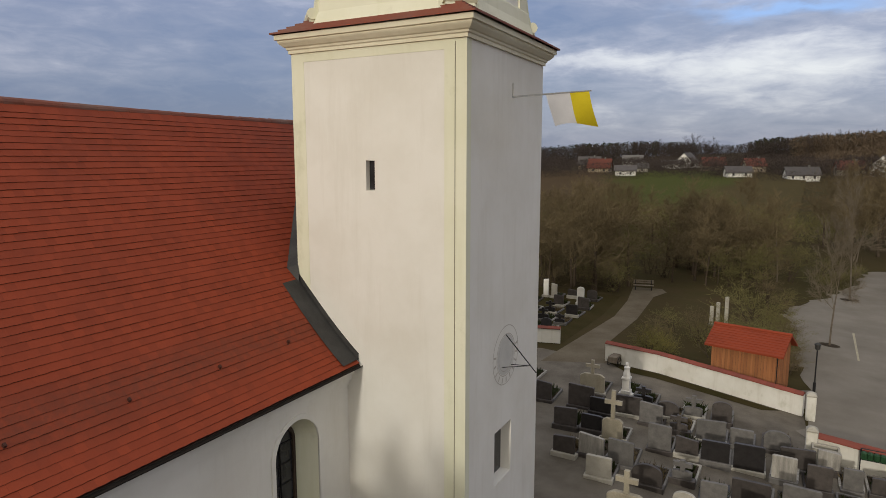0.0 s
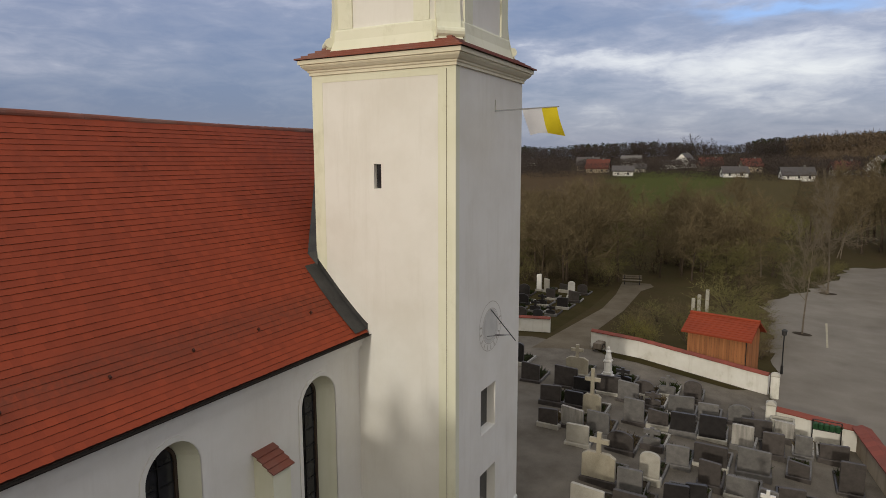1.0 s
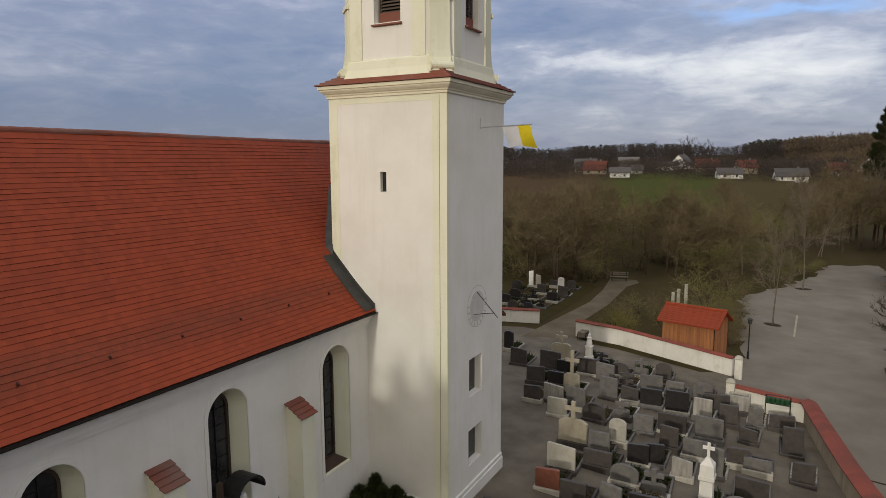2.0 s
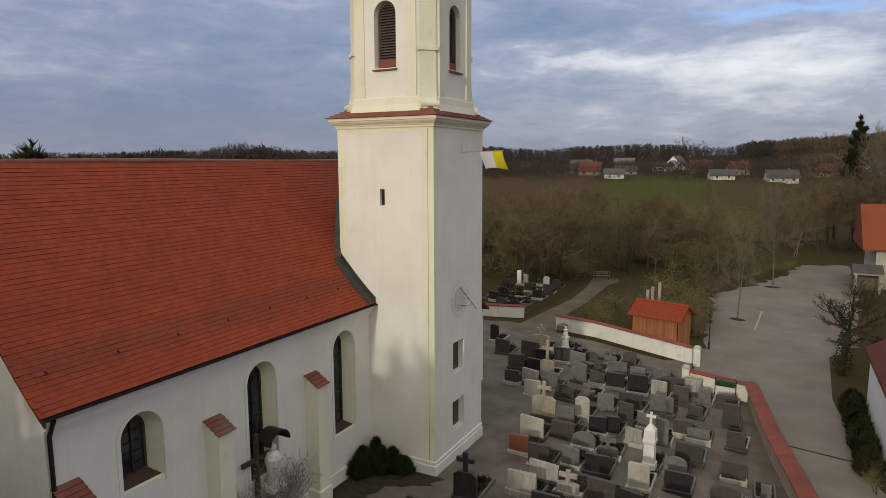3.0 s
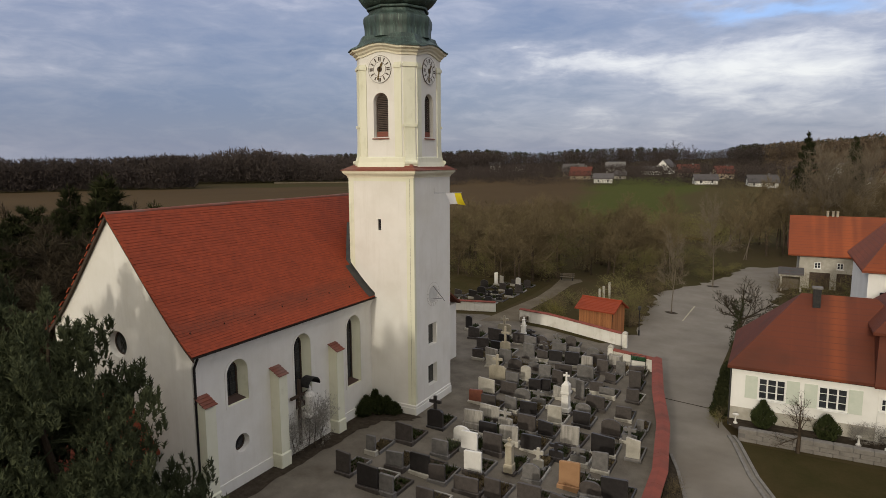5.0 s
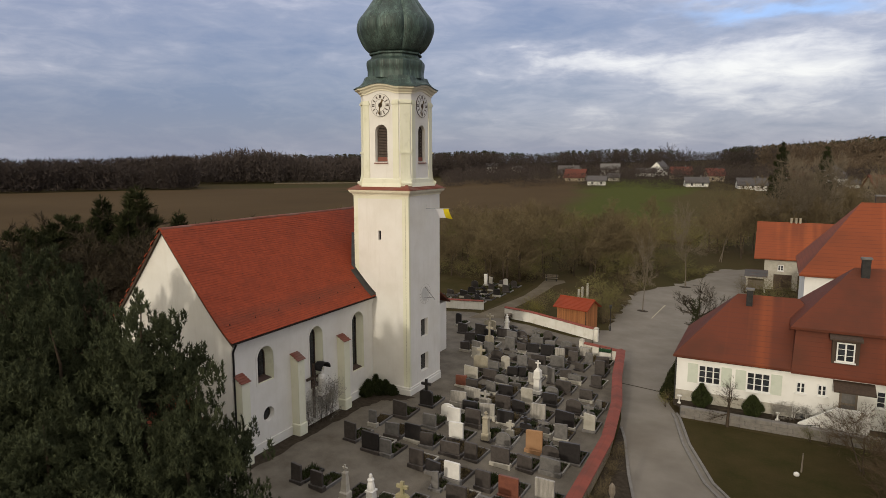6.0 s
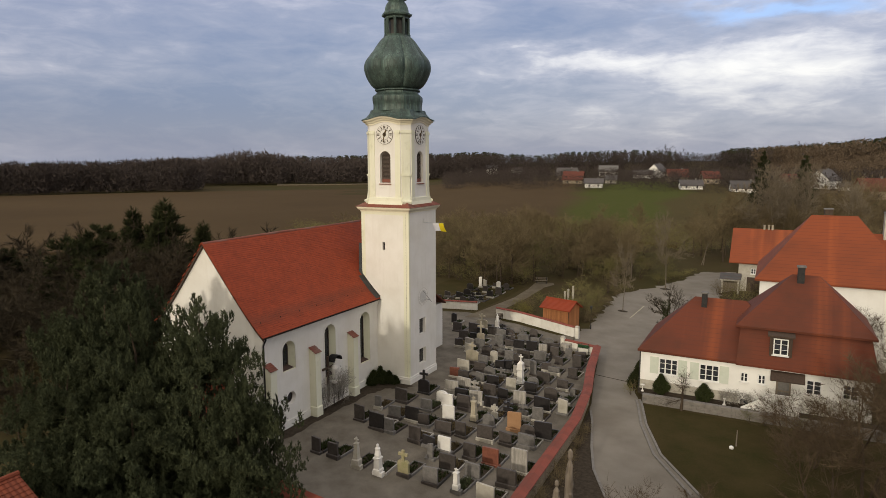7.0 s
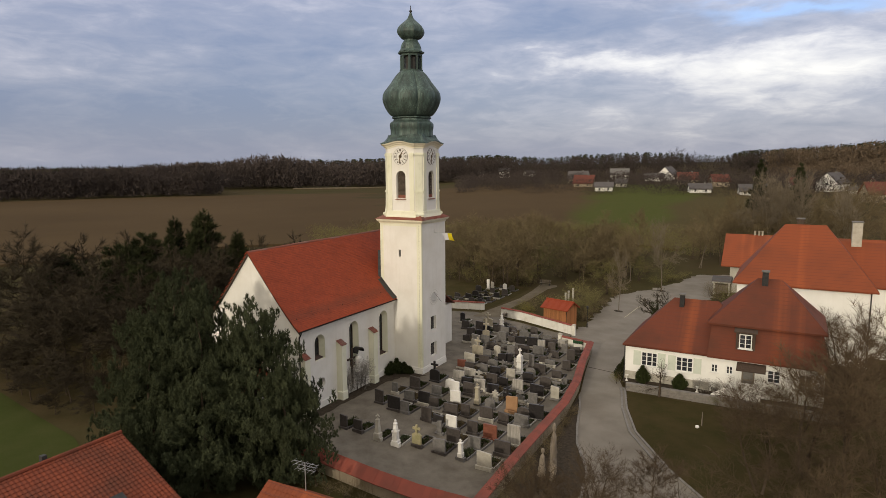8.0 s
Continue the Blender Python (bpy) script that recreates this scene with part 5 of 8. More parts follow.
# bird bath before the white house
bath = thing("bird_bath", "small white pedestal bird bath in the bed", "bird bath", (13.62, 18.45, lie(13.62, 18.45) + 0.45))
g = Geo()
g.lathe([(0.02, -0.1), (0.12, -0.1), (0.12, 0.05), (0.05, 0.12), (0.045, 0.38), (0.07, 0.45)], 0, 0, 12)
part("pedestal", g, "stone_white", bath)
g = Geo()
g.lathe([(0.06, 0.44), (0.16, 0.50), (0.18, 0.56), (0.15, 0.56), (0.04, 0.50)], 0, 0, 14)
part("bowl", g, "stone_white", bath)

ped = thing("garden_pedestal", "small white stone pedestal in the bed before the house", "pedestal", (19.75, 18.2, lie(19.75, 18.2) + 0.45))
g = Geo()
g.lathe([(0.14, -0.1), (0.14, 0.06), (0.06, 0.12), (0.05, 0.42), (0.12, 0.48), (0.13, 0.54), (0.02, 0.56)], 0, 0, 12)
part("column", g, "stone_white", ped)

orn = thing("garden_ornament", "small white garden stone beside a thin stake on the lawn", "ornament", (20.7, 11.0, lie(20.7, 11.0) + 0.07))
g = Geo()
g.lathe([(0.10, -0.02), (0.15, 0.06), (0.14, 0.16), (0.05, 0.22)], 0, 0, 10)
part("stone", g, "stone_white", orn)
g = Geo()
g.tube((0.25, 0.6, -0.05), (0.28, 0.6, 1.1), 0.05, 0.03, 6)
part("stake", g, "oldwood", orn)

# three white steles on the grass beyond the hut
for x, y, top in ((-1.55, 47.0, 1.15), (-1.15, 47.1, 1.45), (-0.60, 47.4, 1.85)):
    st = thing("stele", "tall plain white stone stele", "stele", (x, y, lie(x, y)), group="white steles beyond the hut")
    g = Geo()
    g.soft_box(-0.13, -0.10, -0.1, 0.13, 0.10, top - lie(x, y), 0.03)
    part("slab", g, "stone_light", st)
    g = Geo()
    g.soft_box(-0.2, -0.17, -0.1, 0.2, 0.17, 0.15, 0.02)
    part("base", g, "stone_grey", st)

# lamp by the yard
lamp = thing("street_lamp", "slim dark street lamp with round head", "street lamp", (4.62, 36.6, lie(4.62, 36.6)))
lamp.scale = (0.8, 0.8, 0.86)
g = Geo()
g.lathe([(0.09, 0), (0.09, 0.6), (0.045, 0.65), (0.04, 2.75)], 0, 0, 8)
part("pole", g, "iron", lamp)
g = Geo()
g.lathe([(0.05, 2.7), (0.16, 2.78), (0.17, 3.02), (0.22, 3.06), (0.20, 3.10), (0.03, 3.2)], 0, 0, 10)
part("head", g, "lead", lamp)

# park bench by the path
bench = thing("park_bench", "weathered wooden park bench by the path", "bench", (-8.3, 57.3, lie(-8.3, 57.3)), 12)
for k in range(3):
    g = Geo()
    g.soft_box(-0.9, -0.25 + k * 0.17, 0.42, 0.9, -0.12 + k * 0.17, 0.46, 0.01)
    part("seat_slat", g, "oldwood", bench)
for k in range(2):
    g = Geo()
    g.soft_box(-0.9, 0.28, 0.58 + k * 0.18, 0.9, 0.32, 0.71 + k * 0.18, 0.01)
    part("back_slat", g, "oldwood", bench)
for x in (-0.7, 0.7):
    g = Geo()
    g.box(x - 0.04, -0.22, 0, x + 0.04, -0.14, 0.42)
    g.box(x - 0.04, 0.24, 0, x + 0.04, 0.30, 0.9)
    part("leg", g, "iron", bench)

# weathered carved trunks outside the wall
def carved_trunk(x, y, h, r):
    t = thing("carved_trunk", "grey weathered carved tree trunk standing in the planting strip", "trunk", (x, y, lie(x, y)), random.Random(x).uniform(0, 90), group="weathered trunks")
    rn = random.Random(x * 7)
    g = Geo()
    rings = []
    for j in range(9):
        q = j / 8
        rr = r * (1.0 - 0.35 * q) * rn.uniform(0.85, 1.12) * (0.3 if j == 8 else 1)
        rings.append([((rr * rn.uniform(0.8, 1.15)) * math.cos(k * math.tau / 9) + 0.1 * q, (rr * rn.uniform(0.8, 1.15)) * math.sin(k * math.tau / 9), -0.1 + h * q) for k in range(9)])
    g.rings(rings, True, True)
    part("trunk", g, "oldwood", t)
    g = Geo()
    g.lathe([(r * 0.25, h * 0.95), (r * 0.5, h * 1.02), (r * 0.45, h * 1.12), (r * 0.1, h * 1.17)], 0.1, 0, 8)
    part("carved_head", g, "oldwood", t)


carved_trunk(13.2, -0.9, 2.9, 0.30)
carved_trunk(12.75, -1.9, 1.7, 0.26)
carved_trunk(13.6, -2.1, 1.3, 0.22)

# ---- houses ----
def hip_roof(g, x0, x1, y0, y1, z, top, inset, over=0.4):
    """A hipped roof on a rectangle; the ridge runs along x, drawn in from both ends by inset."""
    a, b, c, d = x0 - over, x1 + over, y0 - over, y1 + over
    ym = (y0 + y1) / 2
    k = [(a, c, z), (b, c, z), (b, d, z), (a, d, z), (x0 + inset, ym, top), (x1 - inset, ym, top)]
    low = [(p[0], p[1], p[2] - 0.16) for p in k[:4]]
    g.add(k + low, [(0, 1, 5, 4), (1, 2, 5), (2, 3, 4, 5), (3, 0, 4), (6, 9, 8, 7), (0, 6, 7, 1), (1, 7, 8, 2), (2, 8, 9, 3), (3, 9, 6, 0)])


def casement(parent, put, u, z, w, h, cols=3, rows=3, shutters=True, name="window", cut=False):
    """White casement with bars; put(u, z, d) gives the place d before the wall."""
    g = Geo()
    bx = lambda gg, u0, u1, z0, z1, d0, d1: gg.add([put(a, b, c) for a in (u0, u1) for b in (z0, z1) for c in (d0, d1)], BOXF)
    for a, b, c, d in ((u - w / 2, u - w / 2 + 0.08, z, z + h), (u + w / 2 - 0.08, u + w / 2, z, z + h), (u - w / 2 + 0.08, u + w / 2 - 0.08, z, z + 0.08), (u - w / 2 + 0.08, u + w / 2 - 0.08, z + h - 0.08, z + h)):
        bx(g, a, b, c, d, -0.05, 0.04)
    win = part(name, g, "frame", parent, "white casement window with small panes")
    g = Geo()
    bx(g, u - w / 2 + 0.05, u + w / 2 - 0.05, z + 0.05, z + h - 0.05, *((-0.14, -0.12) if cut else (0.004, 0.012)))
    part("pane", g, "glass_house", win)
    g = Geo()
    for k in range(1, cols):
        x = u - w / 2 + w * k / cols
        bx(g, x - 0.045, x + 0.045, z + 0.08, z + h - 0.08, -0.11 if cut else 0.013, -0.06 if cut else 0.03)
    for k in range(1, rows):
        q = z + h * k / rows
        bx(g, u - w / 2 + 0.08, u + w / 2 - 0.08, q - 0.016, q + 0.016, -0.105 if cut else 0.014, -0.065 if cut else 0.025)
    part("glazing_bar", g, "frame", win)
    g = Geo()
    bx(g, u - w / 2 - 0.08, u + w / 2 + 0.08, z - 0.07, z - 0.003, -0.045, 0.12)
    part("window_sill", g, "frame", win)
    if shutters:
        for sg in (-1, 1):
            g = Geo()
            c = u + sg * (w / 2 + 0.36)
            bx(g, c - 0.33, c + 0.33, z - 0.02, z + h + 0.02, 0.0, 0.045)
            for k in range(2):
                bx(g, c - 0.28, c + 0.28, z + 0.12 + k * h * 0.48, z + 0.04 + (k + 0.9) * h * 0.48, 0.045, 0.055)
            part("shutter", g, "shutter", win, "pale sage green shutter")
    return win


def chimney(parent, x, y, z0, z1, w=0.55, mat="darkwood", cap=True):
    g = Geo()
    g.box(x - w / 2, y - w / 2, z0, x + w / 2, y + w / 2, z1)
    c = part("chimney", g, mat, parent)
    if cap:
        g = Geo()
        g.soft_box(x - w / 2 - 0.08, y - w / 2 - 0.08, z1, x + w / 2 + 0.08, y + w / 2 + 0.08, z1 + 0.12, 0.03)
        part("chimney_cap", g, "stone_grey" if mat != "housewall" else "tile_far", c)


rectory = thing("rectory", "white house with hipped red roof, mansard part and green shutters", "house", (0, 0, 0))
FY = 19.25
g = Geo()
g.box(13.25, FY + 0.25, -1.2, 20.6, 27.6, 2.75)
skin(g, lambda u, z, d: (u, FY + d, z), 13.25, 20.6, -1.2, 2.75, [(15.42, 0.725, 0.95, 2.28, "flat"), (18.48, 0.725, 0.92, 2.26, "flat")], 0.2, 1.0, 0.25, 2)
g.face((13.25, FY, -1.2), (13.25, FY + 0.25, -1.2), (13.25, FY + 0.25, 2.75), (13.25, FY, 2.75))
part("wall", g, "housewall", rectory)
g = Geo()
g.box(20.6, FY - 0.06, -1.2, 29.3, 27.4, 2.75)
part("wall", g, "housewall", rectory)
g = Geo()
hip_roof(g, 13.45, 24.0, FY + 0.25, 27.5, 2.84, 6.75, 3.3, 0.45)
part("roof", g, "tile_house", rectory, "hipped roof of red tiles")
g = Geo()  # mansard part: steep skirt, then a hipped top
lo = [(20.35, FY - 0.35, 2.78), (29.6, FY - 0.35, 2.78), (29.6, 27.75, 2.78), (20.35, 27.75, 2.78)]
mid = [(20.5, FY + 0.75, 5.45), (29.0, FY + 0.75, 5.45), (29.0, 26.7, 5.45), (20.5, 26.7, 5.45)]
g.rings([[(x, y, z - 0.15) for x, y, z in lo], lo, mid], True, False)
part("roof", g, "tile_house", rectory, "steep lower mansard slope of red tiles")
g = Geo()
hip_roof(g, 20.5, 29.0, FY + 0.75, 26.7, 5.56, 9.25, 3.3, 0.34)
part("roof", g, "tile_house", rectory, "hipped upper roof of red tiles")
g = Geo()
g.box(13.23, FY - 0.025, -1.2, 20.58, FY, 0.28)
part("plinth", g, "stone_light", rectory, "dull beige plinth")
front = lambda u, z, d: (u, FY - d, z)
casement(rectory, front, 15.42, 0.95, 1.45, 1.33, 3, 3, cut=True)
casement(rectory, front, 18.48, 0.92, 1.45, 1.34, 3, 3, cut=True)
front2 = lambda u, z, d: (u, FY - 0.06 - d, z)
for u in (20.98, 22.18):
    casement(rectory, front2, u, 1.3, 0.55, 0.75, 2, 2, False)
for u in (25.6, 27.9):
    casement(rectory, front2, u, 1.05, 1.0, 1.1, 2, 3, False)
g = Geo()
g.box(20.8, FY - 0.08, -0.45, 21.35, FY - 0.06, -0.1)
part("basement_window", g, "glass_house", rectory)
# door canopy
g = Geo()
g.prism([(FY - 0.07, 2.40), (FY - 1.15, 2.02), (FY - 1.15, 2.12), (FY - 0.07, 2.52)], "x", 22.75, 25.0)
part("door_canopy", g, "darkwood", rectory, "dark boarded canopy over the door")
g = Geo()
g.box(23.15, FY - 0.12, 0.22, 24.15, FY - 0.06, 2.05)
door = part("house_door", g, "oldwood", rectory, "grey weathered wooden door")
for z0, z1 in ((0.36, 0.95), (1.08, 1.92)):
    g = Geo()
    g.box(23.28, FY - 0.135, z0, 24.02, FY - 0.12, z1)
    part("door_panel", g, "stone_grey", door)
# flight of steps along the wall up to the door, behind a rendered parapet
g = Geo()
g.box(22.9, FY - 1.25, -1.2, 24.7, FY - 0.065, 0.22)
steps_top = part("door_landing", g, "stone_light", rectory, "pale rendered landing before the door")
for k in range(5):
    g = Geo()
    g.soft_box(22.9 - 0.36 * (k + 1), FY - 1.25, -1.2, 22.9 - 0.36 * k - 0.004, FY - 0.065, 0.22 - 0.17 * (k + 1), 0.015)
    part("step", g, "stone_grey", steps_top)
g = Geo()
g.prism([(20.9, -1.2), (24.75, -1.2), (24.75, 1.08), (22.95, 1.08), (20.9, -0.28)], "y", FY - 1.42, FY - 1.255)
part("parapet", g, "housewall", steps_top, "white sloping parapet wall")
g = Geo()
for z_ in (-0.35, 0.0):
    g.tube((20.85, FY - 1.75, z_ - 0.35), (22.1, FY - 1.75, z_ - 0.05), 0.02, n=5)
for k in range(6):
    x_ = 20.85 + 0.25 * k
    g.tube((x_, FY - 1.75, -0.95), (x_, FY - 1.75, -0.35 + 0.06 * k), 0.015, n=5)
part("railing", g, "iron", steps_top, "thin dark metal railing")
# dormer
g = Geo()
g.box(22.55, FY - 0.02, 3.55, 24.05, FY + 1.4, 5.15)
dormer = part("dormer", g, "darkwood", rectory, "small dormer with white window")
g = Geo()
g.prism([(FY - 0.22, 5.1), (FY + 1.6, 5.5), (FY + 1.6, 5.6), (FY - 0.22, 5.2)], "x", 22.4, 24.2)
part("dormer_roof", g, "darkwood", dormer)
casement(dormer, lambda u, z, d: (u, FY - 0.03 - d, z), 23.3, 3.72, 1.0, 1.25, 2, 3, False)
chimney(rectory, 17.55, 22.9, 5.4, 7.2, 0.42, "iron")
chimney(rectory, 24.4, 23.0, 8.2, 9.9, 0.5, "iron")
g = Geo()
g.tube((13.2, FY - 0.12, 2.7), (20.5, FY - 0.12, 2.7), 0.07, n=8)
part("gutter", g, "gutter", rectory)
g = Geo()
g.tube((13.2, FY - 0.06, 2.6), (13.2, FY - 0.06, -0.9), 0.05, n=6)
part("downpipe", g, "lead", rectory)

manor = thing("parish_house", "large white house with high hipped red roof", "house", (0, 0, 0))
g = Geo()
g.box(21.4, 34.6, -1.2, 33.6, 45.4, 6.75)
part("wall", g, "housewall", manor)
g = Geo()
hip_roof(g, 21.4, 33.6, 34.6, 45.4, 6.85, 12.75, 4.15, 0.45)
part("roof", g, "tile_far", manor, "high hipped roof of red tiles")
for u in (22.6, 24.4):
    for z in (0.5, 3.9):
        casement(manor, lambda u, z, d: (u, 34.6 - d, z), u, z, 1.0, 1.4, 2, 3, False)
chimney(manor, 27.0, 40.5, 12.0, 13.3, 0.7)
g = Geo()
g.tube((33.45, 34.5, 6.7), (33.45, 34.5, -1.0), 0.06, n=6)
part("downpipe", g, "lead", manor)

wing = thing("parish_wing", "long wing with red saddle roof and tall white chimney", "house", (0, 0, 0))
g = Geo()
g.box(33.6, 39.0, -1.2, 55.0, 48.0, 6.6)
part("wall", g, "housewall", wing)
g = Geo()
g.prism([(38.6, 6.6), (43.5, 10.75), (48.4, 6.6), (48.4, 6.45), (38.6, 6.45)], "x", 31.0, 55.4)
part("roof", g, "tile_far", wing, "red tiled saddle roof")
chimney(wing, 32.5, 43.4, 9.4, 12.9, 0.95, "stone_light")
for u in (36, 39, 42, 45):
    casement(wing, lambda u, z, d: (u, 39.0 - d, z), u, 3.6, 1.0, 1.4, 2, 3, False)

barn = thing("farm_building", "white farm building with garage doors and red saddle roof", "house", (0, 0, 0))
g = Geo()
g.box(18.0, 69.5, -1.4, 42.0, 79.5, 3.6)
part("wall", g, "stone_light", barn)
g = Geo()
g.prism([(68.9, 3.3), (74.8, 7.8), (80.4, 3.4), (80.4, 3.2), (68.9, 3.15)], "x", 16.7, 42.6)
part("roof", g, "tile_far", barn, "long red tiled saddle roof")
for u in (21.0, 21.6, 22.1):
    g = Geo()
    g.lathe([(0.16, 7.5), (0.15, 8.3), (0.19, 8.34), (0.17, 8.42)], u, 74.8, 8)
    part("chimney_pot", g, "stone_tan", barn)
for u in (20.3, 23.2, 26.0):
    g = Geo()
    g.box(u - 1.1, 69.42, -1.0, u + 1.1, 69.5, 1.1)
    part("garage_door", g, "darkwood", barn)
for u in (20.0, 22.4, 25.2):
    casement(barn, lambda u, z, d: (u, 69.5 - d, z), u, 1.6, 0.7, 0.8, 2, 2, False)
g = Geo()
g.box(15.9, 68.6, -1.2, 18.3, 69.8, 1.1)
outhouse = part("outhouse", g, "oldwood", barn, "open carport of dark wood")
for px_ in (15.95, 18.1):
    g = Geo()
    g.box(px_, 66.45, -1.2, px_ + 0.22, 66.7, 1.1)
    part("post", g, "stone_light", outhouse)
g = Geo()
g.box(15.8, 66.4, 0.85, 18.45, 66.62, 1.12)
part("beam", g, "stone_light", outhouse)
porchb = Geo()
porchb.prism([(66.2, 1.1), (68.0, 1.8), (69.9, 1.2), (69.9, 1.1)], "x", 15.7, 18.5)
part("outhouse_roof", porchb, "tile_grey", barn)

# roofs close under the camera's later way
near_house = thing("neighbour_house", "house roof of red interlocking tiles below the trees", "house", (0, 0, 0))
g = Geo()
g.box(-10.2, -32, -0.5, 1.0, -19.9, 1.95)
g.prism([(-10.2, 1.95), (1.0, 1.95), (-4.6, 5.05)], "y", -32, -19.9)
part("wall", g, "housewall", near_house)


def tiled_slope(parent, corner, along, upslope, n_along, n_up, mat, name="roof_tile"):
    """Interlocking tiles laid course by course on a slope; one joined part."""
    g = Geo()
    corner, along, upslope = Vector(corner), Vector(along), Vector(upslope)
    nrm = along.cross(upslope).normalized()
    rn = random.Random(8)
    for j in range(n_up):
        for i in range(n_along):
            o = corner + along * (i / n_along) + upslope * (j / n_up)
            a, u = along / n_along, upslope / n_up * 1.12
            lift0, lift1 = nrm * (0.034 + rn.uniform(0, 0.006)), nrm * 0.012
            g.add([o + lift0, o + a * 0.5 + lift0 + nrm * 0.03, o + a * 0.98 + lift0, o + a * 0.98 + u + lift1, o + a * 0.5 + u + lift1 + nrm * 0.02, o + u + lift1,
                   o, o + a * 0.98], [(0, 1, 4, 5), (1, 2, 3, 4), (6, 7, 2, 1, 0)])
    return tagged(part(name + "s", g, mat, parent, fix=False), "", "", "", "stuff")


g = Geo()
g.prism([(-10.9, 1.9), (-4.6, 5.42), (1.7, 1.9), (1.7, 1.75), (-4.6, 5.27), (-10.9, 1.75)], "y", -33, -19.4)
nroof = part("roof", g, "tile_old", near_house, "red tiled saddle roof")
tiled_slope(nroof, (1.7, -33, 1.9), (0, 13.6, 0), (-6.3, 0, 3.52), 62, 30, "tile_old")
g = Geo()
for k in range(34):
    y = -33 + k * 0.4
    g.tube((-4.6, y, 5.44), (-4.6, y + 0.43, 5.45), 0.13, 0.115, 8)
part("ridge_tiles", g, "tile_old", nroof)
g = Geo()
g.box(-1.55, -22.6, 3.75, -0.65, -21.6, 3.95)
sky_w = part("roof_window", g, "lead", near_house)
sky_w.matrix_basis = Matrix.Translation((-1.1, -22.1, 3.62)) @ Matrix.Rotation(radians(29.2), 4, "Y") @ Matrix.Translation((1.1, 22.1, -3.85))
chimney(near_house, -5.0, -23.2, 5.0, 5.65, 0.25, "lead", False)

garage = thing("garage", "small building with orange-red tiled roof below the churchyard wall", "garage", (0, 0, 0))
g = Geo()
g.box(4.2, -20.0, -0.9, 11.0, -14.6, 2.0)
part("wall", g, "housewall", garage)
g = Geo()
g.prism([(-20.5, 1.75), (-17.3, 3.85), (-14.1, 1.75), (-14.1, 1.62), (-17.3, 3.72), (-20.5, 1.62)], "x", 3.9, 11.4)
groof = part("roof", g, "tile_far", garage, "orange-red tiled saddle roof")
tiled_slope(groof, (3.9, -20.5, 1.75), (7.5, 0, 0), (0, 3.2, 2.1), 26, 11, "tile_far")
aerial = thing("tv_aerial", "thin metal television aerial on a pole", "aerial", (6.3, -17.25, 3.85))
g = Geo()
g.tube((0, 0, -0.2), (0, 0, 1.5), 0.025, n=5)
part("mast", g, "steel", aerial)
g = Geo()
for z, w in ((1.1, 0.5), (1.3, 0.6), (1.45, 0.7)):
    g.tube((-w, 0, z), (w, 0.1, z), 0.012, n=4)
    for k in range(5):
        x = -w + 2 * w * k / 4
        g.tube((x, -0.2, z), (x, 0.2, z), 0.008, n=4)
part("aerial_rods", g, "steel", aerial)


# village on the rise
def cottage(x, y, w, d, h, rise, turn_z, wall_mat="housewall", roof_mat="tile_far", label="small white village house with a pitched roof", plinth=0.0):
    c = thing("village_house", label, "house", (x, y, lie(x, y) + plinth), turn_z, group="village houses")
    g = Geo()
    g.box(-w / 2, -d / 2, -2 - plinth, w / 2, d / 2, h)
    g.prism([(-d / 2, h), (d / 2, h), (0, h + rise - 0.15)], "x", -w / 2, w / 2)
    part("wall", g, wall_mat, c)
    g = Geo()
    o = 0.6
    g.prism([(-d / 2 - o, h - o * rise / d * 2), (0, h + rise), (d / 2 + o, h - o * rise / d * 2), (d / 2 + o, h - 0.3 - o * rise / d * 2), (0, h + rise - 0.3), (-d / 2 - o, h - 0.3 - o * rise / d * 2)], "x", -w / 2 - o, w / 2 + o)
    part("roof", g, roof_mat, c)
    n = max(1, int(w / 4))
    for sy in (-1, 1):
        for k in range(n):
            u = -w / 2 + w * (k + 0.5) / n
            for zz in ([0.9] if h < 4.5 else [0.9, 3.5]):
                g = Geo()
                g.box(u - 0.4, sy * d / 2 - 0.04, zz + 0.1, u + 0.4, sy * d / 2 + 0.04, zz + 1.1)
                part("window", g, "glass_house", c)
    for sx in (-1, 1):
        g = Geo()
        g.box(sx * w / 2 - 0.04, -0.6, h - 1.4, sx * w / 2 + 0.04, 0.6, h - 0.2)
        part("window", g, "glass_house", c)
    g = Geo()
    g.box(w * 0.2, -0.4, h + rise - 1.0, w * 0.2 + 0.7, 0.4, h + rise + 0.7)
    part("chimney", g, "stone_grey", c)
    return c

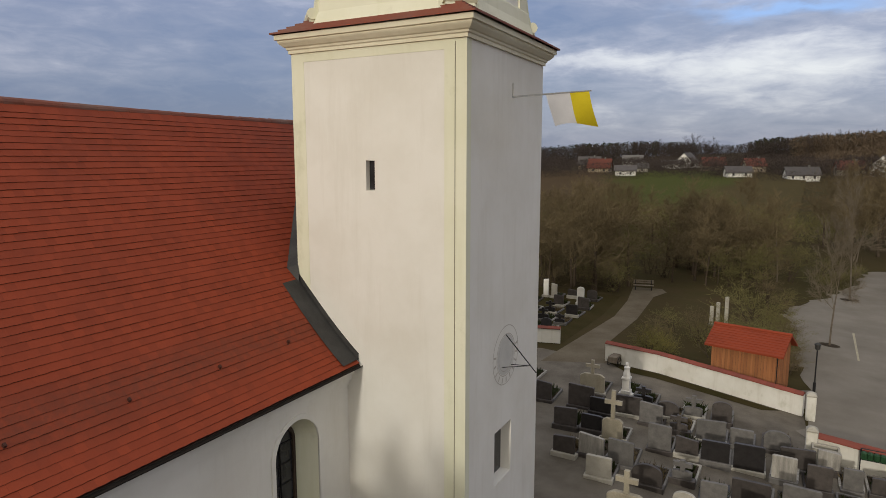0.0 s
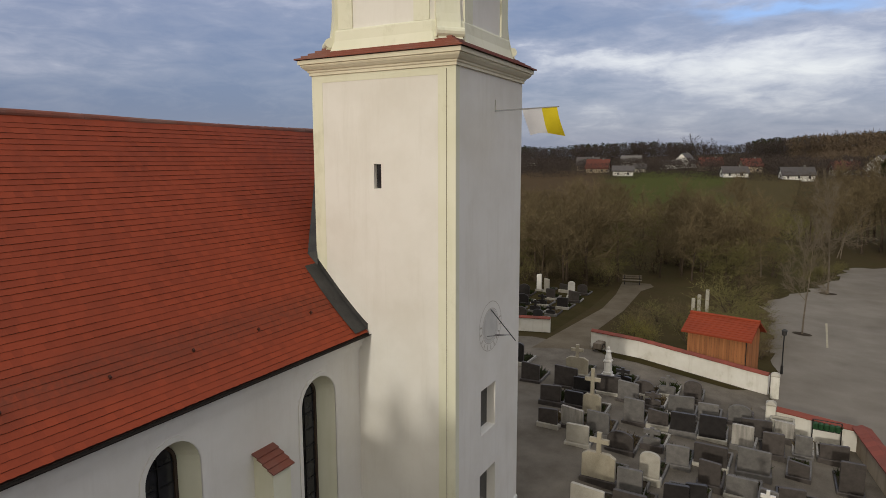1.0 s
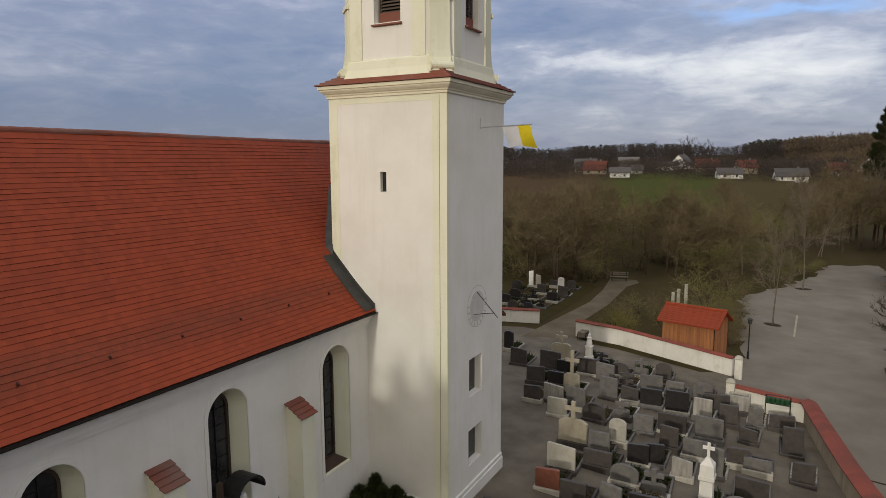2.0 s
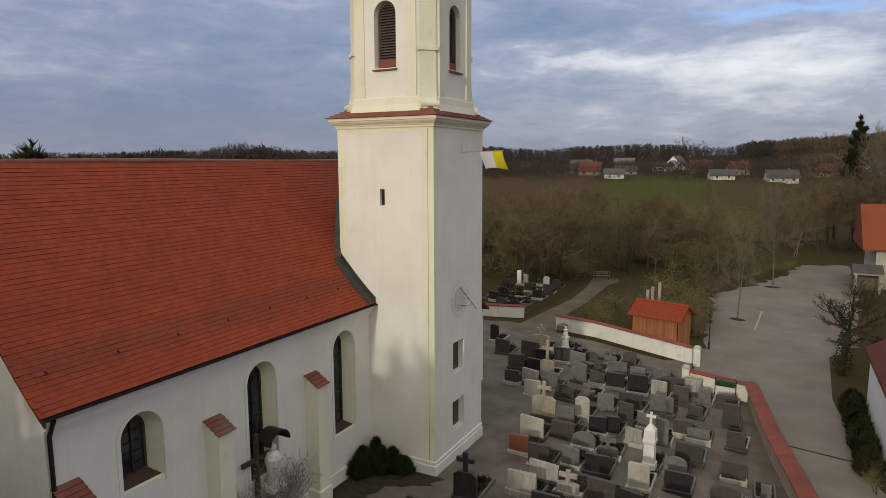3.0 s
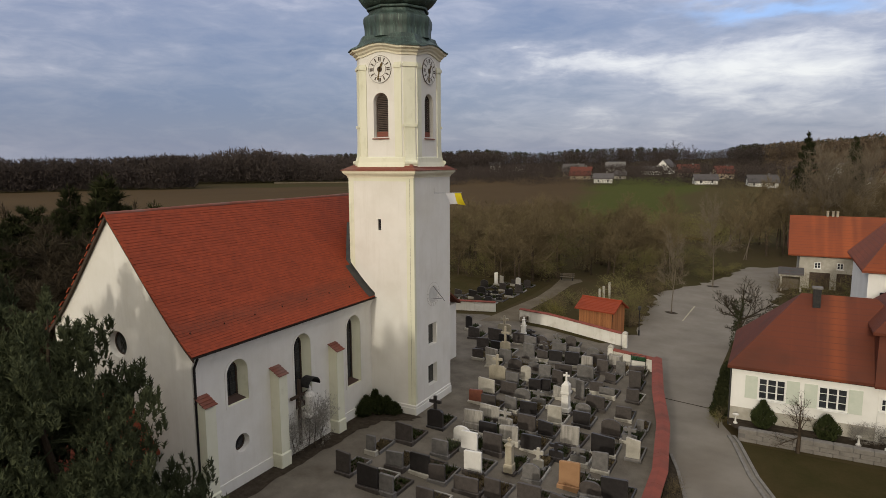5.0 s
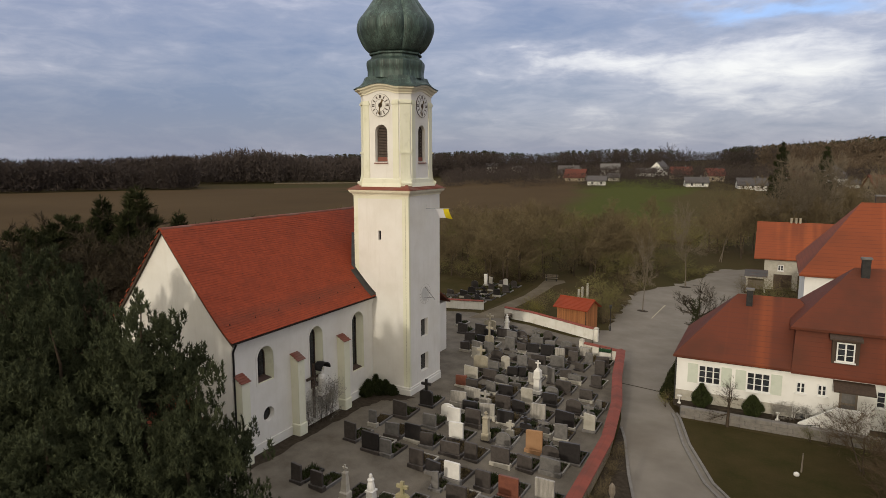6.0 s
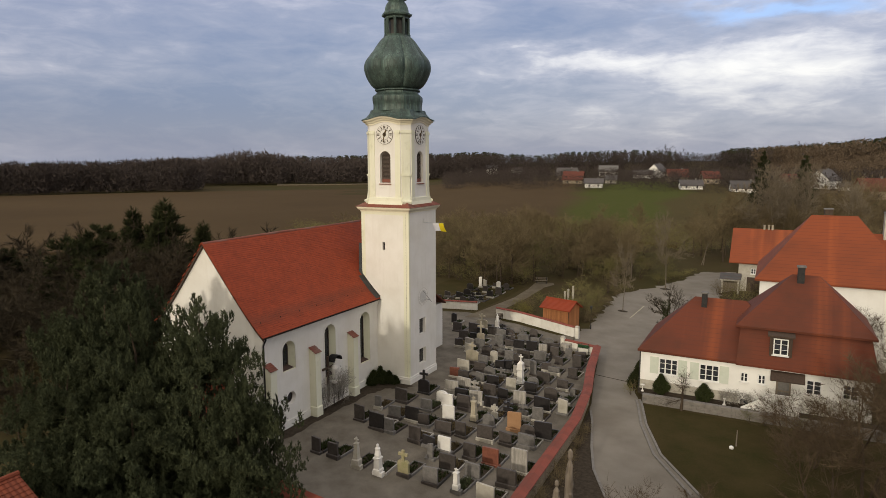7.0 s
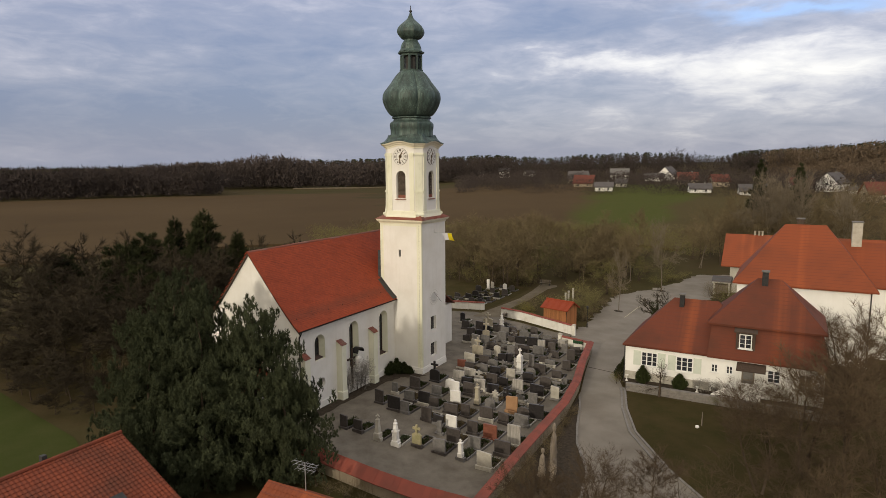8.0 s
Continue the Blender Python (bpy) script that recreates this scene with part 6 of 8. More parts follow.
# ---- trees and woods ----
def bare_tree(name, seed, h, spread, trunk_r, twigs=1500, stems=1, mat="bark", twig_mat="twig", lean=0.0, twig_w=0.011, bushy=False, kids=2, far=False):
    """Trunk and limbs as one mesh, crown of branches and twigs as another; returns the two meshes."""
    rn = random.Random(seed)
    tg, cg = Geo(), Geo()
    tips = []

    def grow(geo, p, d, length, r, level):
        segs = 3 if level < 2 else 2
        for s in range(segs):
            q = p + d * (length / segs)
            r2 = r * (0.78 if level else 0.84)
            if level == 3 or (far and level == 2):  # fine branches are slips
                w = (q - p).orthogonal().normalized() * r
                geo.add([p - w, p + w, q], [(0, 1, 2)])
            else:
                geo.tube(p, q, r, r2, 6 if level == 0 else (4 if level == 1 and not far else 3), False)
            p, r = q, r2
            bow = 0.04 if level == 0 and stems == 1 else 0.10
            d = (d + Vector((rn.gauss(0, bow), rn.gauss(0, bow), rn.uniform(-0.02, 0.12)))).normalized()
            if level < 3 and (s > 0 or level > 0 or bushy):
                for _ in range(kids):
                    side = Vector((rn.gauss(0, 1), rn.gauss(0, 1), rn.gauss(0.1, 0.5))).normalized()
                    e = (d * rn.uniform(0.35, 0.9) + side * spread).normalized()
                    grow(cg, p, e, length * rn.uniform(0.48, 0.72), max(0.006, r * 0.52), level + 1)
        if level >= 2:
            tips.append((p.copy(), d.copy(), length))
        if level < 3:
            grow(cg, p, d, length * 0.62, r * 0.85, level + 1)

    for s in range(stems):
        d0 = Vector((rn.gauss(lean, 0.04 if stems == 1 else 0.28), rn.gauss(0, 0.04 if stems == 1 else 0.28), 1)).normalized()
        off = Vector((rn.uniform(-0.4, 0.4), rn.uniform(-0.4, 0.4), -0.15)) if stems > 1 else Vector((0, 0, -0.2))
        grow(tg, off, d0, h * 0.52, trunk_r, 0)
    for _ in range(twigs):
        p, d, ln = rn.choice(tips)
        p = p - d * ln * rn.uniform(0, 0.9)
        e = (d + Vector((rn.gauss(0, 0.7), rn.gauss(0, 0.7), rn.gauss(0.15, 0.5)))).normalized()
        l2 = rn.uniform(0.25, 0.75) * h / 9
        w = e.orthogonal().normalized() * twig_w * h / 9
        w = Matrix.Rotation(rn.uniform(0, 6.28), 3, e) @ w
        mid = p + e * l2 * 0.5 + Vector((rn.gauss(0, 0.05), rn.gauss(0, 0.05), 0.03))
        if far:
            cg.add([p - w, p + w, p + e * l2 * 1.25], [(0, 1, 2)])
        else:
            cg.add([p - w, p + w, mid + w * 0.7, mid - w * 0.7, p + e * l2], [(0, 1, 2, 3), (3, 2, 4)])
    zs = max(v[2] for v in cg.v)
    k = h / zs
    for geo in (tg, cg):
        geo.v = [(x * k, y * k, z * k) for x, y, z in geo.v]
    a, b = tg.mesh(name + "_trunk", False), cg.mesh(name + "_crown", False)
    a.materials.append(M[mat])
    b.materials.append(M[twig_mat])
    return a, b


def plant(meshes, name, label, category, x, y, turn_z, size, group, z=None, width=1.0):
    t = thing(name, label, category, (x, y, lie(x, y) if z is None else z), turn_z, group)
    t.scale = (size * width, size * width, size)
    part("trunk", meshes[0], "bark", t)
    part("crown", meshes[1], "twig", t)
    return t


def pine(name, seed, h, r, tufts, mat="needle", base=0.12, droop=0.15, tuft=0.30, blades=9, taper=0.8, blade_w=0.022, clumps=0):
    """Conifer: trunk, whorls of limbs, and needle tufts along their outer parts."""
    rn = random.Random(seed)
    tg, cg = Geo(), Geo()
    bend = [Vector((rn.gauss(0, 0.12), rn.gauss(0, 0.12), h * k / 6)) for k in range(7)]
    bend[0] = Vector((0, 0, -0.2))
    for k in range(6):
        tg.tube(bend[k], bend[k + 1], 0.024 * h * (1 - k / 6.5), 0.024 * h * (1 - (k + 1) / 6.5), 7, False)
    limbs = []
    z = h * base
    while z < h * 0.97:
        q = z / h
        env = r * (1 - q) ** taper * min(1.0, 0.45 + 1.6 * q) * 1.35
        for _ in range(rn.randint(3, 5)):
            a = rn.uniform(0, math.tau)
            L = env * rn.uniform(0.65, 1.12)
            o = Vector((0, 0, z + rn.uniform(-0.15, 0.15)))
            end = o + Vector((math.cos(a) * L, math.sin(a) * L, L * rn.uniform(-droop, 0.35)))
            midp = o.lerp(end, 0.55) + Vector((0, 0, -L * 0.10))
            cg.tube(o, midp, 0.010 * h * (1.05 - q) * 0.5, 0.006 * h * (1.05 - q) * 0.5, 4, False)
            cg.tube(midp, end, 0.006 * h * (1.05 - q) * 0.5, 0.01, 3, False)
            limbs.append((o, midp, end, L))
        z += h * rn.uniform(0.022, 0.04)
    weights = [max(0.05, l[3]) ** 1.5 for l in limbs]

    def needles(c, up_d, along):
        s = tuft * rn.uniform(0.6, 1.25)
        for _ in range(blades):
            e = (up_d + Vector((rn.gauss(0, 0.55), rn.gauss(0, 0.55), rn.gauss(0, 0.45)))).normalized()
            w = e.orthogonal().normalized() * blade_w * rn.uniform(0.7, 1.5)
            w = Matrix.Rotation(rn.uniform(0, 6.28), 3, e) @ w
            o = c + up_d * (along * rn.random())  # needles stand off along the shoot
            cg.add([o - w, o + w, o + e * s * 1.1], [(0, 1, 2)])

    def on_limb(o, midp, end, t):
        return o.lerp(midp, t / 0.55) if t < 0.55 else midp.lerp(end, (t - 0.55) / 0.45)

    if clumps:  # upright clumps of shoots, pointed above, with gaps between them
        spots = [(l, rn.uniform(0.35, 1.04)) for l in rn.choices(limbs, weights, k=clumps)]
        spots += [(l, 1.0) for l in limbs] + [((bend[5], bend[5], bend[6], 0.5), 1.0)] * 2
        for (o, midp, end, L), t in spots:
            c = on_limb(o, midp, end, t) + Vector((rn.gauss(0, 0.13 * L), rn.gauss(0, 0.13 * L), rn.gauss(0, 0.12)))
            wide, tall = rn.uniform(0.20, 0.36), rn.uniform(0.55, 1.05)
            out_d = (end - o).normalized() * 0.22
            for _ in range(tufts):
                u, a = rn.random(), rn.uniform(0, math.tau)
                q = wide * (1 - u) ** 0.7 * math.sqrt(rn.uniform(0.25, 1.0))
                p = c + Vector((q * math.cos(a), q * math.sin(a), (u - 0.35) * tall)) + out_d * u * tall
                needles(p, Vector((math.cos(a) * 0.35 * (1 - u), math.sin(a) * 0.35 * (1 - u), 1)).normalized(), 0.22)
    else:
        for o, midp, end, L in rn.choices(limbs, weights, k=tufts):
            t = rn.uniform(0.25, 1.05) ** 0.75
            c = on_limb(o, midp, end, t) + Vector((rn.gauss(0, 0.12 * L), rn.gauss(0, 0.12 * L), rn.gauss(0.05, 0.05 * L + 0.08)))
            out_d = (end - o).normalized()
            needles(c, (out_d * 0.5 + Vector((rn.gauss(0, 0.3), rn.gauss(0, 0.3), 0.95))).normalized(), 0.0)
    a, b = tg.mesh(name + "_trunk", False), cg.mesh(name + "_crown", False)
    a.materials.append(M["bark"])
    b.materials.append(M[mat])
    return a, b


# tall dark pines between the gable and the neighbour's roof
PINES = [pine("pine", 11, 10.6, 3.9, 15, base=0.08, taper=0.6, tuft=0.17, blades=12, blade_w=0.026, clumps=780), pine("pine", 12, 10.6, 4.1, 15, base=0.08, taper=0.5, tuft=0.17, blades=12, blade_w=0.026, clumps=780)]
for k, (x, y, s, w) in enumerate(((-3.5, -11.0, 1.0, 0.98), (-9.6, -11.6, 1.12, 0.95), (-0.3, -11.7, 0.66, 1.1), (-6.4, -12.6, 0.95, 1.0), (-3.9, -14.6, 0.68, 1.15), (-7.8, -15.2, 0.74, 1.1))):
    plant(PINES[k % 2], "pine_tree", "tall dense dark green pine beside the church gable", "pine tree", x, y, 70 * k, s, "pines by the gable", None, w)

# mixed belt of trees on the field side of the church
SPRUCE = [pine("spruce", 21, 12.5, 2.9, 2600, "needle_dark", 0.06, 0.35, 0.6, 9, 0.9, blade_w=0.04), pine("spruce", 22, 12.0, 2.3, 3000, "needle_dark", 0.05, 0.3, 0.5, 9, 0.7, blade_w=0.04)]
DARK_PINE = pine("pine", 23, 12.5, 3.9, 2700, "needle_dark", 0.05, 0.2, 0.62, 9, 0.55, blade_w=0.055)
for k, (x, y, s) in enumerate(((-45, 12, 0.9), (-41.5, 6, 0.85), (-34, 3, 0.75), (-48, 3, 0.75))):
    plant(DARK_PINE, "pine_tree", "broad dark evergreen in the tree belt behind the church", "pine tree", x, y, 77 * k, s, "evergreens behind the church", None, 1.1)
SPREAD = [bare_tree("tree", 31, 11.0, 0.75, 0.20, 2900, twig_w=0.0155, far=True), bare_tree("tree", 32, 10.0, 0.9, 0.17, 2900, twig_w=0.0155, far=True), bare_tree("tree", 33, 12.0, 0.7, 0.22, 2900, twig_w=0.0155, far=True), bare_tree("tree", 34, 8.0, 1.0, 0.13, 2400, twig_mat="twig_olive", twig_w=0.0165, far=True)]
SKYLINE = [bare_tree("tree", 38, 11.0, 0.7, 0.17, 2600, twig_mat="twig_far", twig_w=0.014, far=True), bare_tree("tree", 39, 12.0, 0.6, 0.17, 2600, twig_mat="twig_far", twig_w=0.014, far=True)]
BELT = [bare_tree("tree", 35, 10.5, 0.85, 0.18, 4800, twig_w=0.028, far=True, twig_mat="twig_dark"), bare_tree("tree", 36, 9.5, 0.95, 0.16, 4800, twig_w=0.028, far=True, twig_mat="twig_dark"), bare_tree("tree", 37, 9.0, 0.9, 0.15, 4800, twig_w=0.028, far=True, twig_mat="twig_dark")]
SHRUBS = [bare_tree("shrub", 41, 4.2, 0.95, 0.05, 1300, 5, "bark", "twig_olive", bushy=True, twig_w=0.021, kids=1, far=True), bare_tree("shrub", 42, 3.4, 1.1, 0.045, 1300, 6, "bark", "twig", bushy=True, twig_w=0.021, kids=1, far=True)]
BIRCH = [bare_tree("birch", 51, 13.0, 0.6, 0.12, 4000, 1, "birch", "twig", far=True, twig_w=0.0105), bare_tree("birch", 52, 12.0, 0.6, 0.10, 4000, 2, "birch", "twig", far=True, twig_w=0.0105)]
TALL_BIRCH = [bare_tree("birch", 53, 20.0, 0.55, 0.26, 3600, 1, "birch", "twig_pale", far=True, twig_w=0.013), bare_tree("birch", 54, 19.0, 0.6, 0.24, 3600, 2, "birch", "twig_pale", far=True, twig_w=0.013)]
YARD_TREE = bare_tree("yard_tree", 58, 13.0, 0.5, 0.165, 3600, 1, "birch", "twig_pale", far=True, twig_w=0.012)
rn = random.Random(77)
for k, (x, y, s) in enumerate(((-42.0, 14.0, 1.06), (-40.6, 12.0, 0.92), (-36.0, 13.5, 1.15), (-34.8, 11.5, 1.0), (-32.6, 15.5, 0.95), (-44.5, 19.5, 1.0))):
    plant(SPRUCE[k % 2], "spruce_tree", "dark slender evergreen in the tree belt behind the church", "spruce tree", x, y, 50 * k, s, "evergreens behind the church", None, 0.95 + 0.15 * (k % 3))
for k, (x, y, s) in enumerate(((-48, 0, 1.0), (-44, -3, 0.85), (-38, 4, 0.9), (-33, 6, 0.85), (-28, 8, 0.8), (-39, 24, 0.9), (-34, 27, 0.8), (-52, 8, 0.95), (-24, 10, 0.7), (-30, 1, 0.7), (-36, -2, 0.75), (-25, 2, 0.7), (-42, 14, 0.9), (-46, 12, 0.95), (-35, 10, 0.85), (-31, 16, 0.8), (-27, 13, 0.75), (-50, 16, 0.9), (-22, 6, 0.65), (-40, 0, 0.85), (-33, 2, 0.75))):
    plant(BELT[k % 3], "bare_tree", "bare brown deciduous tree in the belt behind the church", "tree", x, y, 37 * k, s * 1.3, "bare trees behind the church", None, 1.15)
for k in range(30):
    x, y = rn.uniform(-52, -20), rn.uniform(-10, 30)
    if x + 0.35 * y < -17:
        plant(BELT[k % 3], "bare_tree", "bare brown deciduous tree in the belt behind the church", "tree", x, y, 37 * k, rn.uniform(0.75, 1.2), "bare trees behind the church", None, 1.2)
for k in range(36):
    x, y = rn.uniform(-48, -16), rn.uniform(-9, 22)
    if x + 0.4 * y < -17:
        plant(SHRUBS[k % 2], "bare_shrub", "leafless tangled shrub under the trees", "shrub", x, y, rn.uniform(0, 360), rn.uniform(0.7, 1.2), "shrubs behind the church", None, 1.3)

for k, (x, y, s) in enumerate(((-25.5, -10.0, 0.75), (-27.5, -9.2, 0.9), (-23.0, -9.0, 0.8), (-30.5, -8.2, 0.9), (-21.0, -10.8, 0.7), (-33.5, -10.0, 0.85), (-36.5, -9.4, 0.9), (-39.5, -9.8, 0.8), (-42.5, -9.0, 0.95), (-28.8, -11.4, 0.75), (-45.5, -9.4, 0.9), (-34.5, -7.6, 1.0), (-38.0, -7.0, 1.0), (-24.0, -12.2, 0.65), (-31.0, -11.0, 0.7))):
    plant(BELT[k % 3], "bare_shrub", "dark brown tangled shrub at the lawn edge", "shrub", x, y, 50 * k, 0.42 * s, "shrubs at the lawn edge", None, 1.5)

# thicket beyond the churchyard
placed = 0
while placed < 96:
    x, y = rn.uniform(-48, 3), rn.uniform(52, 104)
    if -13 < x < -3 and y < 66 or x > -4 and y < 68:
        continue
    k = rn.randrange(4)
    plant(SPREAD[k], "bare_tree", "bare brown and olive tree in the thicket beyond the graves", "tree", x, y, rn.uniform(0, 360), rn.uniform(0.52, 0.85), "thicket beyond the churchyard", None, 1.2)
    placed += 1
for k in range(26):
    x, y = rn.uniform(-27, -9.5), rn.uniform(54.5, 66)
    plant(SPREAD[k % 4], "bare_tree", "bare brown and olive tree in the thicket beyond the graves", "tree", x, y, 51 * k, rn.uniform(0.62, 0.95), "thicket beyond the churchyard", None, 1.1)
for k in range(14):
    x, y = rn.uniform(-9, 2), rn.uniform(61, 72)
    plant(SPREAD[k % 4], "bare_tree", "bare brown and olive tree in the thicket beyond the graves", "tree", x, y, 51 * k, rn.uniform(0.5, 0.75), "thicket beyond the churchyard", None, 1.1)
for k in range(16):
    x, y = rn.uniform(-0.5, 3.4), rn.uniform(38.6, 48)
    plant(SHRUBS[k % 2], "bare_shrub", "leafless brown shrub in the thicket", "shrub", x, y, 47 * k, rn.uniform(0.4, 0.72), "shrubs beyond the churchyard", None, 1.25)
for k in range(20):
    x, y = rn.uniform(-26, -9.8), rn.uniform(53.5, 60)
    plant(SHRUBS[k % 2], "bare_shrub", "leafless brown shrub in the thicket", "shrub", x, y, 47 * k, rn.uniform(0.5, 0.9), "shrubs beyond the churchyard", None, 1.35)
placed = 0
while placed < 128:
    x, y = rn.uniform(-46, 8), rn.uniform(40, 100)
    if (-24 < x < -5 and y < 57) or (x > 2.5 and y < 70) or (-12 < x < 0.8 and y < 63 and y > 45) or (-2.5 < x < 4.5 and y < 39.5):
        continue
    k = rn.randrange(2)
    plant(SHRUBS[k], "bare_shrub", "leafless brown shrub in the thicket", "shrub", x, y, rn.uniform(0, 360), rn.uniform(0.55, 1.1), "shrubs beyond the churchyard", None, 1.35)
    placed += 1
for x, y, s in ((8.4, 65.4, 1.0), (5.9, 47.4, 0.74)):
    plant(YARD_TREE, "birch_tree", "slender upright pale-barked bare tree in a planting pit", "birch tree", x, y, x * 31, s, "birches round the yard", None, 0.65)
for x, y, s in ((2.5, 70, 0.8), (11, 92, 0.9), (-2, 96, 0.9), (20, 100, 1.0), (26, 96, 1.0), (33, 98, 1.05), (40, 92, 1.0), (30, 110, 1.1), (44, 104, 1.1), (14, 130, 1.1), (22, 150, 1.2), (9, 118, 1.0), (33, 140, 1.2), (37, 108, 1.45), (39, 112, 1.5)):
    plant(BIRCH[int(abs(x)) % 2], "birch_tree", "slender pale-barked bare birch", "birch tree", x, y, x * 31, s, "birches round the yard")
for k, (x, y, s) in enumerate(((22.6, 101, 1.0), (24.2, 102, 1.05), (26.4, 102.5, 1.0), (20.6, 103, 0.92), (35.5, 101, 0.85))):
    plant(TALL_BIRCH[k % 2], "birch_tree", "tall pale-trunked bare birch behind the farm building", "birch tree", x, y, 80 * k, s, "tall birches behind the farm", None, 0.8)
FARM_SPRUCE = pine("spruce", 24, 21.5, 3.6, 3400, "needle_dark", 0.5, 0.3, 0.6, 9, 0.85, blade_w=0.05)
for k, (x, y, s) in enumerate(((19.6, 115, 1.0), (27.2, 117, 0.96))):
    plant(FARM_SPRUCE, "spruce_tree", "dark high-crowned spruce standing above the trees behind the farm", "spruce tree", x, y, 50 * k, s, "spruces behind the farm", None, 0.85)
for k in range(16):
    x = 9.5 + 1.5 * k
    plant(SPREAD[k % 3], "bare_tree", "bare tree behind the farm building", "tree", x, 104 + 5 * ((k * 7) % 3), 53 * k, (0.75 if x < 15 else 1.12) + 0.08 * (k % 3), "trees behind the farm", None, 0.95)
for x, y, s in ((14, 98, 0.9), (16.5, 101, 1.15), (19.5, 103, 1.1), (20, 108, 0.95), (37, 102, 1.0), (48, 98, 1.0), (26, 104, 0.9), (8, 104, 0.8), (55, 90, 1.0), (16, 112, 0.9)):
    plant(SPREAD[int(abs(x)) % 4], "bare_tree", "bare tree behind the farm building", "tree", x, y, x * 47, s, "trees behind the farm", None, 1.1)

for k in range(11):
    x, y = rn.uniform(-38, 1), rn.uniform(66, 100)
    plant(BIRCH[k % 2], "birch_tree", "slender pale-trunked bare tree in the thicket", "birch tree", x, y, 70 * k, rn.uniform(0.62, 0.85), "birches in the thicket")

# hedge tangle behind the hut and yellow bush by the wall
BLOOM = bare_tree("forsythia", 61, 2.0, 1.0, 0.03, 900, 6, "bark", "bloom", bushy=True, twig_w=0.035)
for x, y, s in ((-3.9, 36.3, 1.25), (-3.1, 36.9, 0.9)):
    plant(BLOOM, "forsythia_bush", "yellow-green flowering bush behind the churchyard wall", "bush", x, y, x * 20, s, "bushes by the wall", None, 0.95)
for k in range(14):
    plant(SHRUBS[k % 2], "bare_shrub", "leafless brown shrub round the hut", "shrub", rn.uniform(-5.0, 3.6), rn.uniform(38.8, 44.5), rn.uniform(0, 360), rn.uniform(0.4, 0.7), "shrubs round the hut", None, 1.35)

for k in range(34):
    t = rn.random()
    x, y = (rn.uniform(3.0, 3.9), 39 + 18 * t) if k % 2 else (3.2 + 8.8 * t + rn.uniform(-1.2, 0.2), 57 + 27 * t + rn.uniform(0, 1.0))
    plant(SHRUBS[k % 2], "bare_shrub", "low leafless scrub at the lane edge", "shrub", x, y, rn.uniform(0, 360), rn.uniform(0.2, 0.42), "scrub along the lane", None, 1.5)

for x, y, s in ((17.2, 61.5, 1.0), (19.4, 60.0, 1.1), (21.8, 62.0, 1.0), (24.5, 60.5, 1.1), (15.8, 64.8, 0.7), (18.6, 56.5, 0.9), (22.5, 57.5, 1.0)):
    plant(SHRUBS[int(x) % 2], "bare_shrub", "leafless brown shrub before the farm building", "shrub", x, y, x * 90, s, "shrubs before the farm", None, 1.3)
for k in range(13):
    x = -5.0 + 1.25 * k
    plant(SHRUBS[1], "bare_shrub", "leafless brown shrub below the churchyard wall", "shrub", x + rn.uniform(-0.4, 0.4), -10.35 - rn.uniform(0, 0.7), 55 * k, rn.uniform(0.26, 0.36), "shrubs below the wall", None, 1.7)

# pollarded ivy tree between yard and house
g = Geo()
rni = random.Random(9)
for _ in range(1100):
    z = rni.uniform(0.1, 3.6)
    a = rni.uniform(0, 6.28)
    r = 0.30 + 0.10 * math.sin(z * 2.1) + rni.gauss(0, 0.07)
    c = Vector((r * math.cos(a), r * math.sin(a), z))
    u = Vector((rni.gauss(0, 1), rni.gauss(0, 1), rni.gauss(0, 1))).normalized() * 0.05
    v = u.orthogonal().normalized() * 0.04
    g.face(c - u, c + v, c + u, c - v)
ivy_tree = thing("ivy_tree", "stubby pollarded tree wrapped in dark ivy", "tree", (12.75, 35.4, lie(12.75, 35.4)))
ivy_tree.scale = (1.15, 1.15, 1.3)
part("ivy", g, "needle_dark", ivy_tree, fix=False)
stub = bare_tree("pollard", 71, 5.2, 0.9, 0.26, 2600, 1, twig_mat="twig_dark", twig_w=0.02)
part("trunk", stub[0], "bark", ivy_tree)
part("crown", stub[1], "twig", ivy_tree)

# bare trees in the foreground garden
GARDEN = [bare_tree("garden_tree", 81, 8.5, 0.55, 0.11, 5200, 2, twig_mat="twig_garden", twig_w=0.0125, far=True), bare_tree("garden_tree", 82, 7.5, 0.6, 0.10, 5200, 3, twig_mat="twig_garden", twig_w=0.0125, far=True), bare_tree("garden_tree", 83, 10.0, 0.5, 0.13, 5200, 1, twig_mat="twig_garden", twig_w=0.0125, far=True)]
for k, (x, y, s, w) in enumerate(((25.3, 2.0, 0.85, 1.2), (28.0, 6.5, 1.08, 1.15), (30.5, 11.5, 1.1, 1.0), (26.5, -2.0, 0.8, 1.2), (31.5, 0.5, 1.0, 1.1), (34.0, 14.5, 1.2, 0.95), (33.5, -4.5, 0.85, 1.1), (25.5, 10.5, 0.6, 1.2), (20.0, -3.5, 0.48, 1.2), (17.2, -5.0, 0.55, 1.1), (18.5, -9.5, 0.85, 1.2), (15.5, -10.5, 0.6, 1.1), (36.0, 7.0, 1.0, 1.1), (23.0, -6.5, 0.75, 1.2), (28.5, -8.0, 0.85, 1.1), (27.5, 12.5, 0.8, 1.2), (38.0, 12.0, 1.1, 1.0), (30.0, 4.0, 1.12, 1.1), (24.0, 13.0, 0.5, 1.2))):
    plant(GARDEN[k % 3], "garden_tree", "bare fine-twigged garden tree on the lawn", "tree", x, y, 63 * k, s, "bare trees on the lawn", None, w)
